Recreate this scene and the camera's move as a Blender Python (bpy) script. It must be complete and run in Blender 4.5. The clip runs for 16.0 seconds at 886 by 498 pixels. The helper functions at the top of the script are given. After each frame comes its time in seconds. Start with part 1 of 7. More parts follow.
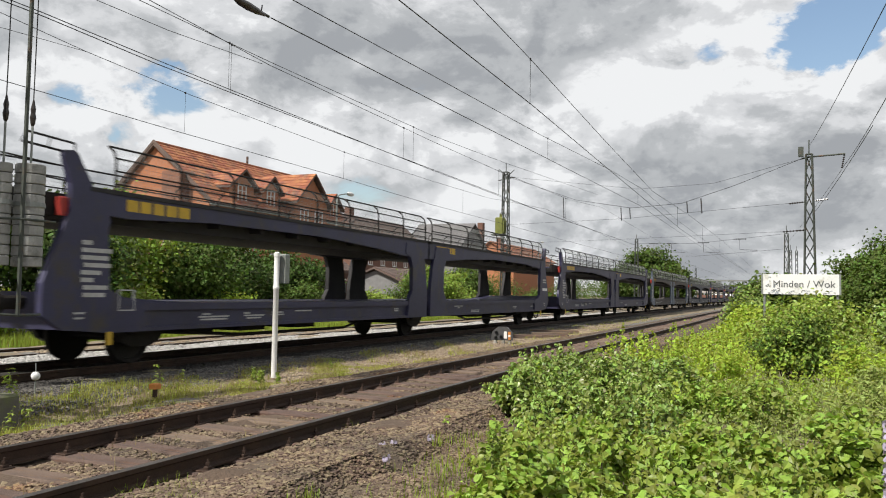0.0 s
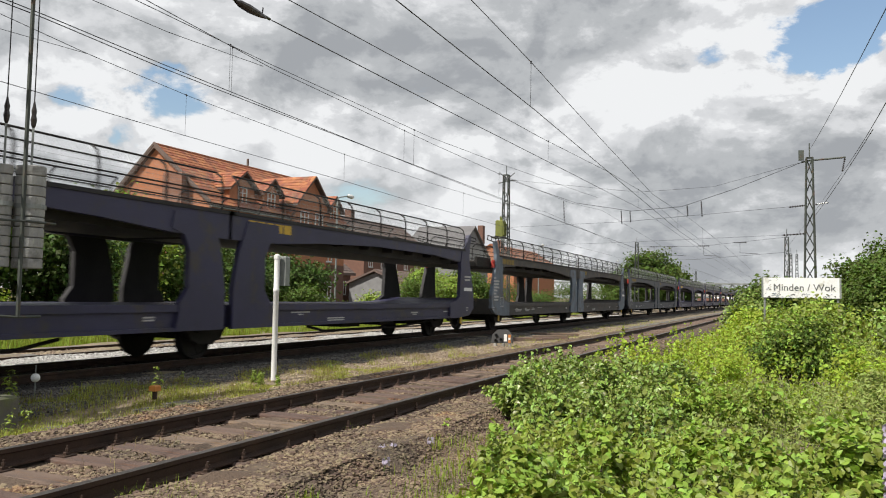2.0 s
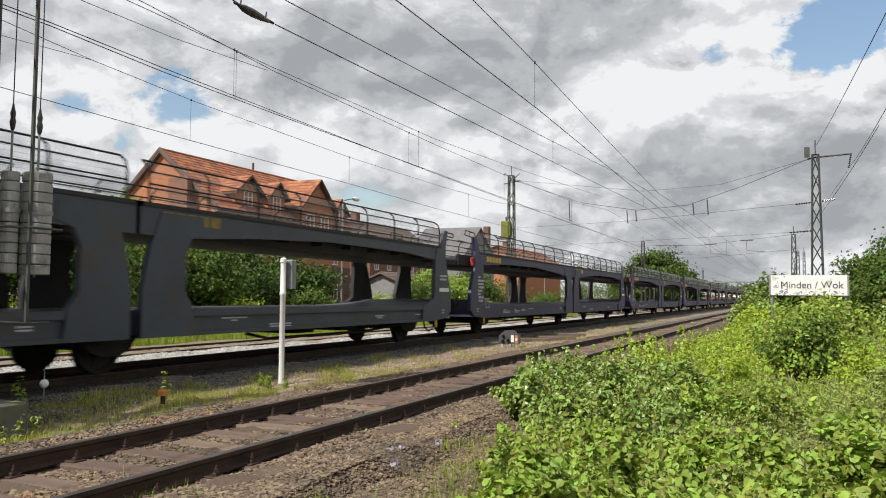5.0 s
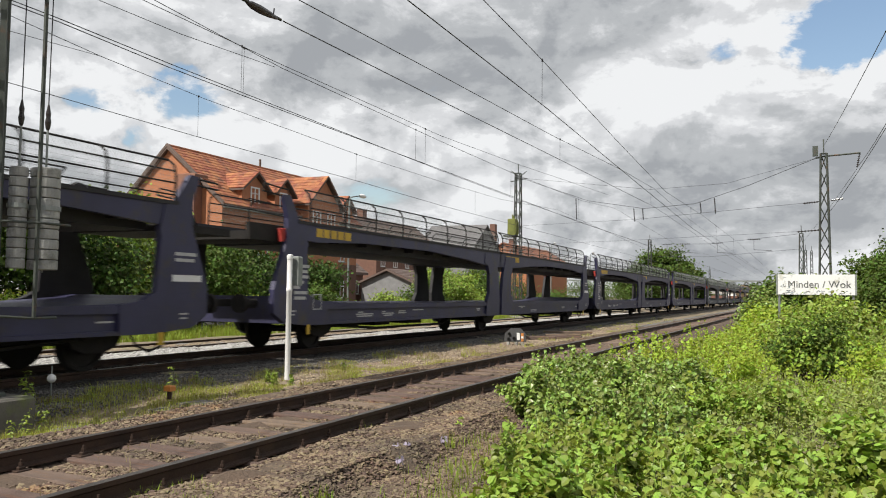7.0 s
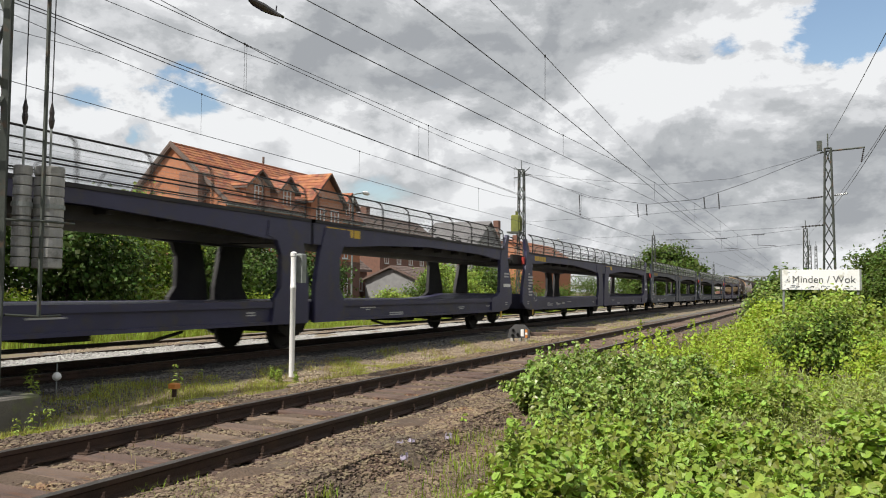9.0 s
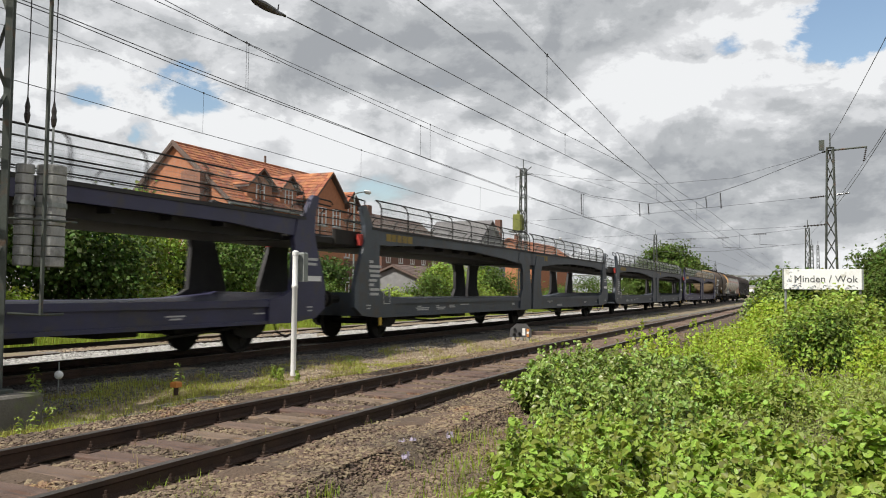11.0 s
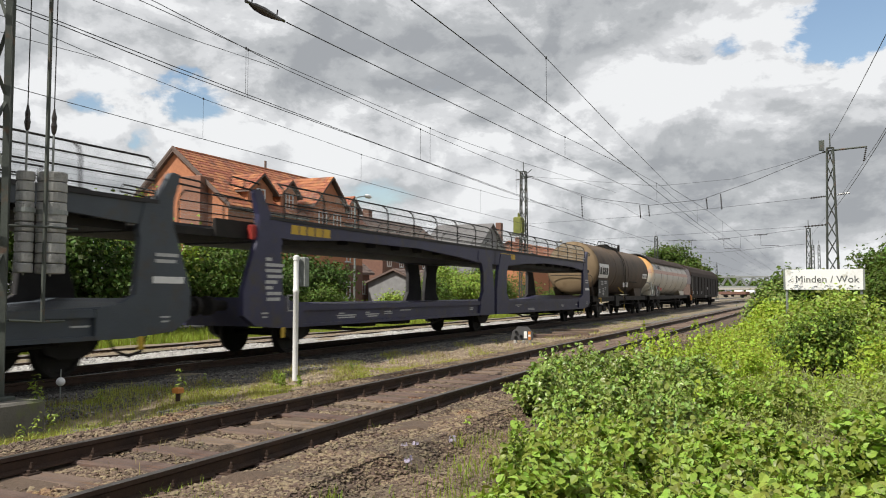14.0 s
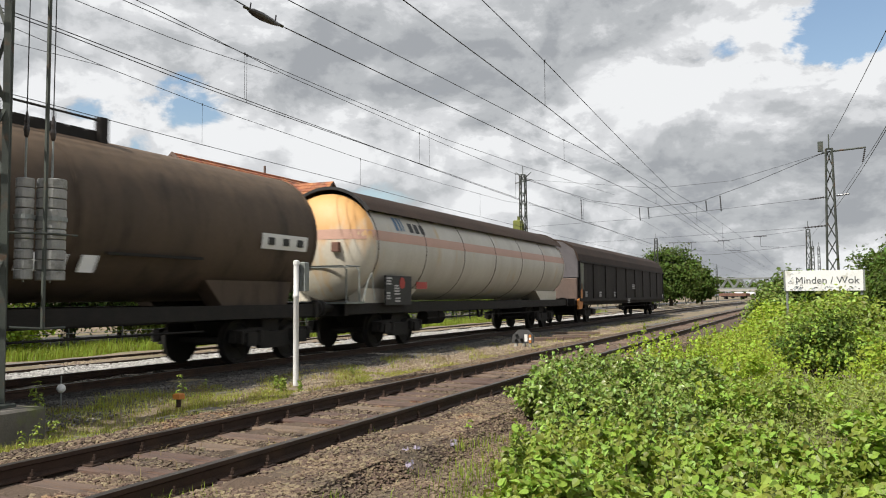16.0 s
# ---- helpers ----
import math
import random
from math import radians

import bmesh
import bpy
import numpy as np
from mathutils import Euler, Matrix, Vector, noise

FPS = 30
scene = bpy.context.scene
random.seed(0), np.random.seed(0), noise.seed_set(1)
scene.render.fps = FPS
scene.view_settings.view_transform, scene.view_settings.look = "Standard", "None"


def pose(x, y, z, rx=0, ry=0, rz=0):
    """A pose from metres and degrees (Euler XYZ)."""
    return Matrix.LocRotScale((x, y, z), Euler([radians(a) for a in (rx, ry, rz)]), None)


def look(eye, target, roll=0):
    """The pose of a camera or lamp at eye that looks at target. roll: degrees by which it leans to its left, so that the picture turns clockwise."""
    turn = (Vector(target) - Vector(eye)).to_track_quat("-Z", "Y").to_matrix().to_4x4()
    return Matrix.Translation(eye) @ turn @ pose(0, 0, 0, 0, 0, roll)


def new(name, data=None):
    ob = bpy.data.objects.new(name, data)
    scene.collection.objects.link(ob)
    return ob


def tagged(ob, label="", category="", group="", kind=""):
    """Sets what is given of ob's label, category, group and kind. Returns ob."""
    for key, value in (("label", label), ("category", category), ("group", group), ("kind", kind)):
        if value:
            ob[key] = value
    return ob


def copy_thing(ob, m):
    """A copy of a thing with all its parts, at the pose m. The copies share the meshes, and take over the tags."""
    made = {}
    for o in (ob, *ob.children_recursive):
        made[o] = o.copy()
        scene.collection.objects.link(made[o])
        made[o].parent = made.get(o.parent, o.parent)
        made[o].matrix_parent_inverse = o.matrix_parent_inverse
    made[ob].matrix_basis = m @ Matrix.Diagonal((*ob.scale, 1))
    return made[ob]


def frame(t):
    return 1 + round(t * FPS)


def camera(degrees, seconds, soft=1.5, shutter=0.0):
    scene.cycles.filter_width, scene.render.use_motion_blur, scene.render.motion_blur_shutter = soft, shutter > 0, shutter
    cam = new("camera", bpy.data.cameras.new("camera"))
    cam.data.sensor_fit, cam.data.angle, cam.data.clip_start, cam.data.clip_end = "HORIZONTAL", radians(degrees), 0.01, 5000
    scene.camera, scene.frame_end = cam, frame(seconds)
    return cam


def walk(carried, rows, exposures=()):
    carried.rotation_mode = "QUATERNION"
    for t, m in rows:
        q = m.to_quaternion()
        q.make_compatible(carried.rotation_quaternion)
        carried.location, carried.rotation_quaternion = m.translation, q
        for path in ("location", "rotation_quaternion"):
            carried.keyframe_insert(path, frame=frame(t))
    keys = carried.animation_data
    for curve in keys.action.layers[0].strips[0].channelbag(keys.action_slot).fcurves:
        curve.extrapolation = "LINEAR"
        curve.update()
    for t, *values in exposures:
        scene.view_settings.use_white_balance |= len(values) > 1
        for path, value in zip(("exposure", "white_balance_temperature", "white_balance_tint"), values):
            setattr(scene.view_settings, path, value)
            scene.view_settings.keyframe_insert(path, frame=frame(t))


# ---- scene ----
EYE = (0.0, 0.0, 1.34)
cam = camera(57.67, 16.0, soft=1.05, shutter=0.15)
# seconds, yaw to the left of the tracks, tilt up, lean
VIEW = ((0.0, 23.04, 3.1, 0.98), (0.5, 23.04, 3.17, 0.96), (1.0, 23.04, 3.22, 0.86), (1.5, 23.05, 3.25, 0.7), (2.0, 23.06, 3.29, 1.11),
        (2.5, 23.1, 3.35, 0.94), (3.0, 23.16, 3.4, 0.74), (3.5, 23.23, 3.45, 0.44), (4.0, 23.31, 3.45, 0.48), (6.5, 23.88, 3.26, 0.54),
        (7.0, 23.93, 3.2, 0.78), (7.5, 23.94, 3.14, 0.64), (8.0, 24.02, 3.1, 0.5), (8.5, 24.09, 3.02, 0.59), (9.0, 24.18, 2.96, 0.54),
        (11.5, 24.32, 2.88, 0.61), (12.0, 24.33, 2.9, 0.45), (12.5, 24.32, 2.96, 0.46), (13.0, 24.34, 3.0, 0.24), (13.5, 24.35, 3.07, 0.11),
        (14.0, 24.36, 3.14, 0.12), (14.5, 24.4, 3.2, -0.4), (15.0, 24.43, 3.26, -0.27), (15.5, 24.41, 3.34, -0.37), (16.0, 24.35, 3.41, -0.3))
walk(cam, [(t, pose(*EYE, 90 + up, 0, yaw) @ pose(0, 0, 0, 0, 0, lean)) for t, yaw, up, lean in VIEW])

# ---- light: a bright, broken sky and a high sun behind the train, to the rear of the view ----
SUN = Vector((-0.27, -0.59, 0.76)).normalized()
sun = new("sun", bpy.data.lights.new("sun", "SUN"))
sun.data.energy, sun.data.angle, sun.data.color = 4.8, radians(0.8), (1.0, 0.95, 0.85)
sun.matrix_basis = look(SUN * 100, (0, 0, 0))


def sky_world():
    w = bpy.data.worlds.new("sky")
    scene.world = w
    w.use_nodes = True
    nt = w.node_tree
    nt.nodes.clear()
    N, Lk = nt.nodes.new, nt.links.new

    def math_node(op, a, b=None, clamp=False):
        n = N("ShaderNodeMath")
        n.operation, n.use_clamp = op, clamp
        for i, v in enumerate((a, b)):
            if v is None:
                continue
            if hasattr(v, "node"):
                Lk(v, n.inputs[i])
            else:
                n.inputs[i].default_value = v
        return n.outputs[0]

    def mixc(fac, a, b, mode="MIX"):
        n = N("ShaderNodeMix")
        n.data_type, n.blend_type = "RGBA", mode
        for i, v in ((0, fac), (6, a), (7, b)):
            if hasattr(v, "node"):
                Lk(v, n.inputs[i])
            else:
                n.inputs[i].default_value = v
        return n.outputs[2]

    def ramp(fac, stops):
        n = N("ShaderNodeValToRGB")
        n.color_ramp.interpolation = "EASE"
        e = n.color_ramp.elements
        while len(e) < len(stops):
            e.new(0.5)
        for k, (p, c) in zip(e, stops):
            k.position, k.color = p, (*c, 1) if isinstance(c, tuple) else (c, c, c, 1)
        Lk(fac, n.inputs[0])
        return n.outputs[0]

    def noise_node(vec, scale, detail, rough, lac=2.0, dist=0.0):
        n = N("ShaderNodeTexNoise")
        n.inputs["Scale"].default_value, n.inputs["Detail"].default_value = scale, detail
        n.inputs["Roughness"].default_value, n.inputs["Lacunarity"].default_value = rough, lac
        n.inputs["Distortion"].default_value = dist
        Lk(vec, n.inputs["Vector"])
        return n.outputs[0]

    gen = N("ShaderNodeTexCoord").outputs["Generated"]
    # clouds are seen from below and lie flat: wider than high
    wide = N("ShaderNodeVectorMath")
    wide.operation = "MULTIPLY"
    Lk(gen, wide.inputs[0])
    wide.inputs[1].default_value = FLAT
    co = wide.outputs[0]
    warp = N("ShaderNodeVectorMath")
    warp.operation = "ADD"
    Lk(co, warp.inputs[0])
    warp.inputs[1].default_value = (3.1, 1.7, 0.0)
    big = noise_node(warp.outputs[0], 3.4, 9.0, 0.56, 2.1, 0.25)
    fine = noise_node(co, 8.0, 12.0, 0.57, 2.1, 0.2)
    sunward = N("ShaderNodeVectorMath")
    sunward.operation = "ADD"
    Lk(co, sunward.inputs[0])
    sunward.inputs[1].default_value = (-0.012, -0.010, 0.036)
    lit = math_node("SUBTRACT", fine, noise_node(sunward.outputs[0], 8.0, 12.0, 0.57, 2.1, 0.2))
    puff = math_node("ABSOLUTE", math_node("MULTIPLY", math_node("SUBTRACT", noise_node(co, 13.0, 8.0, 0.55, 2.2, 0.1), 0.5), 2.0))
    soft = noise_node(co, 3.2, 5.0, 0.5)
    body = math_node("ADD", math_node("MULTIPLY", big, 0.52), math_node("MULTIPLY", fine, 0.48))

    def spot(d, lo, hi):
        """One hole or bank of the cloud, round the direction d, ragged at its edge."""
        v = N("ShaderNodeVectorMath")
        v.operation = "DISTANCE"
        Lk(co, v.inputs[0])
        v.inputs[1].default_value = Vector(d).normalized() * FLAT
        r = math_node("ADD", v.outputs["Value"], math_node("MULTIPLY", math_node("SUBTRACT", fine, 0.5), RAGGED))
        m = N("ShaderNodeMapRange")
        m.interpolation_type = "SMOOTHSTEP"
        m.inputs[1].default_value, m.inputs[2].default_value = lo, hi
        m.inputs[3].default_value, m.inputs[4].default_value = 1.0, 0.0
        Lk(r, m.inputs[0])
        return m.outputs[0]

    holes = None
    for d, lo, hi in HOLES:
        s = spot(d, lo, hi)
        holes = s if holes is None else math_node("MAXIMUM", holes, s)
    dark = None
    for d, lo, hi in BELLIES:
        s = spot(d, lo, hi)
        dark = s if dark is None else math_node("MAXIMUM", dark, s)
    bright = None
    for d, lo, hi in BANKS:
        s = spot(d, lo, hi)
        bright = s if bright is None else math_node("MAXIMUM", bright, s)

    shade = math_node("ADD", math_node("MULTIPLY", body, 1.15), math_node("MULTIPLY", soft, 0.55))
    shade = math_node("SUBTRACT", shade, math_node("MULTIPLY", dark, 0.15))
    shade = math_node("ADD", shade, math_node("MULTIPLY", bright, 0.13))
    shade = math_node("ADD", shade, math_node("MULTIPLY", lit, 0.75))
    shade = math_node("SUBTRACT", math_node("ADD", shade, 0.03), math_node("MULTIPLY", puff, 0.20))
    cloud = ramp(shade, ((0.55, (0.30, 0.315, 0.335)), (0.72, (0.40, 0.415, 0.43)), (0.90, (0.57, 0.58, 0.595)), (1.16, (0.71, 0.72, 0.73))))
    sky = N("ShaderNodeTexSky")
    sky.sky_type, sky.sun_disc = "NISHITA", False
    sky.sun_elevation, sky.sun_rotation = math.asin(SUN.z), math.atan2(SUN.x, SUN.y)
    sky.air_density, sky.dust_density = 1.2, 1.5
    blue = mixc(1.0, sky.outputs[0], (SKY_GAIN, SKY_GAIN, SKY_GAIN, 1), "MULTIPLY")
    cover = math_node("SUBTRACT", 1.0, holes, True)
    col = mixc(cover, blue, cloud)
    bg = N("ShaderNodeBackground")
    Lk(col, bg.inputs[0])
    bg.inputs[1].default_value = 1.0
    out = N("ShaderNodeOutputWorld")
    Lk(bg.outputs[0], out.inputs[0])


SKY_GAIN = 0.115
RAGGED = 0.30
FLAT = Vector((1.0, 1.0, 1.7))
HOLES = (((0.050, 0.956, 0.290), 0.030, 0.050),
         ((0.012, 0.952, 0.307), -0.030, 0.010),
         ((-0.076, 0.955, 0.287), -0.050, -0.010),
         ((-0.718, 0.668, 0.200), 0.010, 0.045),
         ((-0.655, 0.724, 0.214), 0.020, 0.050),
         ((-0.700, 0.692, 0.178), 0.005, 0.040),
         ((-0.494, 0.860, 0.125), -0.020, 0.040),
         ((-0.412, 0.880, 0.238), -0.040, 0.005),
         ((0.6, -0.5, 0.5), 0.1, 0.4), ((-0.3, -0.7, 0.7), 0.1, 0.35))
BELLIES = (((-0.578, 0.788, 0.213), 0.000, 0.090),
         ((-0.502, 0.815, 0.288), 0.050, 0.220),
         ((-0.382, 0.868, 0.316), 0.100, 0.260),
         ((-0.234, 0.912, 0.336), 0.040, 0.160),
         ((0.033, 0.978, 0.205), 0.030, 0.140),
         ((-0.050, 0.987, 0.155), 0.020, 0.160),
         ((-0.151, 0.980, 0.127), 0.020, 0.170),
         ((-0.311, 0.931, 0.192), 0.000, 0.120),
         ((0.014, 0.997, 0.075), 0.020, 0.150),
         ((-0.172, 0.983, 0.067), 0.020, 0.140),
         ((-0.819, 0.511, 0.261), 0.000, 0.100),
         ((0.3, 0.3, 0.9), 0.1, 0.5))
BANKS = (((-0.178, 0.953, 0.246), 0.060, 0.090),
         ((-0.101, 0.959, 0.266), 0.050, 0.075),
         ((-0.017, 0.963, 0.270), 0.055, 0.075),
         ((-0.141, 0.967, 0.212), 0.050, 0.100),
         ((-0.625, 0.760, 0.180), 0.030, 0.060),
         ((-0.530, 0.830, 0.174), 0.050, 0.090),
         ((-0.668, 0.725, 0.170), 0.020, 0.045),
         ((-0.431, 0.878, 0.209), 0.030, 0.060),
         ((-0.347, 0.929, 0.131), 0.020, 0.070),
         ((0.066, 0.966, 0.248), 0.020, 0.045),
         ((-0.708, 0.662, 0.246), 0.000, 0.050))
sky_world()
scene.view_settings.exposure = 0.30


# ---- materials ----
def mat(name, a, b, rough=0.8, metal=0.0, scale=3.0, fine=60.0, bump=0.25, spread=(0.35, 0.65), third=None, island=0.0, each=0.0, streak=None, trans=0.0, sheen=None):
    """A surface of two tones at two scales, with fine relief. third: a stain (colour, amount, scale); island, each: how far pieces differ."""
    m = bpy.data.materials.new(name)
    m.use_nodes = True
    nt = m.node_tree
    N, Lk = nt.nodes.new, nt.links.new
    p = nt.nodes["Principled BSDF"]
    co = N("ShaderNodeTexCoord").outputs["Object"]
    if streak:
        mp = N("ShaderNodeMapping")
        mp.inputs["Scale"].default_value = streak
        Lk(co, mp.inputs["Vector"])
        co = mp.outputs[0]

    def tex(sc, det=5.0, ro=0.6):
        n = N("ShaderNodeTexNoise")
        n.inputs["Scale"].default_value, n.inputs["Detail"].default_value, n.inputs["Roughness"].default_value = sc, det, ro
        Lk(co, n.inputs["Vector"])
        return n.outputs[0]

    def remap(v, lo, hi, o0=0.0, o1=1.0):
        n = N("ShaderNodeMapRange")
        for i, x in enumerate((lo, hi, o0, o1)):
            n.inputs[1 + i].default_value = x
        Lk(v, n.inputs[0])
        return n.outputs[0]

    def mix(f, x, y, mode="MIX"):
        n = N("ShaderNodeMix")
        n.data_type, n.blend_type = "RGBA", mode
        for i, v in ((0, f), (6, x), (7, y)):
            if hasattr(v, "node"):
                Lk(v, n.inputs[i])
            else:
                n.inputs[i].default_value = v if not isinstance(v, tuple) else (*v, 1)
        return n.outputs[2]

    big, small = tex(scale), tex(fine, 3.0)
    col = mix(remap(big, *spread), a, b)
    col = mix(remap(small, 0.3, 0.7, 0.0, 0.35), col, tuple(x * 0.55 for x in a))
    if third:
        c3, amount, s3 = third
        n3 = tex(s3, 7.0, 0.65)
        col = mix(remap(n3, 0.62 - amount * 0.3, 0.70), col, c3)
    if island or each:
        r = N("ShaderNodeObjectInfo").outputs["Random"] if each else N("ShaderNodeNewGeometry").outputs["Random Per Island"]
        k = island or each
        hsv = N("ShaderNodeHueSaturation")
        Lk(remap(r, 0, 1, 1 - k, 1 + k), hsv.inputs["Value"])
        Lk(remap(r, 0, 1, 0.5 - k * 0.06, 0.5 + k * 0.06), hsv.inputs["Hue"])
        Lk(col, hsv.inputs["Color"])
        col = hsv.outputs[0]
    Lk(col, p.inputs["Base Color"])
    Lk(remap(small, 0.2, 0.8, max(rough - 0.12, 0.02), min(rough + 0.12, 1.0)), p.inputs["Roughness"])
    p.inputs["Metallic"].default_value = metal
    if sheen is not None:
        p.inputs["Specular IOR Level"].default_value = sheen
    if bump:
        bn = N("ShaderNodeBump")
        bn.inputs["Strength"].default_value, bn.inputs["Distance"].default_value = bump, 0.02
        Lk(small, bn.inputs["Height"])
        Lk(bn.outputs[0], p.inputs["Normal"])
    if trans:
        tr = N("ShaderNodeBsdfTranslucent")
        Lk(mix(1.0, col, (1.0, 1.0, 0.45), "MULTIPLY"), tr.inputs[0])
        ms = N("ShaderNodeMixShader")
        ms.inputs[0].default_value = trans
        Lk(p.outputs[0], ms.inputs[1])
        Lk(tr.outputs[0], ms.inputs[2])
        Lk(ms.outputs[0], nt.nodes["Material Output"].inputs[0])
    return m


def colour_from_above(m, lo, hi, colour):
    """A second colour from the top down, such as run-down rust: thick above hi, ragged, gone below lo."""
    nt = m.node_tree
    N, Lk = nt.nodes.new, nt.links.new
    p = nt.nodes["Principled BSDF"]
    old = p.inputs["Base Color"].links[0].from_socket
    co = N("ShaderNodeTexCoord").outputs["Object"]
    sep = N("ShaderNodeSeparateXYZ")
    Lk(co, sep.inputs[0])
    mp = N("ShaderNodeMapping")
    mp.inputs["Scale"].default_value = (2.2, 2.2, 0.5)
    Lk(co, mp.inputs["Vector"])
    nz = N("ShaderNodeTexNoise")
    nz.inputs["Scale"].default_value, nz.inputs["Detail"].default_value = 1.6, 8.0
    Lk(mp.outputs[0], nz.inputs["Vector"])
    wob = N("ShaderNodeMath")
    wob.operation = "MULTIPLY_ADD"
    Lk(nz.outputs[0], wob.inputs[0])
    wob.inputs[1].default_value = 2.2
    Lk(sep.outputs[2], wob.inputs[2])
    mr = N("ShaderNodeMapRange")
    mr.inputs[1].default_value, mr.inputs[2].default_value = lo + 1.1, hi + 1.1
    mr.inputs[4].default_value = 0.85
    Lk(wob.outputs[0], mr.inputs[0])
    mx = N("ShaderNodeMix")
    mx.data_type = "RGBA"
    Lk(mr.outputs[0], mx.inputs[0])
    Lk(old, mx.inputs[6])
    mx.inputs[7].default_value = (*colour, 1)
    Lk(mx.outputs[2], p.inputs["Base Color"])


def glass_mat(name, tint=(0.05, 0.06, 0.07)):
    m = mat(name, tint, tuple(x * 1.5 for x in tint), 0.08, 0.0, 0.7, 4.0, 0.02, sheen=0.9)
    return m


GROUND = mat("earth", (0.235, 0.182, 0.128), (0.150, 0.120, 0.082), 0.95, 0, 0.35, 14, 0.8, third=((0.13, 0.135, 0.045), 0.4, 0.9))
BALLAST_GREY = mat("grey_ballast", (0.20, 0.19, 0.18), (0.12, 0.112, 0.106), 0.95, 0, 6, 30, 1.0)
BALLAST_BROWN = mat("brown_ballast", (0.105, 0.070, 0.048), (0.066, 0.047, 0.034), 0.95, 0, 1.2, 26, 1.0, third=((0.12, 0.095, 0.065), 0.3, 1.6))
# main track bed: dark with oil, and with the train's shade put in
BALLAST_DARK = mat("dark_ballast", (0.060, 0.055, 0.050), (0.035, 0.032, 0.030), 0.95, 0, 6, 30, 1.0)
STONE_GREY = mat("grey_stone", (0.50, 0.49, 0.48), (0.33, 0.32, 0.31), 0.9, 0, 8, 50, 0.4, island=0.35)
# oily stones, their colour darkened further to hold the train's shadow
STONE_DARK = mat("oily_shade_stone", (0.16, 0.148, 0.136), (0.09, 0.083, 0.076), 0.9, 0, 4, 50, 0.4, island=0.45)
STONE_OILY_SHADE = mat("oily_shade_black_stone", (0.060, 0.055, 0.050), (0.032, 0.029, 0.027), 0.85, 0, 4, 50, 0.4, island=0.45)
STONE_BROWN = mat("brown_stone", (0.200, 0.140, 0.094), (0.100, 0.076, 0.055), 0.9, 0, 1.2, 50, 0.4, third=((0.22, 0.115, 0.055), 0.15, 0.8), island=0.5)
STONE_PALE = mat("pale_stone", (0.36, 0.28, 0.205), (0.22, 0.165, 0.12), 0.9, 0, 3, 50, 0.4, island=0.45)
RAIL_RUST = mat("rusty_rail", (0.045, 0.030, 0.024), (0.075, 0.045, 0.032), 0.65, 0.5, 4, 80, 0.3, sheen=0.4)
RAIL_TOP = mat("worn_rail_head", (0.16, 0.145, 0.135), (0.10, 0.085, 0.075), 0.42, 0.8, 3, 60, 0.15)
WOOD = mat("old_sleeper_wood", (0.165, 0.112, 0.085), (0.095, 0.069, 0.057), 0.9, 0, 2.0, 40, 0.6, third=((0.19, 0.10, 0.05), 0.3, 3.0), each=0.3, streak=(0.35, 3.0, 1.0))
CONCRETE = mat("concrete", (0.42, 0.40, 0.37), (0.30, 0.285, 0.26), 0.9, 0, 2.5, 50, 0.4, third=((0.16, 0.15, 0.12), 0.3, 3.0))
WEIGHT = mat("concrete_weight", (0.36, 0.36, 0.345), (0.26, 0.265, 0.26), 0.85, 0, 3, 60, 0.3, third=((0.13, 0.13, 0.12), 0.3, 5.0), each=0.12)
STEEL = mat("galvanised_steel", (0.30, 0.32, 0.31), (0.20, 0.215, 0.205), 0.55, 0.5, 4, 60, 0.15)
MAST_STEEL = mat("painted_mast_steel", (0.080, 0.092, 0.080), (0.050, 0.058, 0.052), 0.7, 0.3, 3, 60, 0.2, third=((0.12, 0.07, 0.045), 0.2, 4.0))
WIRE = mat("copper_wire", (0.045, 0.045, 0.048), (0.03, 0.03, 0.03), 0.6, 0.6, 5, 80, 0.0)
INSULATOR = mat("dark_insulator", (0.030, 0.023, 0.021), (0.020, 0.017, 0.016), 0.25, 0, 5, 60, 0.0)
WHITE = mat("white_paint", (0.78, 0.78, 0.775), (0.70, 0.70, 0.695), 0.55, 0, 2, 40, 0.1, third=((0.42, 0.41, 0.36), 0.15, 3.0))
BLACK = mat("black_paint", (0.012, 0.012, 0.013), (0.02, 0.02, 0.02), 0.6, 0, 3, 60, 0.1)
RED = mat("red_paint", (0.42, 0.035, 0.025), (0.30, 0.03, 0.022), 0.5, 0, 3, 60, 0.1)
ORANGE = mat("orange_paint", (0.62, 0.24, 0.05), (0.45, 0.17, 0.04), 0.6, 0, 6, 60, 0.1)
YELLOW = mat("yellow_paint", (0.62, 0.40, 0.03), (0.48, 0.31, 0.03), 0.6, 0, 4, 60, 0.1)
FADED = mat("faded_yellow_paint", (0.30, 0.21, 0.045), (0.16, 0.12, 0.04), 0.8, 0, 6, 60, 0.1)
MARKING = mat("white_marking", (0.50, 0.50, 0.50), (0.38, 0.38, 0.38), 0.7, 0, 8, 60, 0.0)
GREEN_BOX = mat("olive_paint", (0.16, 0.175, 0.028), (0.10, 0.115, 0.022), 0.6, 0, 3, 60, 0.1)
NAVY = mat("navy_paint", (0.034, 0.033, 0.085), (0.023, 0.022, 0.054), 0.55, 0.0, 0.8, 40, 0.12, third=((0.045, 0.038, 0.036), 0.3, 2.2))
SLATE = mat("slate_paint", (0.055, 0.068, 0.086), (0.038, 0.046, 0.060), 0.6, 0.0, 0.8, 40, 0.12, third=((0.055, 0.047, 0.042), 0.35, 2.2))
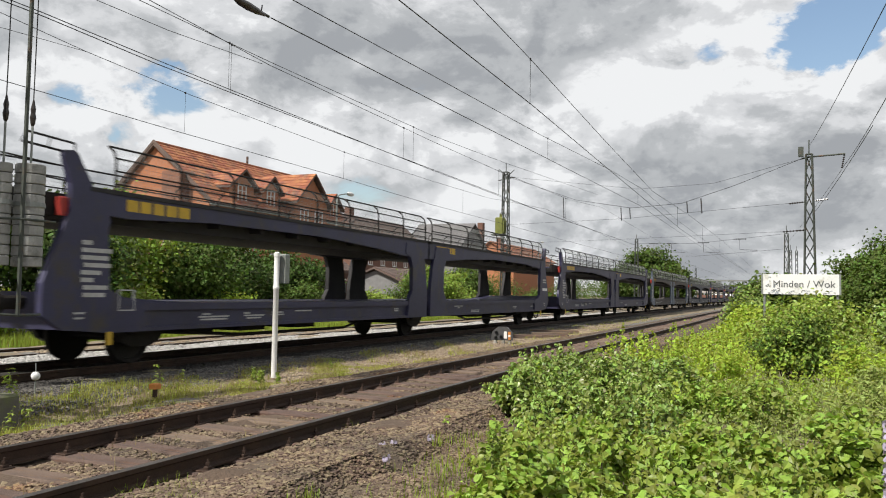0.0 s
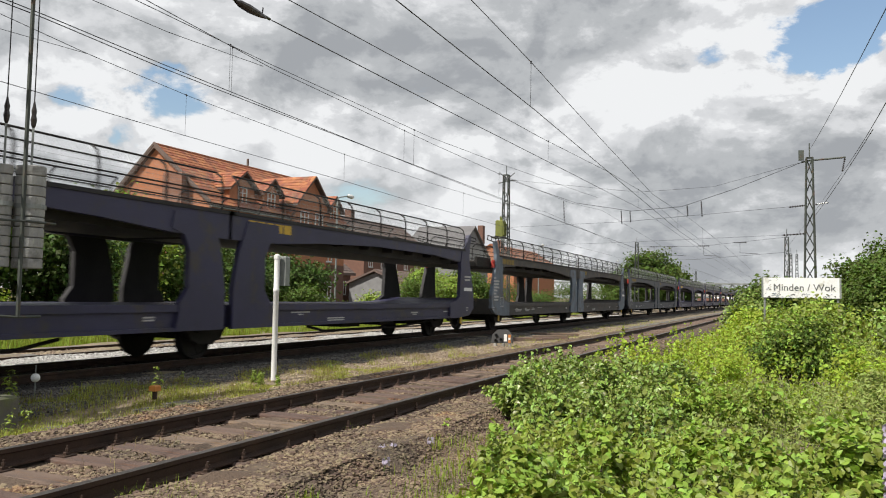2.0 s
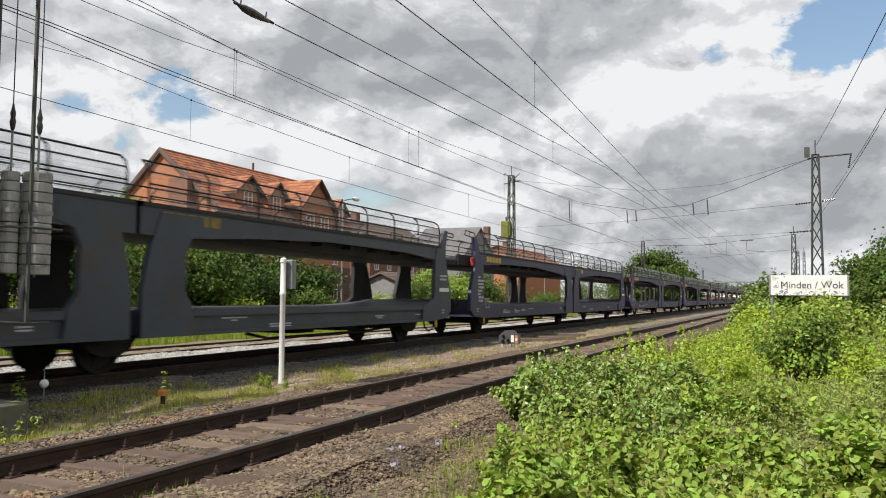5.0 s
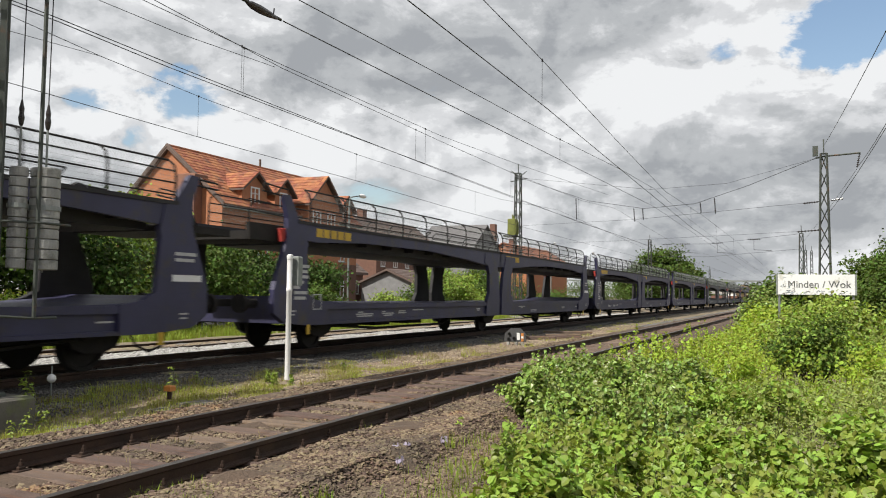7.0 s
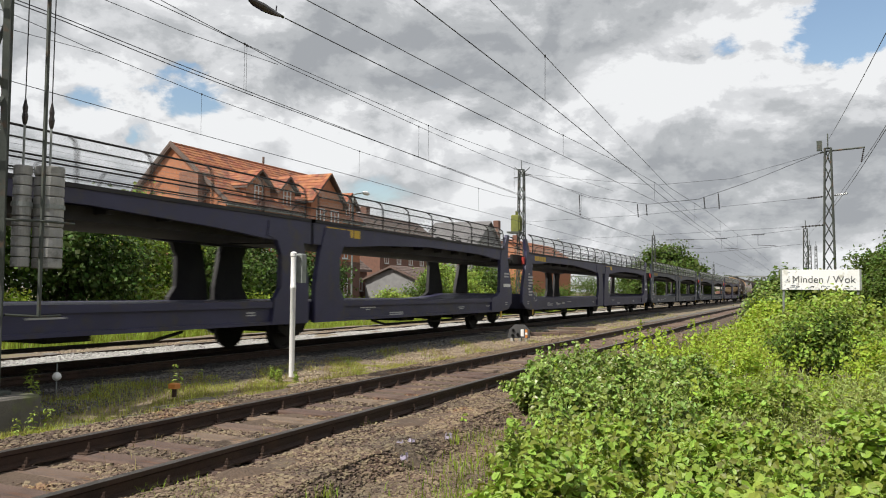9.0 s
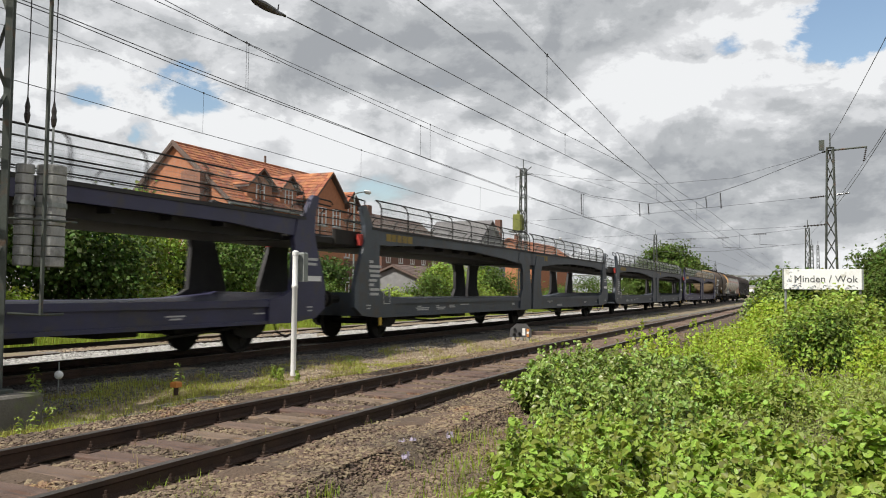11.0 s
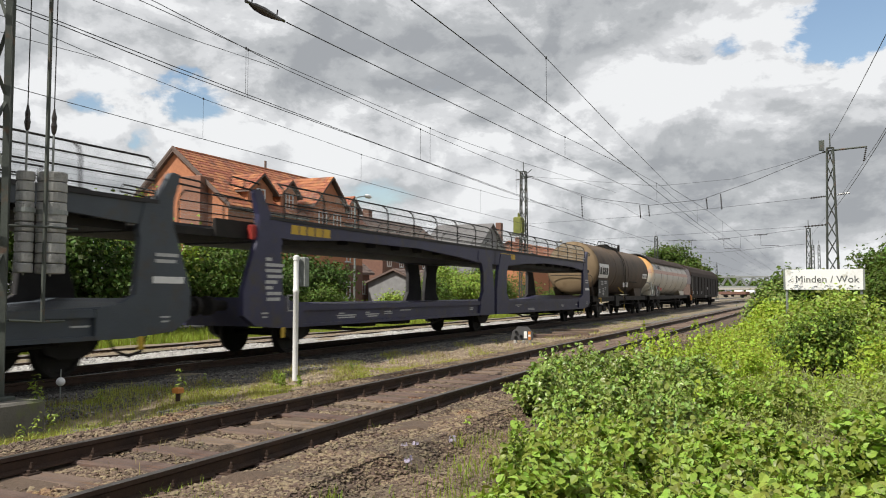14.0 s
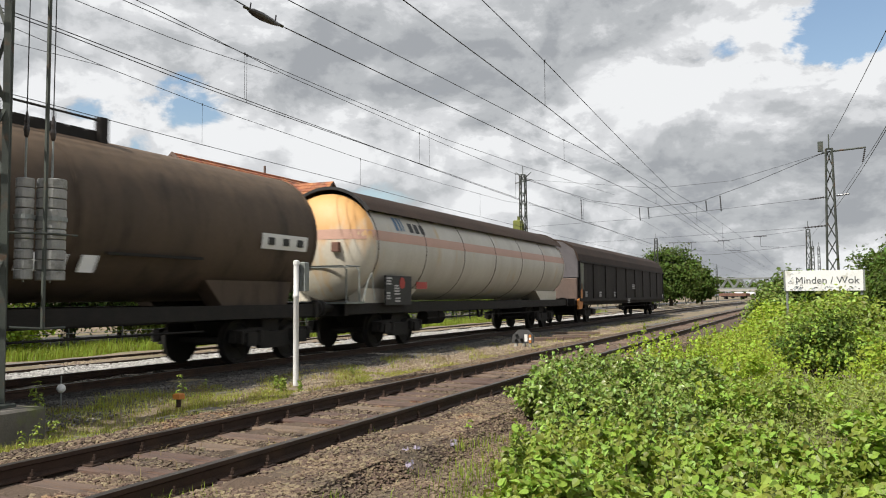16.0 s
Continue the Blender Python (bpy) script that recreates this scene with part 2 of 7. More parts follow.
GREY_BLUE = mat("weathered_blue_grey_paint", (0.15, 0.19, 0.24), (0.09, 0.11, 0.14), 0.7, 0.0, 1.2, 40, 0.15, third=((0.10, 0.085, 0.07), 0.35, 2.4))
GREY_BROWN = mat("dusty_grey_paint", (0.085, 0.080, 0.076), (0.058, 0.054, 0.052), 0.75, 0.0, 1.0, 40, 0.15, third=((0.12, 0.095, 0.07), 0.3, 2.4))
DARK_STEEL = mat("dark_running_gear", (0.013, 0.012, 0.011), (0.022, 0.018, 0.016), 0.8, 0.3, 4, 50, 0.3)
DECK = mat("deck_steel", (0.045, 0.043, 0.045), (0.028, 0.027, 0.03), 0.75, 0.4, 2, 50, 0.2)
# front end only: the brown made paler for the sun it faces
TANK_TAN = mat("sunlit_tan_tank_paint", (0.21, 0.152, 0.092), (0.155, 0.112, 0.070), 0.7, 0.0, 0.7, 30, 0.1, third=((0.13, 0.088, 0.05), 0.2, 1.2), sheen=0.2)
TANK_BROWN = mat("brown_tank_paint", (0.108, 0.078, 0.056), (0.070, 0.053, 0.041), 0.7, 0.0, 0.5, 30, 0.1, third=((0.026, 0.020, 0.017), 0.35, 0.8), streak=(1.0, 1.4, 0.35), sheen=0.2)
# paler tan that thickens towards the top of the tank
colour_from_above(TANK_BROWN, 3.1, 4.2, (0.150, 0.104, 0.070))
TANK_CREAM = mat("cream_tank_paint", (0.56, 0.535, 0.48), (0.45, 0.42, 0.365), 0.5, 0.0, 0.6, 30, 0.08, third=((0.46, 0.36, 0.23), 0.1, 0.9), streak=(1.0, 1.6, 0.35))
TANK_ORANGE = mat("salmon_band_paint", (0.52, 0.31, 0.24), (0.47, 0.29, 0.22), 0.5, 0.0, 1.0, 30, 0.08)
TANK_RUST = mat("rust_stained_cream_paint", (0.60, 0.56, 0.48), (0.52, 0.47, 0.38), 0.55, 0.0, 0.7, 30, 0.1, third=((0.50, 0.33, 0.16), 0.15, 0.9), streak=(1.6, 1.0, 0.4))
# orange rust run down from the top
colour_from_above(TANK_RUST, 2.55, 3.3, (0.60, 0.30, 0.075))
SHIELD = mat("brown_sun_shield", (0.050, 0.033, 0.025), (0.034, 0.024, 0.020), 0.75, 0.0, 0.6, 40, 0.1, sheen=0.15)
VAN_GREY = mat("grimy_wall_steel", (0.030, 0.026, 0.025), (0.020, 0.018, 0.018), 0.7, 0.1, 0.8, 40, 0.2, third=((0.042, 0.034, 0.029), 0.3, 1.6), streak=(1, 1.5, 0.4), sheen=0.12)
END_GREY = mat("faded_grey_end", (0.115, 0.105, 0.115), (0.085, 0.078, 0.085), 0.8, 0, 1.2, 40, 0.1)
FADED_PALE = mat("weathered_pale_paint", (0.24, 0.25, 0.20), (0.10, 0.10, 0.085), 0.8, 0, 3.0, 40, 0.1, streak=(1, 3, 0.5))
TILE = mat("orange_roof_tile", (0.36, 0.130, 0.060), (0.27, 0.095, 0.048), 0.8, 0, 1.2, 20, 0.4, third=((0.13, 0.07, 0.05), 0.3, 1.0), island=0.22)
TILE_DARK = mat("brown_roof_tile", (0.14, 0.095, 0.08), (0.10, 0.075, 0.066), 0.85, 0, 1.2, 20, 0.4, island=0.2)
TILE_GREY = mat("grey_roof_tile", (0.15, 0.145, 0.15), (0.11, 0.105, 0.11), 0.85, 0, 1.2, 20, 0.4, island=0.2)
BRICK = mat("red_brick", (0.42, 0.17, 0.085), (0.33, 0.13, 0.07), 0.9, 0, 4, 30, 0.5, island=0.18)
BRICK_DARK = mat("brown_brick", (0.17, 0.085, 0.06), (0.125, 0.066, 0.05), 0.9, 0, 3, 30, 0.5)
OLD_SLAB = mat("weathered_slab", (0.14, 0.13, 0.118), (0.09, 0.083, 0.072), 0.95, 0, 3, 40, 0.5, third=((0.12, 0.14, 0.05), 0.3, 2.0))
PLASTER = mat("pale_plaster", (0.62, 0.59, 0.53), (0.52, 0.49, 0.44), 0.9, 0, 0.8, 30, 0.2)
GLASS = glass_mat("window_glass")
LEAF_FRONT = mat("broad_leaf", (0.33, 0.42, 0.066), (0.148, 0.205, 0.033), 0.46, 0, 1.1, 30, 0.1, island=0.5, trans=0.3, sheen=0.4)
LEAF_DARK = mat("ivy_leaf", (0.275, 0.36, 0.072), (0.115, 0.172, 0.032), 0.40, 0, 1.1, 30, 0.1, island=0.55, trans=0.22, sheen=0.5)
LEAF_BUSH = mat("bush_leaf", (0.30, 0.40, 0.060), (0.14, 0.21, 0.034), 0.5, 0, 0.9, 30, 0.1, island=0.5, trans=0.32, sheen=0.35)
LEAF_YELLOW = mat("young_leaf", (0.40, 0.50, 0.062), (0.23, 0.33, 0.038), 0.6, 0, 0.8, 30, 0.1, island=0.4, trans=0.4, sheen=0.3)
LEAF_GREY = mat("feathery_leaf", (0.37, 0.43, 0.14), (0.23, 0.29, 0.09), 0.7, 0, 0.8, 30, 0.1, island=0.35, trans=0.35, sheen=0.2)
LEAF_TREE = mat("tree_leaf", (0.11, 0.165, 0.03), (0.06, 0.105, 0.018), 0.6, 0, 0.25, 30, 0.1, island=0.45, trans=0.3, sheen=0.25)
GRASS = mat("grass_blade", (0.29, 0.35, 0.055), (0.17, 0.235, 0.032), 0.7, 0, 0.6, 30, 0.0, island=0.45, trans=0.35, sheen=0.2)
GRASS_THIN = mat("thin_grass_blade", (0.42, 0.42, 0.10), (0.27, 0.30, 0.06), 0.8, 0, 0.6, 30, 0.0, island=0.45, trans=0.3, sheen=0.15)
STRAW = mat("dry_grass", (0.33, 0.27, 0.13), (0.22, 0.18, 0.08), 0.8, 0, 0.6, 30, 0.0, island=0.35, trans=0.3, sheen=0.2)
# darker copy of the tree leaf, with the street row's shade in its colour
LEAF_SHADE = mat("shaded_tree_leaf", (0.070, 0.115, 0.020), (0.034, 0.066, 0.012), 0.6, 0, 0.35, 30, 0.1, island=0.5, trans=0.22, sheen=0.25)
BARK = mat("bark", (0.075, 0.055, 0.04), (0.045, 0.035, 0.028), 0.95, 0, 5, 50, 0.6)
STEM = mat("green_stem", (0.10, 0.13, 0.035), (0.07, 0.09, 0.03), 0.7, 0, 5, 50, 0.0)
PETAL = mat("pale_violet_petal", (0.52, 0.47, 0.62), (0.42, 0.36, 0.55), 0.7, 0, 5, 50, 0.0, trans=0.3)
ASPHALT = mat("asphalt", (0.055, 0.055, 0.056), (0.04, 0.04, 0.041), 0.9, 0, 1, 40, 0.3)


# ---- building in meshes ----
class Shape:
    """Collects faces of one mesh; s: index of the material of each face."""

    def __init__(self):
        self.v, self.f, self.m = [], [], []

    def add(self, verts, faces, s=0):
        o = len(self.v)
        self.v += [tuple(p) for p in verts]
        self.f += [tuple(i + o for i in f) for f in faces]
        self.m += [s] * len(faces)
        return self

    def box(self, x0, x1, y0, y1, z0, z1, s=0):
        v = [(x, y, z) for x in (x0, x1) for y in (y0, y1) for z in (z0, z1)]
        return self.add(v, [(0, 1, 3, 2), (4, 6, 7, 5), (0, 4, 5, 1), (2, 3, 7, 6), (0, 2, 6, 4), (1, 5, 7, 3)], s)

    def block(self, x0, x1, y0, y1, z0, z1, c=0.02, s=0):
        """A box with its upper edges chamfered."""
        v = [(x0, y0, z0), (x1, y0, z0), (x1, y1, z0), (x0, y1, z0), (x0, y0, z1 - c), (x1, y0, z1 - c), (x1, y1, z1 - c), (x0, y1, z1 - c),
             (x0 + c, y0 + c, z1), (x1 - c, y0 + c, z1), (x1 - c, y1 - c, z1), (x0 + c, y1 - c, z1)]
        f = [(3, 2, 1, 0), (8, 9, 10, 11)]
        for i in range(4):
            j = (i + 1) % 4
            f += [(i, j, j + 4, i + 4), (i + 4, j + 4, j + 8, i + 8)]
        return self.add(v, f, s)

    def prism(self, outline, lo, hi, axis="x", s=0):
        """An outline in the two other axes (in the order x, y, z), drawn out along axis from lo to hi."""
        n = len(outline)

        def at(p, w):
            return {"x": (w, p[0], p[1]), "y": (p[0], w, p[1]), "z": (p[0], p[1], w)}[axis]

        v = [at(p, lo) for p in outline] + [at(p, hi) for p in outline]
        f = [tuple(range(n))[::-1], tuple(range(n, 2 * n))] + [(i, (i + 1) % n, (i + 1) % n + n, i + n) for i in range(n)]
        return self.add(v, f, s)

    def tube(self, pts, r, n=6, s=0, taper=None):
        """A round bar along a line of points."""
        pts = [Vector(p) for p in pts]
        rings = []
        for i, p in enumerate(pts):
            d = (pts[min(i + 1, len(pts) - 1)] - pts[max(i - 1, 0)]).normalized()
            a = d.cross(Vector((0, 0, 1)) if abs(d.z) < 0.9 else Vector((1, 0, 0))).normalized()
            b = d.cross(a)
            k = r if taper is None else r + (taper - r) * i / max(len(pts) - 1, 1)
            rings += [p + (a * math.cos(2 * math.pi * j / n) + b * math.sin(2 * math.pi * j / n)) * k for j in range(n)]
        f = []
        for i in range(len(pts) - 1):
            for j in range(n):
                f.append((i * n + j, i * n + (j + 1) % n, (i + 1) * n + (j + 1) % n, (i + 1) * n + j))
        f += [tuple(range(n))[::-1], tuple(range((len(pts) - 1) * n, len(pts) * n))]
        return self.add(rings, f, s)

    def disc(self, c, axis, r, half, n=20, s=0):
        """A solid wheel round the axis through c."""
        c, ax = Vector(c), Vector(axis).normalized()
        return self.tube([c - ax * half, c + ax * half], r, n, s)

    def lathe(self, profile, axis="y", centre=(0, 0, 0), n=24, s=0, arc=(0.0, 360.0)):
        """Turns a profile of (along, radius) round the axis."""
        full = arc[1] - arc[0] >= 360
        cols = n if full else n + 1
        v = []
        for a, r in profile:
            for j in range(cols):
                w = radians(arc[0] + (arc[1] - arc[0]) * j / n)
                p, q = r * math.cos(w), r * math.sin(w)
                o = {"x": (a, p, q), "y": (p, a, q), "z": (p, q, a)}[axis]
                v.append(tuple(o[k] + centre[k] for k in range(3)))
        f = []
        for i in range(len(profile) - 1):
            for j in range(n):
                k = (j + 1) % cols
                f.append((i * cols + j, i * cols + k, (i + 1) * cols + k, (i + 1) * cols + j))
        return self.add(v, f, s)

    def mesh(self, name, mats, smooth=False):
        me = bpy.data.meshes.new(name)
        me.from_pydata(self.v, [], self.f)
        for m in mats if isinstance(mats, (list, tuple)) else [mats]:
            me.materials.append(m)
        me.polygons.foreach_set("material_index", self.m)
        bm = bmesh.new()
        bm.from_mesh(me)
        bmesh.ops.recalc_face_normals(bm, faces=bm.faces)
        bm.to_mesh(me)
        bm.free()
        if smooth:
            me.shade_smooth()
            me.set_sharp_from_angle(angle=radians(40))
        return me


def part(name, shape, mats, parent=None, label="", at=None, smooth=False):
    """Links a Shape (or a mesh) as one object under a thing or a part."""
    ob = new(name, shape.mesh(name, mats, smooth) if isinstance(shape, Shape) else shape)
    ob.parent = parent
    if at is not None:
        ob.matrix_basis = at
    return tagged(ob, label)


def thing(name, label, category, at=None, group="", kind=""):
    ob = new(name)
    ob.empty_display_size = 0.2
    if at is not None:
        ob.matrix_basis = at
    return tagged(ob, label, category, group, kind)


def raw_mesh(name, verts, faces, mats, smooth=False):
    """A large mesh straight from arrays of triangles or quads."""
    verts, faces = np.asarray(verts, np.float32), np.asarray(faces, np.int32)
    me = bpy.data.meshes.new(name)
    k = faces.shape[1]
    me.vertices.add(len(verts))
    me.vertices.foreach_set("co", verts.ravel())
    me.loops.add(faces.size)
    me.loops.foreach_set("vertex_index", faces.ravel())
    me.polygons.add(len(faces))
    me.polygons.foreach_set("loop_start", np.arange(0, faces.size, k, dtype=np.int32))
    for m in mats if isinstance(mats, (list, tuple)) else [mats]:
        me.materials.append(m)
    me.update(calc_edges=True)
    me.polygons.foreach_set("use_smooth", np.full(len(faces), smooth))
    return me


# ---- the ground and the tracks ----
SIDING, MAIN, SECOND, THIRD = -5.22, -11.8, -15.9, -20.4
RAIL_Z, SECOND_Z = -0.04, -0.15
# the wagons' own zero lies this high
BODY_Z = 0.08
rng = np.random.default_rng(4)


def smooth(a, b, x):
    t = np.clip((x - a) / (b - a), 0, 1)
    return t * t * (3 - 2 * t)


def land(x, y):
    """Height of the earth."""
    x, y = np.asarray(x, float), np.asarray(y, float)
    h = -0.22 - 0.05 * smooth(-9.6, -8.6, x) + 0.05 * smooth(-8.0, -6.8, x) - 0.04 * smooth(-3.9, -3.0, x)
    h = h - 0.20 * smooth(-9.3, -8.8, x) * smooth(-7.2, -7.9, x) * smooth(10.5, 8.0, y)
    h = h + 0.30 * smooth(-1.5, 4.0, x) * smooth(4, 14, y) - 0.25 * smooth(-17.8, -19.5, x)
    h = h + 0.035 * np.sin(x * 1.7 + y * 0.6) * np.sin(y * 0.9 - x * 0.4) + 0.02 * np.sin(x * 4.1 + 1.3) * np.sin(y * 3.3)
    return h


def build_ground():
    xs = np.concatenate([[-3000, -1500, -700, -350, -180, -110, -80, -60, -48, -40], np.arange(-34, 8.01, 0.25), [10, 13, 17, 24, 35, 60, 120, 300, 800, 3000]])
    ys = np.concatenate([[-3000, -900, -300, -120, -60, -30, -15, -8], np.arange(-4, 45, 0.25), np.arange(45, 120, 1.5), [130, 150, 180, 230, 300, 450, 800, 1500, 3000]])
    X, Y = np.meshgrid(xs, ys)
    Z = land(X, Y)
    v = np.stack([X, Y, Z], -1).reshape(-1, 3)
    nx = len(xs)
    i = (np.arange(len(ys) - 1)[:, None] * nx + np.arange(nx - 1)[None]).ravel()
    f = np.stack([i, i + 1, i + nx + 1, i + nx], -1)
    g = new("ground", raw_mesh("ground", v, f, GROUND, True))
    tagged(g, "brown earth with thin patchy grass beside the tracks", "ground", kind="structure")


build_ground()


def bed(name, centre, half, top, matl, label, y0=-20.0, y1=620.0, base=-0.6, crest=0.0):
    """A ballast bed with sloping shoulders, a little uneven on top."""
    ys = np.concatenate([np.arange(y0, 60, 0.3), np.arange(60, 160, 4.0), np.linspace(160, y1, 12)])
    us = np.concatenate([[-half - 0.75], np.linspace(-half, half, 17), [half + 0.75]])
    Y, U = np.meshgrid(ys, us, indexing="ij")
    Z = top + 0.018 * np.sin(U * 7 + Y * 3.1) * np.sin(Y * 5.3 + U * 2) + 0.014 * rng.standard_normal(Y.shape)
    Z += crest * smooth(0.82, 1.0, np.abs(U))
    Z[:, 0] = Z[:, -1] = base
    v = np.stack([U + centre, Y, Z], -1).reshape(-1, 3)
    nx = len(us)
    i = (np.arange(len(ys) - 1)[:, None] * nx + np.arange(nx - 1)[None]).ravel()
    ob = new(name, raw_mesh(name, v, np.stack([i, i + 1, i + nx + 1, i + nx], -1), matl, False))
    return tagged(ob, label, "ballast", kind="structure")


bed("ballast_bed", MAIN, 1.65, RAIL_Z - 0.165, BALLAST_DARK, "bed of oily ballast under the main track, darkened for train shade")
bed("ballast_bed", SECOND + 0.3, 2.1, SECOND_Z - 0.08, BALLAST_GREY, "bed of pale grey ballast under the second main track")
bed("ballast_bed", SIDING, 1.75, -0.185, BALLAST_BROWN, "bed of dirty brown ballast under the siding", crest=0.055)
bed("ballast_bed", -7.5, 0.25, -0.2, BALLAST_GREY, "pale gravel strip between the far tracks", y0=42.0)


def stones(name, n, area, size, matl, label, top, dens=None):
    """Loose broken stones, joined."""
    x = rng.uniform(area[0], area[1], n)
    # thinner with distance
    y = area[2] + (area[3] - area[2]) * rng.random(n) ** 1.7
    if dens is not None:
        keep = rng.random(n) < dens(x, y)
        x, y = x[keep], y[keep]
        n = len(x)
    base = np.array([(1, 0, -.3), (0, 1, -.3), (-1, 0, -.3), (0, -1, -.3), (.55, .5, .55), (-.6, .45, .6), (-.4, -.6, .5), (.5, -.5, .65)], float)
    quads = np.array([(0, 1, 5, 4), (1, 2, 6, 5), (2, 3, 7, 6), (3, 0, 4, 7), (4, 5, 6, 7)])
    s = rng.uniform(*size, n)[:, None, None]
    v = base[None] + rng.normal(0, 0.22, (n, 8, 3))
    a = rng.uniform(0, 6.283, n)
    c, d = np.cos(a)[:, None], np.sin(a)[:, None]
    v = np.stack([v[..., 0] * c - v[..., 1] * d, v[..., 0] * d + v[..., 1] * c, v[..., 2] * rng.uniform(0.35, 0.8, (n, 1))], -1) * s
    v += np.stack([x, y, top(x, y)], -1)[:, None]
    f = (quads[None] + 8 * np.arange(n)[:, None, None]).reshape(-1, 4)
    ob = new(name, raw_mesh(name, v.reshape(-1, 3), f, matl, False))
    return tagged(ob, label, "gravel", kind="stuff")


def siding_top(x, y):
    """Height of the siding's bed, its shoulders and the earth beside it."""
    d = np.abs(x - SIDING)
    top = -0.182 + 0.06 * smooth(0.82, 1.0, d) + 0.015 * np.sin(x * 3 + y * 2)
    return np.maximum(np.where(d < 1.75, top, -0.125 - (d - 1.75) / 0.75 * 0.47), land(x, y)) + 0.005


stones("ballast_stones", 95000, (SIDING - 2.1, SIDING + 2.9, 3.0, 30), (0.011, 0.034), STONE_BROWN, "loose dirty brown ballast stones of the siding",
       lambda x, y: siding_top(x, y))
stones("ballast_stones", 20000, (MAIN - 0.72, MAIN + 0.7, 6, 60), (0.018, 0.036), STONE_OILY_SHADE, "oily ballast stones inside the main track, blackened for train shade", lambda x, y: RAIL_Z - 0.15 + 0.02 * np.sin(x * 5 + y * 3) * np.sin(y * 4))
stones("ballast_stones", 60000, (SECOND + 0.8, MAIN - 0.8, 6, 75), (0.022, 0.046), STONE_GREY, "sharp pale grey ballast stones between the main tracks",
       lambda x, y: -0.175 + 0.03 * np.sin(x * 2.3 + 0.7) + 0.015 * np.sin(y * 2.1 + x * 3))
stones("ballast_stones", 18000, (SECOND - 0.7, SECOND + 0.7, 6, 70), (0.02, 0.04), STONE_PALE, "brownish ballast stones inside the second track", lambda x, y: np.full(len(x), SECOND_Z - 0.07))
stones("ballast_stones", 22000, (MAIN + 0.8, MAIN + 1.75, 5, 60), (0.02, 0.038), STONE_OILY_SHADE, "oily ballast stones along the main rail, blackened for train shade", lambda x, y: RAIL_Z - 0.15 - 0.03 * (x - MAIN - 0.8))
stones("ballast_stones", 30000, (MAIN + 1.45, MAIN + 2.75, 5, 60), (0.018, 0.036), STONE_DARK, "dark grey ballast stones on the shoulder of the main track",
       lambda x, y: np.maximum(RAIL_Z - 0.16 - np.maximum(x - MAIN - 1.7, 0) * 0.30, land(x, y) + 0.004))
stones("gravel_stones", 26000, (-3.9, -2.0, 3.6, 12), (0.008, 0.026), STONE_BROWN, "fine brown gravel beside the near weeds", lambda x, y: siding_top(x, y))
stones("gravel_stones", 60000, (-9.4, -6.6, 4, 45), (0.008, 0.028), STONE_PALE, "pale brown gravel between the tracks",
       lambda x, y: land(x, y) + 0.004, lambda x, y: 0.35 + 0.65 * smooth(12, 18, y))


def rail_shape(y0, y1):
    half = [(0.0, 0.0), (0.036, 0.0), (0.036, -0.035), (0.012, -0.05), (0.009, -0.115), (0.062, -0.135), (0.062, -0.148)]
    out = half[1:] + [(-x, z) for x, z in reversed(half[1:])]
    sh = Shape()
    n = len(out)
    v = [(x, y0, z) for x, z in out] + [(x, y1, z) for x, z in out]
    for i in range(n):
        j = (i + 1) % n
        sh.add([v[i], v[j], v[j + n], v[i + n]], [(0, 1, 2, 3)], 1 if i == n - 1 else 0)
    sh.add([v[i] for i in range(n)], [tuple(range(n))], 0)
    return sh


def track(x, z, label, sleeper_mesh, pitch, y0, y1, fast=None, group="railway tracks", sink=0.0):
    t = thing("railway_track", label, "railway track", pose(x, 0, z), group)
    rail_mesh = rail_shape(-20.0, 620.0).mesh("rail", [RAIL_RUST, RAIL_TOP])
    for s in (-1, 1):
        part("rail", rail_mesh, None, t, at=pose(0.754 * s, 0, 0))
    y = y0
    while y < y1:
        sl = part("sleeper", sleeper_mesh, None, t, at=pose(random.uniform(-0.05, 0.05), y, -0.150 - sink + random.uniform(-0.012, 0.012), 0, random.uniform(-0.5, 0.5), random.uniform(-1.6, 1.6)))
        if fast and y < 24:
            for s in (-1, 1):
                part("rail_fastening", fast, None, sl, at=pose(0.754 * s, 0, 0.0))
        y += pitch
    return t


def fastening_mesh():
    sh = Shape()
    sh.block(-0.15, 0.15, -0.07, 0.07, 0.0, 0.014, 0.004)
    for s in (-1, 1):
        sh.block(s * 0.105 - 0.02, s * 0.105 + 0.02, -0.03, 0.03, 0.01, 0.04, 0.006)
        sh.tube([(s * 0.105, 0, 0.03), (s * 0.105, 0, 0.095)], 0.011, 6)
        sh.tube([(s * 0.105, 0, 0.045), (s * 0.105, 0, 0.07)], 0.02, 6)
    return sh.mesh("rail_fastening", RAIL_RUST)


def wood_sleeper_mesh():
    sh = Shape()
    sh.block(-1.3, 1.3, -0.13, 0.13, -0.16, 0.0, 0.018)
    return sh.mesh("sleeper", WOOD)


def concrete_sleeper_mesh():
    sh = Shape()
    out = [(-1.3, -0.2), (-1.3, 0.0), (-0.6, 0.01), (-0.45, -0.03), (0.45, -0.03), (0.6, 0.01), (1.3, 0.0), (1.3, -0.2)]
    sh.prism(out, -0.13, 0.13, "y")
    return sh.mesh("sleeper", OLD_SLAB)


FAST = fastening_mesh()
track(SIDING, 0.0, "rusty siding track on old wooden sleepers in brown ballast", wood_sleeper_mesh(), 0.603, 1.12, 86.0, FAST)
CS = concrete_sleeper_mesh()
track(MAIN, RAIL_Z, "main track on concrete sleepers in pale ballast", CS, 0.62, 5.0, 70.0, sink=0.05)
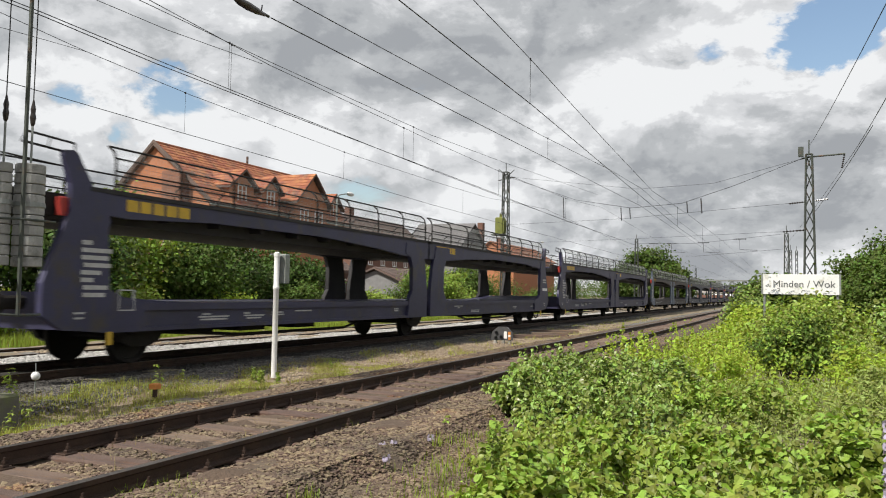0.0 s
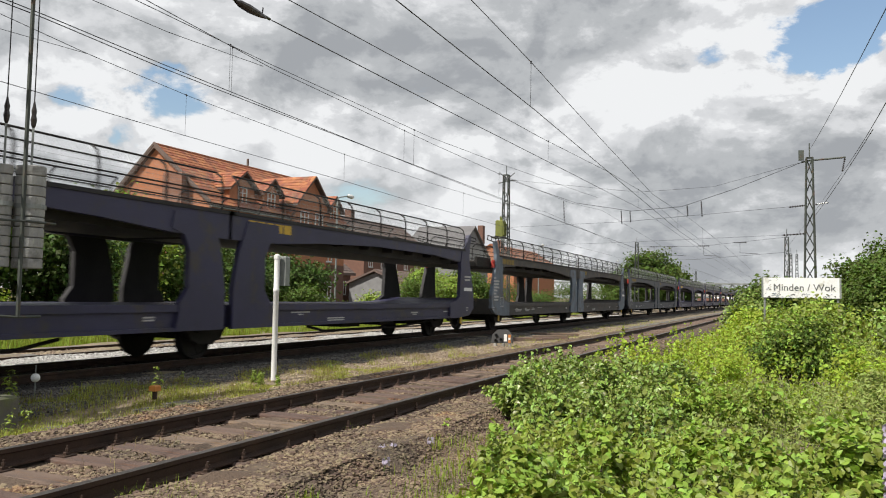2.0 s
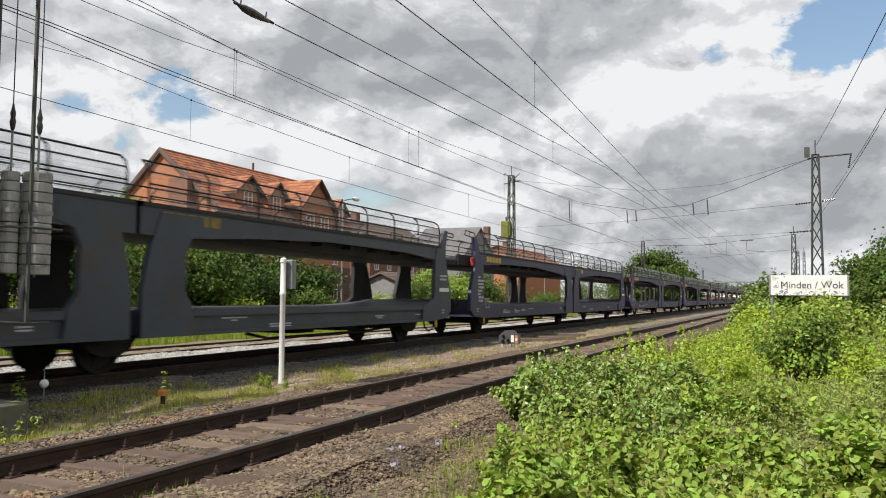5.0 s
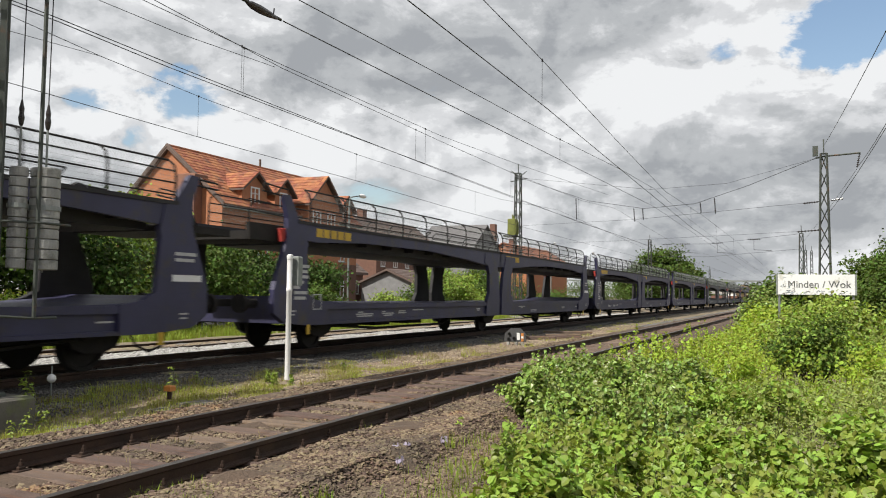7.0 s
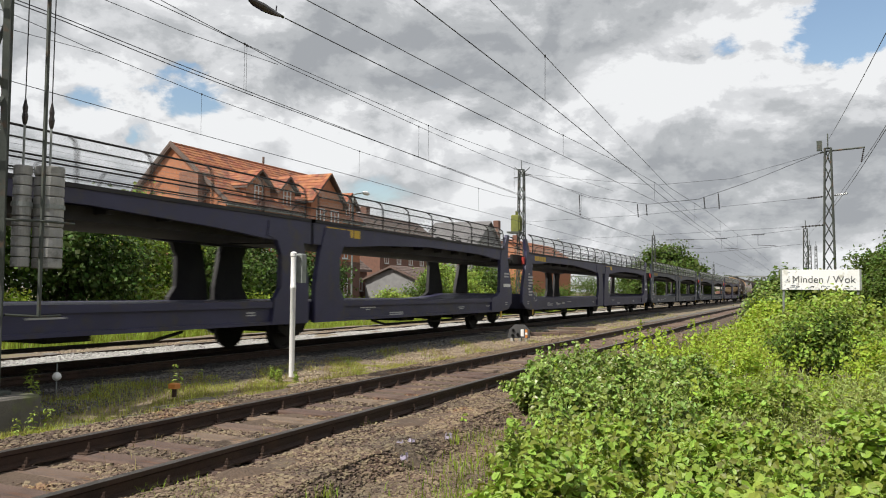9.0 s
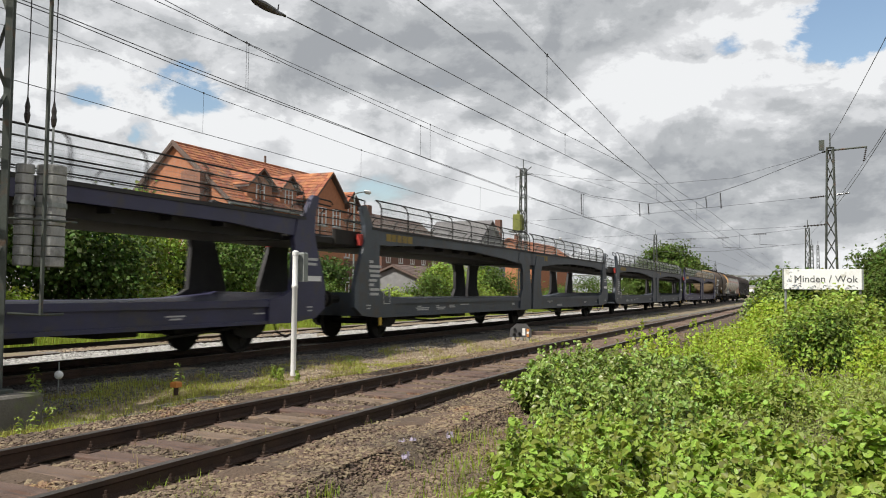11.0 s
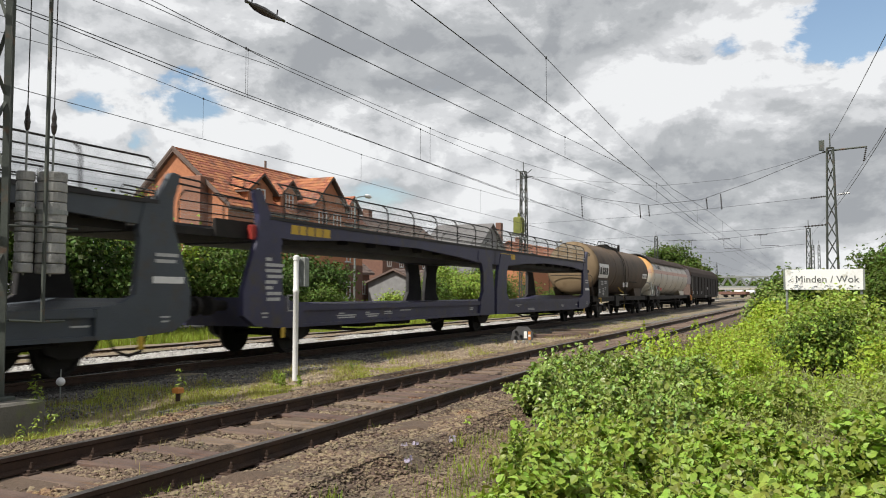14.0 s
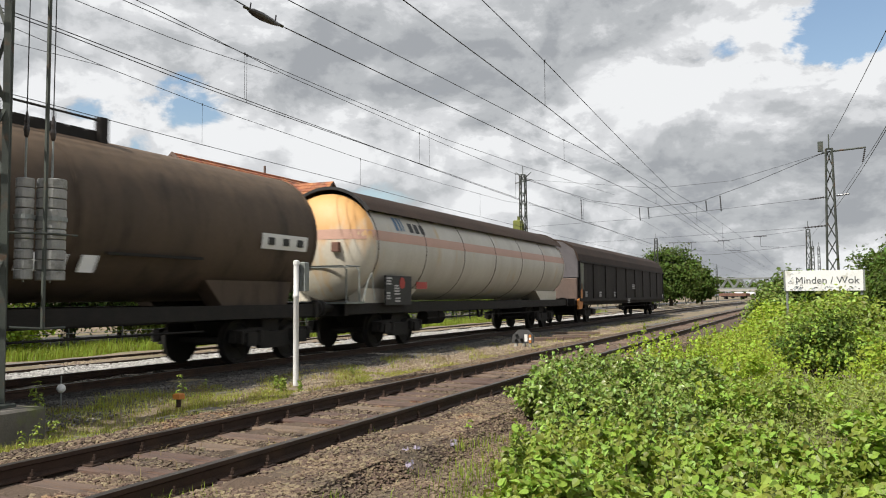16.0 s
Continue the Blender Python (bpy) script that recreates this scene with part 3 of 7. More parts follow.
track(SECOND, SECOND_Z, "second main track on concrete sleepers in pale ballast", CS, 0.62, 9.0, 50.0, sink=0.08)


# ---- the train ----
PITCH, FIRST = 29.71, 38.15


def run(t):
    """How far the train has gone at t seconds."""
    return 19.7087 * t + 0.14935 * t * t - 0.0044217 * t ** 3


HALF = 1.5
MOVING, SPINNING = [], []


START_PLATE = [(0.56, 0.80), (0.95, 0.58), (1.9, 0.50), (2.7, 0.50), (2.7, 1.0), (2.2, 1.08), (1.88, 1.22), (1.80, 2.2), (1.84, 2.34), (1.72, 2.8), (1.46, 2.86), (1.13, 3.36), (1.06, 3.40),
               (0.88, 3.38), (0.88, 3.30), (1.02, 2.88), (1.02, 2.44), (0.84, 2.0), (0.64, 1.52), (0.56, 1.3)]
JOINT_PLATE = [(13.35, 0.5), (14.72, 0.5), (14.72, 1.3), (14.55, 2.1), (14.3, 2.72), (13.2, 2.72), (13.15, 2.4), (13.5, 2.3), (13.66, 2.0), (13.66, 1.3), (13.45, 1.05)]


def unit(parent, body, plate, turned, inset=0.0):
    """One half of the wagon, from its outer end at u = 1.1 to the joint at u = 14.8."""
    def U(u):
        return PITCH - u if turned else u

    sh = Shape()
    sh.prism([(U(1.3 + inset), 0.55), (U(14.72), 0.55), (U(14.72), 0.98), (U(4.6), 0.98), (U(3.2), 1.02), (U(2.1), 1.10), (U(1.3 + inset), 1.16)], -HALF + 0.06, HALF - 0.06, "x")
    for s in (-1, 1):
        a, b = sorted((s * (HALF - 0.06), s * (HALF + 0.005)))
        sh.box(a, b, *sorted((U(2.7), U(13.4))), 0.86, 0.99)
        sh.box(a, b, *sorted((U(2.7), U(13.4))), 0.5, 0.57)
    part("lower_frame", sh, body, parent)
    # far-side plates take the dark deck colour in place of the shade below the deck
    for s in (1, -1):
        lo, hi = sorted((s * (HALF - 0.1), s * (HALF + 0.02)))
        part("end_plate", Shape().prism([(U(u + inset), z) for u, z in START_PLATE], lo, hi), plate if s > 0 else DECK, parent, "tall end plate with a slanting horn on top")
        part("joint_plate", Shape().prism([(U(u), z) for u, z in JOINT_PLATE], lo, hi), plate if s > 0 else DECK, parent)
    deck = Shape()
    y0, y1 = sorted((U(1.4 + inset), U(14.95)))
    deck.box(-HALF + 0.12, HALF - 0.12, y0, y1, 2.60, 2.66)
    for s in (-1, 1):
        a, b = sorted((s * (HALF - 0.12), s * HALF))
        deck.prism([(U(1.4 + inset), 2.46), (U(2.3), 2.42), (U(4.5), 2.54), (U(8.5), 2.56), (U(11.5), 2.44), (U(13.2), 2.32), (U(14.9), 2.30), (U(14.9), 2.80), (U(1.4 + inset), 2.80)], a, b, "x")
        a, b = sorted((s * (HALF - 0.16), s * (HALF + 0.03)))
        deck.box(a, b, y0, y1, 2.80, 2.87, 1)
    part("deck_beam", Shape().box(-HALF + 0.42, HALF - 0.42, y0 + 0.3, y1 - 0.3, 2.34, 2.58), DECK, parent, "dark beam under the upper deck")
    k = y0 + 0.6
    while k < y1:
        deck.box(-HALF + 0.12, HALF - 0.12, k, k + 0.1, 2.46, 2.60, 1)
        k += 1.4
    part("upper_deck", deck, [body, DECK], parent, "long upper deck with a dark edge")
    for s in (1, -1):
        fence(parent, s, *sorted((U(1.95), U(14.6))), s > 0)
    # under the body
    gear = Shape()
    for u in (4.4, 6.2, 8.3):
        gear.box(-0.9, 0.9, *sorted((U(u), U(u + 0.9))), 0.36, 0.56)
    gear.tube([(1.05, U(3.6), 0.44), (1.05, U(6.0), 0.30), (1.05, U(10.4), 0.30), (1.05, U(11.2), 0.44)], 0.035, 5)
    part("brake_gear", gear, DARK_STEEL, parent)


FENCES = {}


def fence(parent, s, y0, y1, near):
    """The guard rail of the upper deck: posts that lean in at the top, four bars and wire mesh."""
    key = (round(y0, 2), s)
    if key not in FENCES:
        x = s * (HALF - 0.02)
        bars, mesh = [], Shape()
        n = max(2, round((y1 - y0) / 1.55))
        one = Shape().tube([(0, 0, 2.84), (0, 0, 3.36), (-s * 0.05, 0, 3.53), (-s * 0.18, 0, 3.63)], 0.022, 5).mesh("post", DARK_STEEL)
        for z, dx, r in ((3.63, 0.18, 0.02), (3.42, 0.02, 0.016), (3.20, 0.0, 0.016), (2.98, 0.0, 0.014)):
            bars.append(Shape().tube([(x - s * dx, y0, z), (x - s * dx, y1, z)], r, 5).mesh("guard_bar", DARK_STEEL))
        g = y0
        while g < y1:
            mesh.tube([(x, g, 2.9), (x, g, 3.42), (x - s * 0.18, g, 3.63)], 0.0028, 3)
            g += 0.075
        for z in np.arange(2.94, 3.42, 0.075):
            mesh.tube([(x, y0, z), (x, y1, z)], 0.0028, 3)
        FENCES[key] = (one, bars, mesh.mesh("wire_mesh", STEEL), [y0 + (y1 - y0) * i / n for i in range(n + 1)], x)
    one, bars, mesh, at, x = FENCES[key]
    rail = part("hand_rail", bars[0], None, parent)
    for b in bars[1:]:
        part("guard_bar", b, None, rail)
    for y in at:
        part("post", one, None, rail, at=pose(x, y, 0))
    part("wire_mesh", mesh, None, rail, "fine pale wire mesh")


def wheel_mesh(r):
    sh = Shape()
    for s in (-1, 1):
        sh.lathe([(s * 0.69, 0.0), (s * 0.69, r + 0.03), (s * 0.72, r + 0.03), (s * 0.73, r), (s * 0.83, r - 0.006), (s * 0.83, r - 0.07), (s * 0.79, r - 0.09), (s * 0.78, 0.15), (s * 0.86, 0.13), (s * 0.86, 0.0)], "x", n=24)
    sh.tube([(-0.9, 0, 0), (0.9, 0, 0)], 0.08, 10)
    # small marks so that the turning shows
    for s in (-1, 1):
        sh.box(*sorted((s * 0.775, s * 0.80)), -0.03, 0.03, 0.16, r - 0.1)
    return sh.mesh("wheelset", DARK_STEEL, True)


R_WHEEL = 0.47
WHEEL = wheel_mesh(R_WHEEL)
GUARD = {}
for _s in (-1, 1):
    _a, _b = sorted((_s * 0.93, _s * 1.07))
    _g = Shape()
    _g.prism([(-0.66, 0.6), (0.66, 0.6), (0.46, 0.30), (0.22, 0.20), (-0.22, 0.20), (-0.46, 0.30)], _a, _b)
    _g.prism([(-0.6, 0.55), (-0.3, 0.42), (0.3, 0.42), (0.6, 0.55), (0.3, 0.48), (-0.3, 0.48)], *sorted((_s * 1.07, _s * 1.16)))
    GUARD[_s] = _g.mesh("axle_guard", DARK_STEEL)


def axle(parent, u):
    for s in (-1, 1):
        part("axle_guard", GUARD[s], None, parent, at=pose(0, u, 0))
    w = part("wheelset", WHEEL, None, parent, at=pose(0, u, R_WHEEL + RAIL_Z - BODY_Z))
    SPINNING.append((w, u))


def bars(sh, y0, z0, rows, x, h=0.045, gap=0.03):
    """Lines of lettering as plain bars."""
    z = z0
    for a, b in rows:
        sh.box(x, x + 0.006, y0 + a, y0 + b, z - h, z)
        z -= h + gap


def buffers(parent, u, d):
    for s in (-1, 1):
        sh = Shape()
        sh.tube([(s * 0.87, u, 1.0), (s * 0.87, u - d * 0.45, 1.0)], 0.11, 10)
        sh.tube([(s * 0.87, u - d * 0.45, 1.0), (s * 0.87, u - d * 0.56, 1.0)], 0.2, 14)
        part("buffer", sh, DARK_STEEL, parent)


RACKS = {}
# how far each wagon rides from its even place, by the slack of its couplings
SLACK = {-1: -0.2, 0: 0.2, 1: 0.05, 2: -0.15, 4: 0.5, 5: 0.3, 7: -0.25, 8: 0.1}


def car_carrier(n, kind):
    body, plate, label = {"navy": (NAVY, NAVY, "dark navy double-deck car carrier wagon, empty, with wire-mesh guard rails"),
                          "slate": (SLATE, SLATE, "slate grey double-deck car carrier wagon, empty, with wire-mesh guard rails"),
                          "dusty": (GREY_BROWN, GREY_BLUE, "dusty grey double-deck car carrier wagon with blue-grey end plates")}[kind]
    start = FIRST + n * PITCH + SLACK.get(n, 0.0)
    at = pose(MAIN, start, BODY_Z)
    if kind in RACKS:
        w = copy_thing(RACKS[kind], at)
        for o in w.children:
            if o.name.startswith("wheelset"):
                SPINNING.append((o, o.location.y))
        MOVING.append((w, start))
        return
    w = thing("car_carrier_wagon", label, "railway wagon", at, "wagons of the train")
    for turned in (False, True):
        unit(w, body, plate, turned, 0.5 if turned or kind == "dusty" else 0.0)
    for u in (3.1, 14.75, 26.45):
        axle(w, u)
    buffers(w, 0.75, 1)
    buffers(w, PITCH - 0.75, -1)
    # end loading flaps and couplings between the halves and the wagons
    sh = Shape()
    sh.box(-0.9, 0.9, 14.7, 15.05, 0.6, 0.9)
    sh.box(-1.2, 1.2, 14.75, 14.98, 2.5, 2.62)
    part("articulation", sh, DARK_STEEL, w)
    flap = Shape()
    flap.box(-1.25, 1.25, -0.05, 1.45, 2.36, 2.50)
    for s in (-1, 1):
        part("flap_side", Shape().box(*sorted((s * 1.2, s * 1.3)), -0.05, 1.45, 2.36, 2.72), DARK_STEEL, w)
        for z in (2.96, 3.18):
            part("flap_rail", Shape().tube([(s * 1.3, -0.1, z + 0.02), (s * 1.3, 1.2, z - 0.03)], 0.014, 5), DARK_STEEL, w)
    for yy in (0.2, 0.6, 1.0):
        part("flap_rib", Shape().box(-1.19, 1.19, yy, yy + 0.12, 2.504, 2.56), DARK_STEEL, w)
    part("loading_flap", Shape().box(-1.25, 1.25, PITCH - 1.75, PITCH - 0.1, 2.36, 2.50), DARK_STEEL, w)
    part("loading_flap", flap, DARK_STEEL, w)
    part("coupling", Shape().box(-0.14, 0.14, -0.25, 1.2, 0.92, 1.08), DARK_STEEL, w)
    part("coupling", Shape().box(-0.1, 0.1, PITCH - 1.2, PITCH - 0.25, 0.92, 1.08), DARK_STEEL, w)
    off = 0.5 if kind == "dusty" else 0.0
    for s in (-1, 1):
        x = s * (HALF - 0.06)
        part("horn_rail", Shape().tube([(x, 0.98 + off, 3.36), (x, 0.16 + off, 3.40), (x, 0.24 + off, 3.56), (x, 1.12 + off, 3.52), (x, 1.14 + off, 3.34)], 0.02, 5).tube([(x, 0.62 + off, 3.38), (x, 0.66 + off, 3.54)], 0.012, 5), DARK_STEEL, w)
        v = PITCH - 1.5
        part("horn_rail", Shape().tube([(x, v, 3.36), (x, v + 0.75, 3.34), (x, v + 0.82, 3.28), (x, v + 0.75, 3.22), (x, v + 0.1, 3.24)], 0.02, 5), DARK_STEEL, w)
        part("tail_lamp", Shape().block(*sorted((s * 1.36, s * 1.46)), 0.88 + off, 1.02 + off, 2.36, 2.66, 0.02), RED, w, "red tail lamp bracket")
        part("yellow_mark", Shape().box(*sorted((s * (HALF + 0.0), s * (HALF + 0.028))), PITCH - 2.3, PITCH - 2.18, 0.30, 0.52), YELLOW, w)
        part("cable_loop", Shape().tube([(s * 1.3, PITCH - 2.75, 0.52), (s * 1.3, PITCH - 2.6, 0.30), (s * 1.3, PITCH - 2.3, 0.18), (s * 1.3, PITCH - 2.0, 0.26), (s * 1.3, PITCH - 1.9, 0.5)], 0.025, 6), DARK_STEEL, w)
    # lettering, all as bars and plain patches
    x = HALF + 0.022
    for y0 in (2.2, 15.45):
        sh = Shape()
        for i, wd in enumerate((0.27, 0.25, 0.25, 0.27, 0.29)):
            y = y0 + i * 0.32
            sh.box(HALF, HALF + 0.006, y, y + wd, 2.55, 2.75)
        part("owner_mark", sh, YELLOW if kind == "navy" else FADED, w, "yellow painted owner mark")
    xb = HALF - 0.06
    for y, z, xx, h, gap, rows in ((1.27, 2.0, x, 0.07, 0.05, ((0, 0.2), (0, 0.62), (0, 0.55), (0.05, 0.6), (0, 0.4), (0, 0.25), (0.05, 0.55), (0.05, 0.5))),
                                   (1.15, 0.85, x, 0.03, 0.05, ((0, 0.22), (0.02, 0.2))), (PITCH - 1.95, 1.95, x, 0.06, 0.05, ((0, 0.55), (0.0, 0.5))),
                                   (PITCH - 1.8, 0.85, x, 0.03, 0.05, ((0, 0.22), (0.02, 0.2))),
                                   (4.2, 0.78, xb, 0.03, 0.022, ((0.1, 0.35), (0, 0.9), (0.05, 0.85))), (5.6, 0.78, xb, 0.03, 0.022, ((0, 0.2), (0, 0.7), (0.1, 0.6))),
                                   (6.6, 0.78, xb, 0.03, 0.022, ((0, 0.4), (0, 0.45))), (7.5, 0.80, xb, 0.03, 0.022, ((0, 0.7),)), (12.6, 0.78, xb, 0.03, 0.022, ((0, 0.28), (0, 0.28))),
                                   (17.2, 0.82, xb, 0.03, 0.022, ((0, 0.8), (0.3, 0.5))), (18.8, 0.66, xb, 0.03, 0.022, ((0, 0.8), (0, 0.8))), (23.6, 0.74, xb, 0.03, 0.022, ((0, 0.5), (0.1, 0.4))),
                                   (26.1, 0.74, xb, 0.03, 0.022, ((0, 0.35),))):
        sh = Shape()
        bars(sh, y, z, rows, xx, h, gap)
        part("lettering", sh, MARKING, w, "white lettering")
    sh = Shape()
    for a, b, c, d in ((0, 0.36, 0.86, 0.88), (0, 0.36, 1.20, 1.22), (0, 0.02, 0.86, 1.22), (0.34, 0.36, 0.86, 1.22)):
        sh.box(x - 0.05, x, 2.08 + a, 2.08 + b, c, d)
    part("square_frame", sh, MARKING, w, "white square outline")
    part("yellow_mark", Shape().box(x - 0.02, x, 1.85, 1.97, 0.30, 0.52), YELLOW, w)
    part("placard", Shape().box(x, x + 0.006, PITCH - 2.0, PITCH - 1.25, 1.42, 1.54), WHITE, w)
    RACKS[kind] = w
    MOVING.append((w, start))


def bogie(parent, u):
    sh = Shape()
    for s in (-1, 1):
        a, b = sorted((s * 0.94, s * 1.12))
        sh.prism([(u - 1.35, 0.34), (u - 1.3, 0.60), (u - 0.5, 0.64), (u - 0.3, 0.54), (u + 0.3, 0.54), (u + 0.5, 0.64), (u + 1.3, 0.60), (u + 1.35, 0.34), (u + 0.6, 0.28), (u + 0.4, 0.18), (u - 0.4, 0.18), (u - 0.6, 0.28)], a, b)
        for d in (-0.9, 0.9):
            sh.box(*sorted((s * 1.1, s * 1.22)), u + d - 0.17, u + d + 0.17, 0.26, 0.54)
            sh.tube([(s * 1.16, u + d - 0.3, 0.32), (s * 1.16, u + d - 0.3, 0.58)], 0.07, 8)
            sh.tube([(s * 1.16, u + d + 0.3, 0.32), (s * 1.16, u + d + 0.3, 0.58)], 0.07, 8)
    sh.box(-1.0, 1.0, u - 0.3, u + 0.3, 0.4, 0.8)
    part("bogie_frame", sh, DARK_STEEL, parent)
    for d in (-0.9, 0.9):
        w = part("wheelset", WHEEL, None, parent, at=pose(0, u + d, R_WHEEL + RAIL_Z - BODY_Z))
        SPINNING.append((w, u + d))


def underframe(parent, length, z=0.95):
    sh = Shape()
    for s in (-1, 1):
        sh.box(*sorted((s * 1.1, s * 1.25)), 0.6, length - 0.6, z - 0.12, z + 0.16)
    sh.box(-0.2, 0.2, 0.6, length - 0.6, z - 0.2, z + 0.1)
    for y in (0.6, length - 0.75):
        sh.box(-1.3, 1.3, y, y + 0.15, z - 0.15, z + 0.2)
    for k in (0.28, 0.5, 0.72):
        sh.box(-1.1, 1.1, length * k, length * k + 0.14, z - 0.12, z + 0.1)
    part("underframe", sh, DARK_STEEL, parent)
    rod = Shape().tube([(1.15, length * 0.26, 0.62), (1.15, length * 0.74, 0.62)], 0.022, 5)
    for k in (0.30, 0.42, 0.55, 0.68):
        rod.tube([(1.15, length * k, 0.9), (1.15, length * k, 0.5)], 0.022, 5)
    rod.prism([(length * 0.45, 0.82), (length * 0.45 + 0.1, 0.55), (length * 0.45 + 0.4, 0.55), (length * 0.45 + 0.5, 0.82), (length * 0.45 + 0.44, 0.82), (length * 0.45 + 0.36, 0.6), (length * 0.45 + 0.14, 0.6), (length * 0.45 + 0.06, 0.82)], 1.12, 1.2)
    part("brake_rod", rod, DARK_STEEL, parent)
    buffers(parent, 0.6, 1)
    buffers(parent, length - 0.6, -1)
    part("coupling", Shape().box(-0.08, 0.08, 0.0, 0.6, z - 0.06, z + 0.06).box(-0.08, 0.08, length - 0.6, length, z - 0.06, z + 0.06), DARK_STEEL, parent)


def hoop_rail(sh, y, x0, x1, z0, z1):
    sh.tube([(x0, y, z0), (x0, y, z1 - 0.1), (x0 - 0.1 * np.sign(x0 - x1), y, z1), (x1 + 0.1 * np.sign(x0 - x1), y, z1), (x1, y, z1 - 0.1), (x1, y, z0)], 0.02, 5)


def brown_tank_wagon(y):
    length, r, zc = 16.9, 1.46, 2.66
    w = thing("tank_wagon", "dark brown bogie tank wagon with a white owner plate", "railway wagon", pose(MAIN, y, BODY_Z), "wagons of the train")
    a, b = 1.25, length - 0.95
    profile = [(a - 0.42 * math.cos(t), r * math.sin(t)) for t in [math.pi / 2 * i / 7 for i in range(8)]]
    profile += [(b + 0.42 * math.cos(t), r * math.sin(t)) for t in [math.pi / 2 * (7 - i) / 7 for i in range(8)]]
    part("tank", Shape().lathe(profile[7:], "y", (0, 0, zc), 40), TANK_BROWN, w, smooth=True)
    part("dished_end", Shape().lathe(profile[:8], "y", (0, 0, zc), 40), TANK_TAN, w, "tan dished end, its sunlit tone put into the paint", smooth=True)
    for yy in (a + 0.03, 5.6, 9.3, b - 0.03):
        part("weld_band", Shape().lathe([(yy - 0.05, r), (yy - 0.05, r + 0.012), (yy + 0.05, r + 0.012), (yy + 0.05, r)], "y", (0, 0, zc), 40), TANK_BROWN, w, smooth=True)
    for u0, u1 in ((1.6, 3.6), (length - 3.8, length - 1.6)):
        for s in (-1, 1):
            part("saddle", Shape().prism([(u0, 1.1), (u1, 1.1), (u1 + 0.2, 1.62), (u0 - 0.5, 1.62)], *sorted((s * 0.7, s * 1.1))), TANK_BROWN, w)
    underframe(w, length)
    bogie(w, 2.75)
    bogie(w, length - 2.05)
    # walkway and manhole on top
    for x in (-0.55, 0.55):
        sh = Shape()
        sh.tube([(x, 4.6, 4.06), (x, 5.0, 4.34), (x, 6.4, 4.40), (x, 10.5, 4.38)], 0.022, 5)
        for k in range(6):
            sh.tube([(x, 5.6 + k * 0.98, 4.02), (x, 5.6 + k * 0.98, 4.38)], 0.02, 5)
        sh.box(x - 0.06, x + 0.06, 10.42, 10.62, 3.96, 4.44)
        part("walkway_rail", sh, DARK_STEEL, w)
    sh = Shape()
    for k in range(11):
        sh.box(-0.55, 0.55, 6.6 + k * 0.36, 6.9 + k * 0.36, 4.15, 4.19)
    for x in (-0.5, 0.5):
        sh.box(x - 0.05, x + 0.05, 6.6, 10.5, 4.0, 4.15)
    part("walkway", sh, DARK_STEEL, w)
    part("manhole", Shape().tube([(0, 8.6, 4.05), (0, 8.6, 4.36)], 0.3, 16).tube([(0, 9.6, 4.05), (0, 9.6, 4.3)], 0.14, 12), DARK_STEEL, w)
    sh = Shape()
    for yy in (7.55, 7.98):
        sh.tube([(1.52, yy, 0.6), (1.52, yy, 2.9), (1.40, yy - 0.1, 3.4), (1.1, yy - 0.35, 3.85), (0.6, yy - 0.7, 4.22)], 0.022, 5)
    for k in range(11):
        z = 0.75 + 0.26 * k
        x = 1.52 if z < 2.9 else 1.52 - (z - 2.9) * 0.3
        sh.tube([(x, 7.55, z), (x, 7.98, z)], 0.014, 4)
    part("ladder", sh, DARK_STEEL, w)
    part("grab_rail", Shape().tube([(1.48, 6.0, 1.62), (1.50, 6.6, 1.42), (1.50, 7.5, 1.30), (1.50, 7.62, 1.22), (1.50, 7.62, 0.25)], 0.024, 6), YELLOW, w, "bent yellow grab rail")
    part("seam_rail", Shape().box(1.36, 1.40, 9.9, 12.2, 1.98, 2.03), DARK_STEEL, w)
    sh = Shape()
    hoop_rail(sh, 0.75, 1.2, -1.2, 1.1, 2.25)
    sh.box(-1.3, 1.3, 0.62, 1.2, 1.08, 1.12)
    part("end_platform", sh, DARK_STEEL, w)
    # plates, bent round the tank
    def patch(y0, y1, z0, z1, s=0, lift=0.02):
        sh = Shape()
        t0, t1 = math.asin((z0 - zc) / r), math.asin((z1 - zc) / r)
        n = 5
        v = []
        for i in range(n + 1):
            t = t0 + (t1 - t0) * i / n
            for yy in (y0, y1):
                for k in (lift - 0.006, lift):
                    v.append(((r + k) * math.cos(t), yy, zc + (r + k) * math.sin(t)))
        f = []
        for i in range(n):
            o = 4 * i
            f += [(o + 1, o + 3, o + 7, o + 5), (o, o + 4, o + 6, o + 2), (o, o + 1, o + 5, o + 4), (o + 2, o + 6, o + 7, o + 3)]
        f += [(0, 2, 3, 1), (4 * n, 4 * n + 1, 4 * n + 3, 4 * n + 2)]
        return sh.add(v, f)

    part("owner_plate", patch(1.40, 3.62, 2.14, 2.90), WHITE, w, "white owner plate with a dark plain mark")
    for k, (p, q) in enumerate(((1.55, 1.95), (2.12, 2.50), (2.58, 2.92), (3.02, 3.42))):
        part("owner_mark", patch(p, q, 2.32, 2.70, lift=0.027), BLACK, w)
    part("data_board", Shape().box(1.37, 1.40, 1.4, 3.75, 1.05, 2.02), BLACK, w, "black data board with pale lettering")
    sh = Shape()
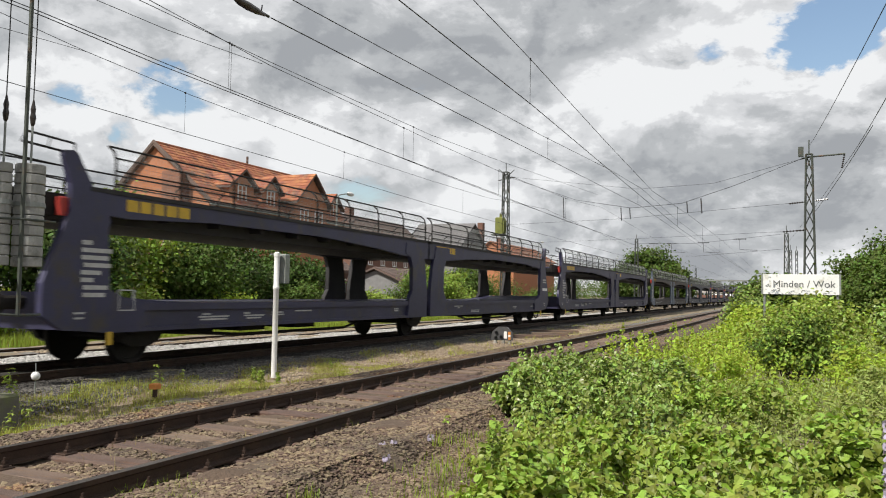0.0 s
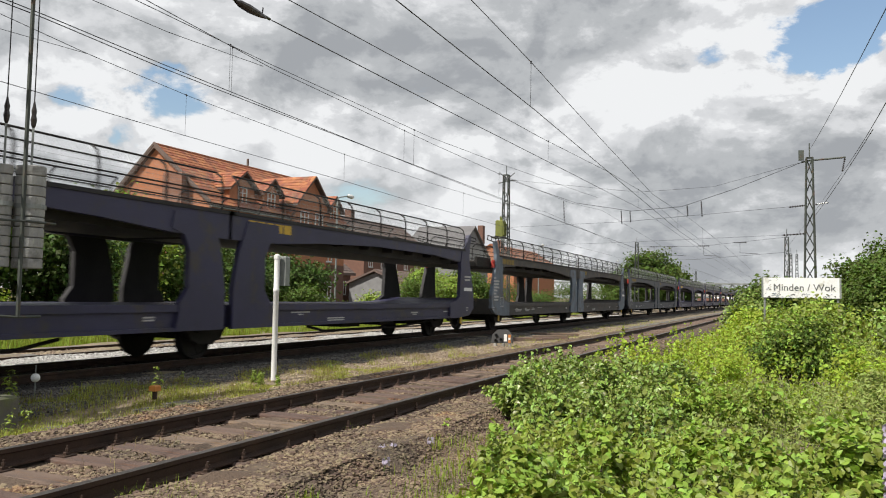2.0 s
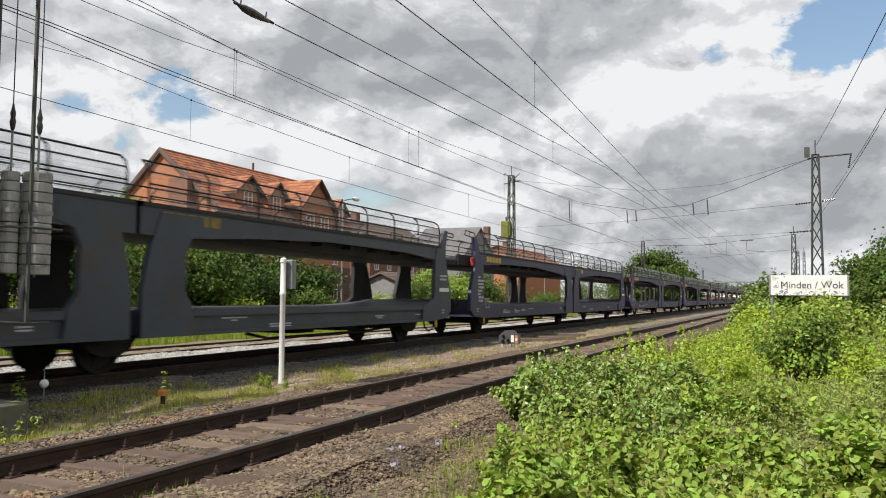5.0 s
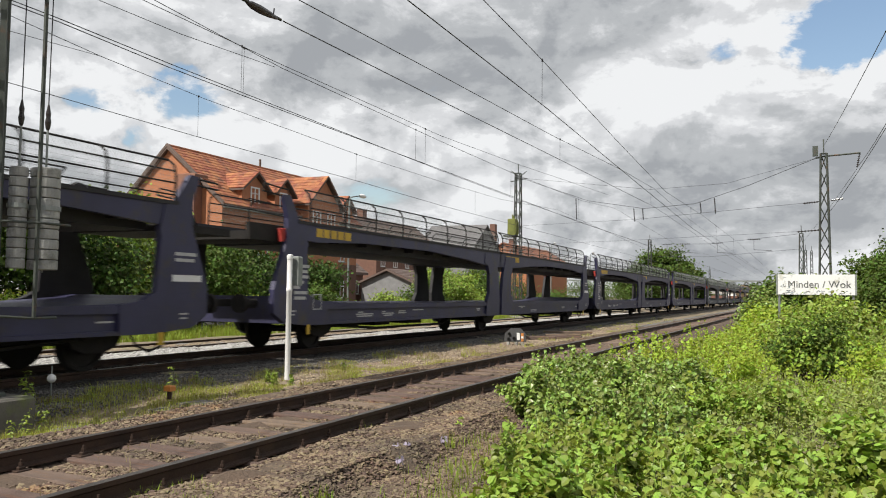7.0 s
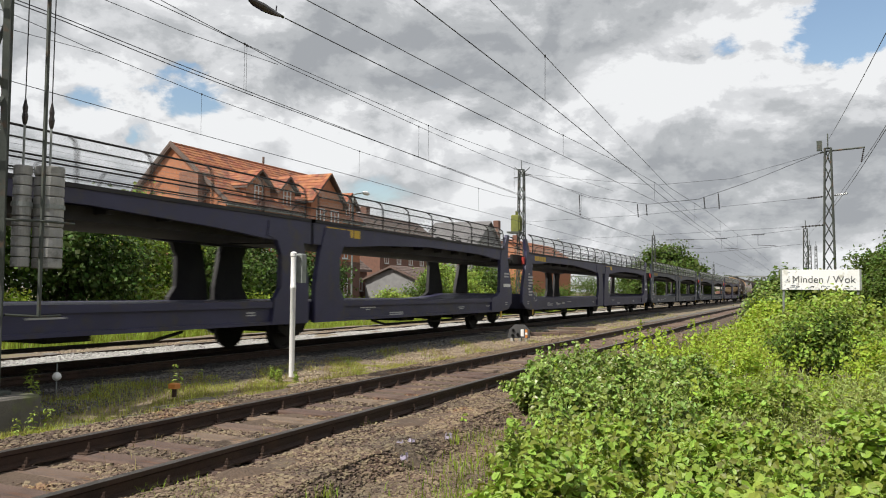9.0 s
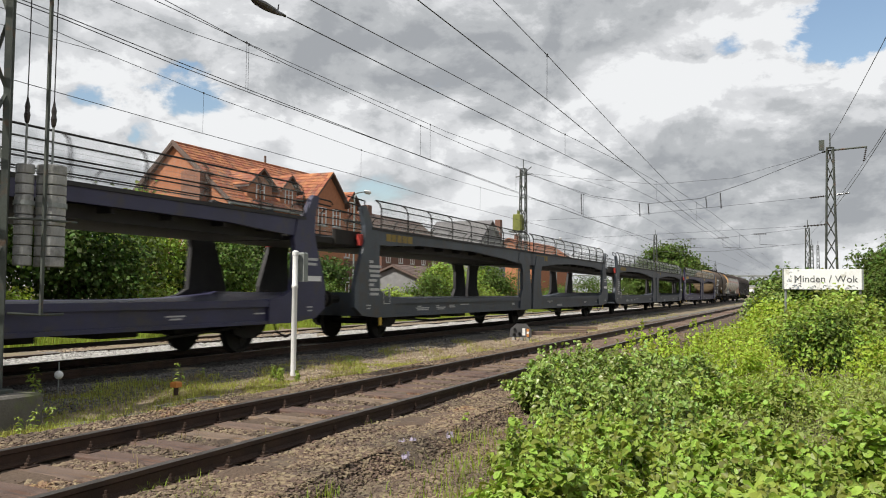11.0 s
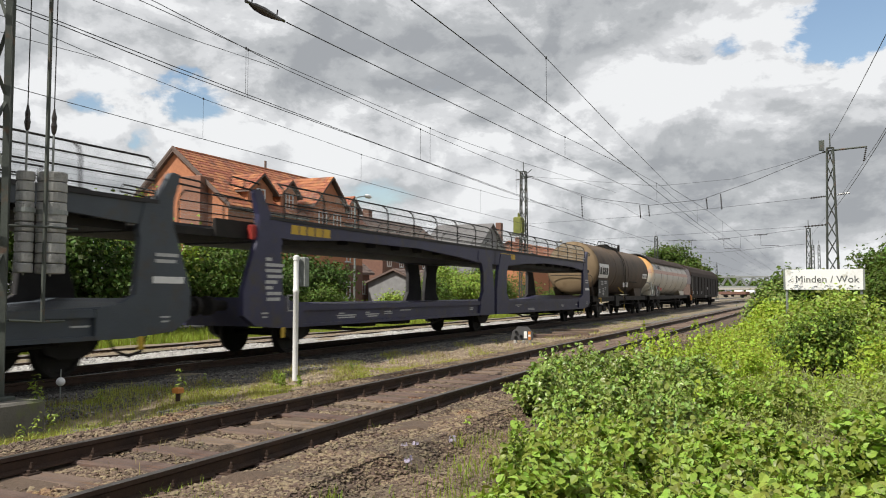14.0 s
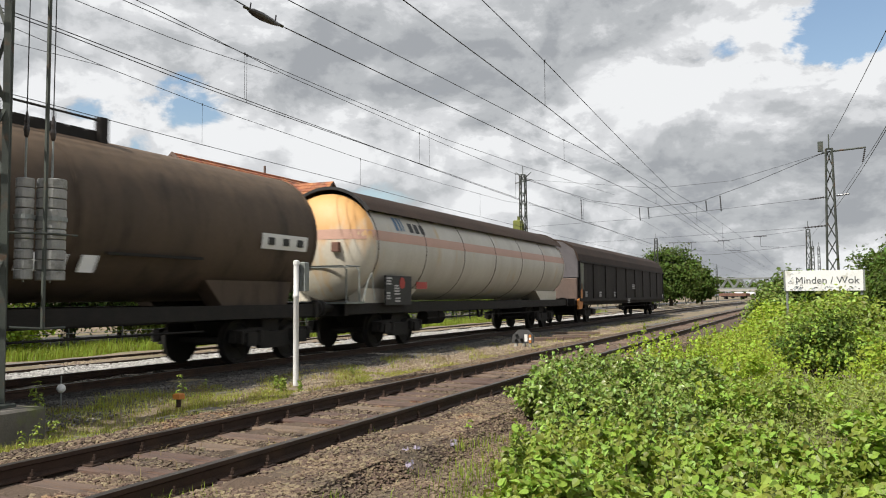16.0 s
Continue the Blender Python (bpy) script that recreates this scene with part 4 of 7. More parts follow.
    for yb, z, rows in ((1.95, 1.95, ((0, 0.5), (0.05, 0.55), (0.1, 0.5))), (2.75, 1.95, ((0, 0.6), (0, 0.6))), (1.5, 1.5, ((0, 0.28), (0, 0.28), (0, 0.28))), (2.35, 1.55, ((0, 0.3), (0, 0.25), (0, 0.35), (0, 0.3), (0, 0.2))), (2.9, 1.62, ((0, 0.2), (0, 0.2)))):
        bars(sh, yb, z, rows, 1.40, 0.05, 0.035)
    part("lettering", sh, MARKING, w)
    part("sign_plate", patch(13.9, 15.55, 2.3, 2.62, lift=0.03), WHITE, w, "white plate with small dark signs")
    for y0 in (14.1, 14.62, 15.15):
        part("plate_mark", Shape().box(r * 0.995 + 0.02, r + 0.034, y0, y0 + 0.22, 2.38, 2.54), BLACK, w)
    for y0 in (8.3, 8.8, 9.4):
        part("paper_sheet", Shape().prism([(y0, 1.68), (y0 + 0.32, 1.68), (y0 + 0.45, 1.98), (y0 + 0.13, 1.98)], 1.27, 1.28), WHITE, w)
    part("yellow_mark", Shape().box(1.26, 1.27, 1.9, 2.7, 0.98, 1.02).box(1.26, 1.27, 2.4, 2.55, 0.78, 0.98), YELLOW, w, "yellow painted tow mark")
    part("valve_box", Shape().block(0.9, 1.34, 6.0, 6.9, 0.5, 1.15, 0.03), DARK_STEEL, w)
    MOVING.append((w, y))


def cream_tank_wagon(y):
    length, r, zc = 21.6, 1.46, 2.62
    w = thing("tank_wagon", "rust-stained cream gas tank wagon with a brown sun shield", "railway wagon", pose(MAIN, y, BODY_Z), "wagons of the train")
    a, b = 1.9, length - 1.75
    d = 0.75
    ends = [(math.cos(t), math.sin(t)) for t in [math.pi / 2 * i / 8 for i in range(9)]]
    sh = Shape()
    part("dished_end", Shape().lathe([(a - d * c, r * s) for c, s in ends], "y", (0, 0, zc), 48), TANK_RUST, w, "cream dished end with orange rust stains", smooth=True)
    sh.lathe([(b + d * c, r * s) for c, s in reversed(ends)], "y", (0, 0, zc), 48)
    part("dished_end", sh, TANK_RUST, w, "cream dished end", smooth=True)
    part("tank", Shape().lathe([(a, r), (b, r)], "y", (0, 0, zc), 48), TANK_CREAM, w, smooth=True)
    sh = Shape()
    for s in (1, -1):
        arc = (6.0, 17.0) if s > 0 else (163.0, 174.0)
        sh.lathe([(a - 0.02, r + 0.004), (b + 0.02, r + 0.004)], "y", (0, 0, zc), 4, arc=arc)
    part("salmon_band", sh, TANK_ORANGE, w, "faded salmon band", smooth=True)
    # the band goes on round the dished end
    sh = Shape()
    v, f = [], []
    n = 24
    for i in range(n + 1):
        px = -r * 0.985 + 2 * r * 0.985 * i / n
        for h in (0.16, 0.42):
            q = max(0.0, 1 - (px * px + h * h) / (r * r))
            v.append((px, a - d * math.sqrt(q) * 1.0 - 0.006, zc + h))
    for i in range(n):
        f.append((2 * i, 2 * i + 1, 2 * i + 3, 2 * i + 2))
    part("salmon_band", sh.add(v, f), TANK_ORANGE, w, smooth=True)
    for k in range(7):
        yy = a + 0.12 + (b - a - 0.24) * k / 6
        part("weld_band", Shape().lathe([(yy - 0.016, r), (yy - 0.016, r + 0.008), (yy + 0.016, r + 0.008), (yy + 0.016, r)], "y", (0, 0, zc), 48), SHIELD, w, smooth=True)
    sh = Shape()
    n = 16
    for q in (1.60, 1.585):
        sh.lathe([(a - 0.15, q), (b + 0.15, q)], "y", (0, 0, zc), n, arc=(37, 143))
    for yy in (a - 0.15, b + 0.15):
        sh.lathe([(yy, 1.55), (yy, 1.63)], "y", (0, 0, zc), n, arc=(36, 144))
    part("sun_shield", sh, SHIELD, w, "brown sheet sun shield over the tank", smooth=True)
    part("shield_edge", Shape().lathe([(a - 0.17, 1.56), (a - 0.17, 1.64), (a - 0.11, 1.64)], "y", (0, 0, zc), n, arc=(36, 144)), BLACK, w)
    underframe(w, length)
    bogie(w, 3.9)
    bogie(w, length - 3.9)
    for u0, u1 in ((1.9, 4.3), (length - 4.3, length - 1.9)):
        for s in (-1, 1):
            part("saddle", Shape().prism([(u0, 1.1), (u1, 1.1), (u1 + 0.7 * (1 if u0 < 5 else 0), 1.5), (u0 - 0.7 * (0 if u0 < 5 else 1), 1.5)], *sorted((s * 0.6, s * 1.1))), TANK_RUST, w)
    sh = Shape()
    for yy in (0.55, 1.2):
        hoop_rail(sh, yy, 1.35, -1.35, 1.12, 2.05)
    sh.tube([(1.35, 0.55, 2.05), (1.35, 1.2, 2.05)], 0.02, 5)
    sh.tube([(1.38, 1.3, 1.1), (1.38, 1.6, 1.7), (1.38, 1.8, 1.9), (1.38, 1.95, 1.2)], 0.02, 5)
    sh.box(-1.4, 1.4, 0.5, 1.4, 1.1, 1.15)
    part("end_platform", sh, STEEL, w)
    part("data_board", Shape().box(1.40, 1.44, 2.45, 4.0, 1.05, 1.85), BLACK, w, "black data board with pale lettering")
    sh = Shape()
    for y0, z, rows in ((2.5, 1.8, ((0, 0.3), (0, 0.25), (0, 0.28))), (2.95, 1.6, ((0, 0.25), (0, 0.3), (0, 0.3), (0, 0.32))), (2.5, 1.4, ((0, 0.2), (0, 0.2), (0, 0.2))), (3.0, 1.25, ((0, 0.3), (0, 0.3)))):
        bars(sh, y0, z, rows, 1.44, 0.045, 0.03)
    part("lettering", sh, MARKING, w)
    sh = Shape()
    sh.tube([(1.44, 3.4, 1.65), (1.455, 3.4, 1.65)], 0.16, 12)
    sh.box(1.44, 1.455, 4.3, 5.0, 1.5, 1.7)
    part("red_mark", sh, RED, w)

    def badge(y0, y1, z0, z1):
        sh = Shape()
        v = []
        for i in range(4):
            z = z0 + (z1 - z0) * i / 3
            x = math.sqrt(r * r - (z - zc) ** 2) + 0.006
            v += [(x, y0, z), (x, y1, z)]
        return sh.add(v, [(0, 1, 3, 2), (2, 3, 5, 4), (4, 5, 7, 6)])

    blue = mat("dull_blue_paint", (0.06, 0.13, 0.24), (0.09, 0.17, 0.28), 0.6, 0, 3, 50, 0.0)
    for y0, y1 in ((3.2, 3.38), (3.46, 3.58), (3.66, 3.74)):
        part("owner_mark", badge(y0, y1, 3.12, 3.5), blue, w)
    for y0 in (4.05, 4.42, 4.8):
        part("owner_mark", badge(y0, y0 + 0.27, 3.12, 3.4), BLACK, w)
    part("air_tank", Shape().lathe([(6.2, 0.0), (6.25, 0.22), (7.5, 0.22), (7.55, 0.0)], "y", (0.7, 0, 0.62), 14), DARK_STEEL, w, smooth=True)
    part("end_box", Shape().block(0.55, 0.75, a - 0.78, a - 0.6, 2.45, 2.7, 0.02), BRICK_DARK, w)
    MOVING.append((w, y))


def covered_wagon(y):
    length = 27.6
    w = thing("covered_wagon", "grimy dark grey covered wagon with a curved roof", "railway wagon", pose(MAIN, y, BODY_Z), "wagons of the train")
    out = [(-1.42, 1.05), (1.42, 1.05), (1.42, 3.0), (1.30, 3.35), (-1.30, 3.35), (-1.42, 3.0)]
    part("body", Shape().prism(out, 1.1, length - 1.1, "y"), VAN_GREY, w)
    roof = [(1.46, 3.02), (1.36, 3.4), (1.1, 3.8), (0.6, 4.08), (0, 4.18), (-0.6, 4.08), (-1.1, 3.8), (-1.36, 3.4), (-1.46, 3.02)]
    part("roof", Shape().prism(roof, 1.0, length - 1.0, "y"), SHIELD, w, "rounded dark brown roof")
    sh = Shape()
    n = 9
    for i in range(n + 1):
        yy = 1.12 + (length - 2.3) * i / n
        sh.box(1.40, 1.47, yy, yy + 0.08, 1.05, 3.0)
    sh.box(1.40, 1.50, 1.1, length - 1.1, 1.0, 1.16)
    sh.box(1.42, 1.50, 1.1, length - 1.1, 2.96, 3.06)
    part("side_rib", sh, VAN_GREY, w)
    sh = Shape()
    for y0, z0, k in ((2.0, 1.5, 0.4), (5.0, 1.5, 0.5), (8.6, 1.5, 0.4), (12.5, 1.1, 0.8), (25.6, 1.4, 0.4), (14, 2.0, 0.9)):
        bars(sh, y0, z0, ((0, k), (0, k * 0.9), (0, k)), 1.50, 0.06, 0.04)
    part("lettering", sh, MARKING, w)
    part("end_wall", Shape().prism([(-1.40, 2.2), (1.40, 2.2), (1.40, 3.0), (1.2, 3.6), (0.6, 4.0), (0.0, 4.1), (-0.6, 4.0), (-1.2, 3.6), (-1.40, 3.0)], 0.92, 1.098, "y"), END_GREY, w, "faded violet-grey end wall")
    part("end_panel", Shape().block(-1.35, 1.35, 0.86, 1.1, 1.05, 2.16, 0.03), TILE_DARK, w, "rusty brown end panel")
    part("end_step", Shape().prism([(0.86, 0.62), (1.5, 0.62), (1.7, 0.8), (1.7, 1.9), (1.45, 1.9), (1.3, 1.2), (0.86, 1.1)], 1.36, 1.44), ORANGE, w, "orange corner step")
    part("pale_strip", Shape().box(1.425, 1.44, 1.35, 1.95, 1.6, 2.95), FADED_PALE, w, "pale weathered strip")
    underframe(w, length)
    for u in (4.0, length - 4.0):
        bogie(w, u)
    MOVING.append((w, y))


for _n, _k in ((-1, "navy"), (0, "navy"), (1, "dusty"), (2, "slate"), (3, "navy"), (4, "navy"), (5, "navy"), (6, "navy"), (7, "slate"), (8, "slate"), (9, "navy")):
    car_carrier(_n, _k)
_end = FIRST + 10 * PITCH
brown_tank_wagon(_end + 0.0)
cream_tank_wagon(_end + 16.9)
covered_wagon(_end + 38.5)


def motions():
    """The whole train rolls by; every wheelset turns with it."""
    beats = [i * 0.5 for i in range(33)]
    for w, y in MOVING:
        walk(w, [(t, pose(MAIN, y - run(t), BODY_Z)) for t in beats])
    for w, u in SPINNING:
        walk(w, [(i / 30, pose(0, u, R_WHEEL + RAIL_Z - BODY_Z, math.degrees(run(i / 30) / R_WHEEL) % 360)) for i in range(481)])


# ---- masts and wires ----
def lattice(sh, x, y, z0, z1, w0, w1, leg=0.05, step=1.15, thin=0.022):
    """A square lattice mast: four corner angles and zigzag bracing on each face."""
    n = max(2, round((z1 - z0) / step))

    def corner(i, k):
        w = (w0 + (w1 - w0) * k / n) / 2
        a, b = ((-1, -1), (1, -1), (1, 1), (-1, 1))[i]
        return (x + a * w, y + b * w, z0 + (z1 - z0) * k / n)

    for i in range(4):
        sh.tube([corner(i, 0), corner(i, n)], leg / 2 * 1.3, 4)
        j = (i + 1) % 4
        for k in range(n):
            p, q = (i, j) if k % 2 else (j, i)
            sh.tube([corner(p, k), corner(q, k + 1)], thin, 4)
        sh.tube([corner(i, n), corner(j, n)], thin, 4)


def insulator(sh, a, b, r=0.055, n=5):
    a, b = Vector(a), Vector(b)
    d = (b - a).normalized()
    u = d.cross(Vector((0, 0, 1)) if abs(d.z) < 0.9 else Vector((1, 0, 0))).normalized()
    w = d.cross(u)
    prof = [(0.0, 0.018)]
    for i in range(n):
        prof += [((i + 0.22) / n, 0.018), ((i + 0.34) / n, r), ((i + 0.6) / n, r * 0.92), ((i + 0.78) / n, 0.018)]
    prof.append((1.0, 0.018))
    v = [a + (b - a) * k + (u * math.cos(2 * math.pi * j / 8) + w * math.sin(2 * math.pi * j / 8)) * q for k, q in prof for j in range(8)]
    sh.add(v, [(i * 8 + j, i * 8 + (j + 1) % 8, i * 8 + 8 + (j + 1) % 8, i * 8 + 8 + j) for i in range(len(prof) - 1) for j in range(8)])


def left_mast():
    m = thing("tension_mast", "olive lattice mast with hanging concrete tension weights", "overhead line mast", None, "overhead line masts")
    sh = Shape()
    lattice(sh, -9.52, 6.73, -0.05, 9.6, 0.52, 0.42, 0.085, 0.95, 0.03)
    part("lattice_mast", sh, MAST_STEEL, m)
    part("foundation", Shape().block(-10.15, -8.88, 6.05, 7.33, -0.8, -0.02, 0.03), OLD_SLAB, m, "square weathered concrete foundation")
    part("base_plate", Shape().block(-9.9, -9.14, 6.35, 7.11, -0.03, 0.03, 0.01), MAST_STEEL, m)
    for cx, cy, r, z0, n, dz in ((-9.33, 7.72, 0.190, 1.585, 10, 0.138), (-9.42, 7.38, 0.115, 1.595, 10, 0.135)):
        for k in range(n):
            z = z0 + k * dz
            prof = [(z + 0.004, 0.0), (z + 0.004, r - 0.012), (z + 0.014, r), (z + dz - 0.014, r), (z + dz - 0.004, r - 0.012), (z + dz - 0.004, 0.0)]
            part("weight_disc", Shape().lathe(prof, "z", (cx, cy, 0), 20), WEIGHT, m)
        zt = z0 + n * dz
        part("weight_rod", Shape().tube([(cx, cy, z0 - 0.03), (cx, cy, 3.55)], 0.016, 6), STEEL, m)
        sh = Shape()
        sh.lathe([(3.48, 0.012), (3.52, 0.03), (3.60, 0.042), (3.66, 0.03), (3.72, 0.036), (3.78, 0.022), (3.84, 0.012)], "z", (cx, cy, 0), 10)
        part("insulator", sh, INSULATOR, m)
        part("pull_wire", Shape().tube([(cx, cy, 3.8), (cx, cy + 0.02, 9.2)], 0.008, 5), WIRE, m)
        part("clamp_band", Shape().lathe([(z0 + 0.80, r + 0.002), (z0 + 0.80, r + 0.016), (z0 + 0.86, r + 0.016), (z0 + 0.86, r + 0.002)], "z", (cx, cy, 0), 20), STEEL, m)
    for gx, gy in ((-9.18, 7.50), (-9.5, 7.19)):
        part("guide_tube", Shape().tube([(gx, gy, 0.95), (gx, gy, 9.0)], 0.027, 8), MAST_STEEL, m)
    part("bracket", Shape().tube([(-9.3, 7.1, 0.98), (-9.18, 7.50, 0.95), (-9.25, 7.9, 0.95)], 0.02, 6), MAST_STEEL, m)
    sh = Shape().tube([(-9.35, 7.1, 2.2), (-9.1, 7.5, 2.2), (-9.1, 7.95, 2.2)], 0.018, 6)
    part("bracket", sh, MAST_STEEL, m)
    part("wheel_tensioner", Shape().disc((-9.3, 7.55, 9.25), (1, 0, 0), 0.28, 0.03, 18), STEEL, m)


def far_mast(x, y, top, w0, w1, base=-0.3, label="grey lattice mast of the overhead line"):
    m = thing("overhead_line_mast", label, "overhead line mast", None, "overhead line masts")
    sh = Shape()
    lattice(sh, x, y, base, top - 0.7, w0, w1, 0.075, 0.85, 0.026)
    sh.tube([(x, y, top - 0.75), (x, y, top)], 0.03, 5)
    part("lattice_mast", sh, MAST_STEEL, m)
    part("foundation", Shape().block(x - w0, x + w0, y - w0, y + w0, base - 0.4, base + 0.12, 0.03), CONCRETE, m)
    return m


left_mast()
RM = far_mast(1.1, 42.0, 8.95, 0.58, 0.26, label="grey lattice mast with a side arm, standing in bushes")
_sh = Shape()
_sh.tube([(0.75, 42, 8.05), (1.1, 42, 8.12), (2.66, 42, 8.2)], 0.045, 6)
_sh.box(0.62, 0.86, 41.9, 42.1, 8.15, 8.62)
part("side_arm", _sh, MAST_STEEL, RM)
for _a, _b in (((2.62, 42, 8.15), (2.5, 41.9, 7.5)), ((0.95, 42.1, 5.98), (0.2, 42.5, 5.95)), ((0.9, 42.1, 4.62), (-0.1, 42.5, 4.58)), ((1.35, 42.0, 6.0), (1.9, 41.8, 6.05))):
    _sh = Shape()
    insulator(_sh, _a, _b, 0.05, 7)
    part("insulator", _sh, INSULATOR, RM)
MM = far_mast(-18.9, 56.1, 11.0, 0.55, 0.36, label="grey lattice mast carrying an olive transformer box")
_sh = Shape()
_sh.tube([(-18.9, 56.1, 9.9), (-18.2, 55.9, 10.4)], 0.03, 5)
_sh.tube([(-18.9, 56.1, 10.0), (-19.5, 56.3, 10.55)], 0.03, 5)
_sh.tube([(-19.5, 56.1, 9.7), (-18.2, 56.1, 9.9)], 0.04, 5)
part("bracket", _sh, MAST_STEEL, MM)
part("box_shelf", Shape().box(-19.6, -18.7, 54.9, 56.0, 5.55, 5.66).tube([(-18.9, 55.9, 4.8), (-18.9, 54.95, 5.56)], 0.035, 5), MAST_STEEL, MM)
_sh = Shape().block(-19.3, -18.75, 54.95, 55.75, 5.66, 6.85, 0.06)
for _k in range(4):
    _sh.box(-18.75, -18.66, 55.02 + _k * 0.18, 55.08 + _k * 0.18, 5.75, 6.6)
_sh.tube([(-19.0, 55.2, 6.8), (-19.0, 55.2, 7.15)], 0.06, 8)
_sh.tube([(-19.0, 55.5, 6.8), (-19.0, 55.5, 7.1)], 0.06, 8)
part("transformer_box", _sh, GREEN_BOX, MM, "olive green transformer box")
for _x, _y, _t, _w in ((0.15, 75, 7.6, 0.5), (0.7, 112, 8.2, 0.45), (1.6, 128, 9.0, 0.45), (-18.9, 113, 9.9, 0.6), (-22.5, 170, 9.0, 0.5), (-20.5, 210, 9.2, 0.5), (0.5, 160, 8.5, 0.45)):
    far_mast(_x, _y, _t, _w, _w * 0.55)


def wires():
    """Contact and carrying wires over each track, each catenary a thing of its own."""
    lines = (
        (SIDING, "overhead contact line over the siding", [(-15, 5.7), (10.4, 5.64), (17.4, 5.59), (25.7, 5.41), (45, 5.02), (60, 5.0), (150, 5.2), (300, 5.3)],
         [(-15, 7.2), (13.5, 6.70), (16.8, 6.61), (25, 6.24), (35.2, 5.85), (50, 6.2), (80, 6.5), (150, 6.6), (300, 6.6)], (4, 17.1, 44, 58, 74)),
        (-7.3, "overhead contact line running aslant over the tracks", [(10.2, 5.54), (16.3, 5.66), (26.4, 5.89), (45, 6.3), (60, 6.2), (150, 5.7), (300, 5.5)],
         [(-10, 5.4), (10.7, 6.02), (16.3, 6.23), (25.2, 6.53), (36, 7.03), (45, 7.3), (60, 7.0), (150, 6.8), (300, 6.7)], (26.0, 44)),
        (MAIN, "overhead contact line over the main track", [(-15, 6.1), (9.9, 6.0), (12.6, 5.91), (16.5, 5.87), (26.4, 5.82), (35, 5.76), (46, 5.66), (60, 5.7), (120, 5.7), (300, 5.7)],
         [(-15, 7.6), (12.1, 7.16), (16.5, 6.93), (19, 6.91), (26.4, 6.84), (34.9, 6.83), (47, 7.0), (56, 7.5), (90, 6.8), (120, 7.4), (300, 7.2)], (15.0, 24.2, 34, 46)),
        (MAIN - 0.3, "second pair of overhead wires over the main track", [(-15, 6.3), (10.1, 6.18), (12.9, 6.11), (16.9, 6.04), (27, 5.9), (36, 5.82), (60, 5.8), (300, 5.8)],
         [(-15, 7.3), (12.2, 7.2), (15.1, 7.17), (16.9, 7.16), (27, 7.19), (36, 7.5), (56, 8.4)], (15.3, 25.6)),
        (SECOND, "overhead contact line over the second main track", [(-15, 5.95), (12.2, 5.86), (18, 5.79), (27.2, 5.74), (35.6, 5.63), (60, 5.6), (120, 5.6), (300, 5.6)],
         [(-15, 7.8), (12, 7.36), (14.6, 7.15), (18.4, 6.96), (27.5, 6.78), (35.6, 6.79), (44, 6.9), (56, 7.5), (90, 6.8), (300, 7.0)], (18.2, 27.3, 40)),
    )
    for x, label, low, high, drops in lines:
        t = thing("overhead_line", label, "overhead line", None, "overhead contact lines")
        part("contact_wire", Shape().tube([(x, y, z) for y, z in low], 0.0095, 5), WIRE, t)
        part("carrying_wire", Shape().tube([(x, y, z) for y, z in high], 0.0085, 5), WIRE, t)
        for y in drops:
            lo = np.interp(y, [p[0] for p in low], [p[1] for p in low])
            hi = np.interp(y, [p[0] for p in high], [p[1] for p in high])
            part("dropper", Shape().tube([(x, y, lo), (x, y, hi)], 0.005, 4).tube([(x, y, hi - 0.03), (x, y, hi + 0.03)], 0.02, 6), WIRE, t)
    t = thing("overhead_line", "thin loose wire beside the main line", "overhead line", None, "overhead contact lines")
    part("loose_wire", Shape().tube([(MAIN, -4, 6.75), (MAIN, 10.7, 6.68), (MAIN, 12.9, 6.70), (MAIN, 16.2, 6.88)], 0.007, 5), WIRE, t)
    part("loose_wire", Shape().tube([(SECOND, -4, 6.5), (SECOND, 12.1, 7.01), (SECOND, 14.6, 7.15)], 0.007, 5), WIRE, t)
    t = thing("overhead_line", "section insulator in a wire over the tracks", "overhead line", None, "overhead contact lines")
    sh = Shape()
    sh.tube([(-7.3, 9.20, 5.54), (-7.3, 9.42, 5.55), (-7.3, 9.75, 5.55), (-7.3, 10.15, 5.54)], 0.022, 6)
    for k, h in ((9.34, 0.10), (9.95, 0.11)):
        sh.tube([(-7.3, k, 5.55), (-7.3, k + 0.02, 5.55 + h)], 0.014, 4)
    prof = [(9.3, 0.02), (9.42, 0.055), (9.62, 0.065), (9.85, 0.05), (10.05, 0.02)]
    sh.lathe(prof, "y", (-7.3, 0, 5.53), 10)
    part("insulator", sh, INSULATOR, t)
    part("contact_wire", Shape().tube([(-7.3, -12, 6.4), (-7.3, 9.25, 5.56)], 0.0095, 5), WIRE, t)
    # wires that span across from mast to mast
    a, b = Vector((0.9, 42.1, 8.1)), Vector((-18.6, 55.9, 9.9))
    t = thing("head_span", "wires spanning across the tracks between two masts", "overhead line", None, "overhead contact lines")
    cross = [a, (0.6, 42.3, 8.03), (-2.4, 44.5, 7.2), (-5.3, 46.5, 6.56), (-8.5, 48.8, 6.62), (-12.6, 51.7, 7.55), (-18.1, 55.6, 9.7), b]
    part("span_wire", Shape().tube(cross, 0.013, 5), WIRE, t)
    part("span_wire", Shape().tube([a, (-3.5, 45.2, 7.45), (-8, 48.4, 7.7), b], 0.008, 5), WIRE, t)
    part("span_wire", Shape().tube([(0.95, 42.1, 5.98), (-9, 49, 6.0), (-18.7, 56.0, 6.4)], 0.008, 5), WIRE, t)
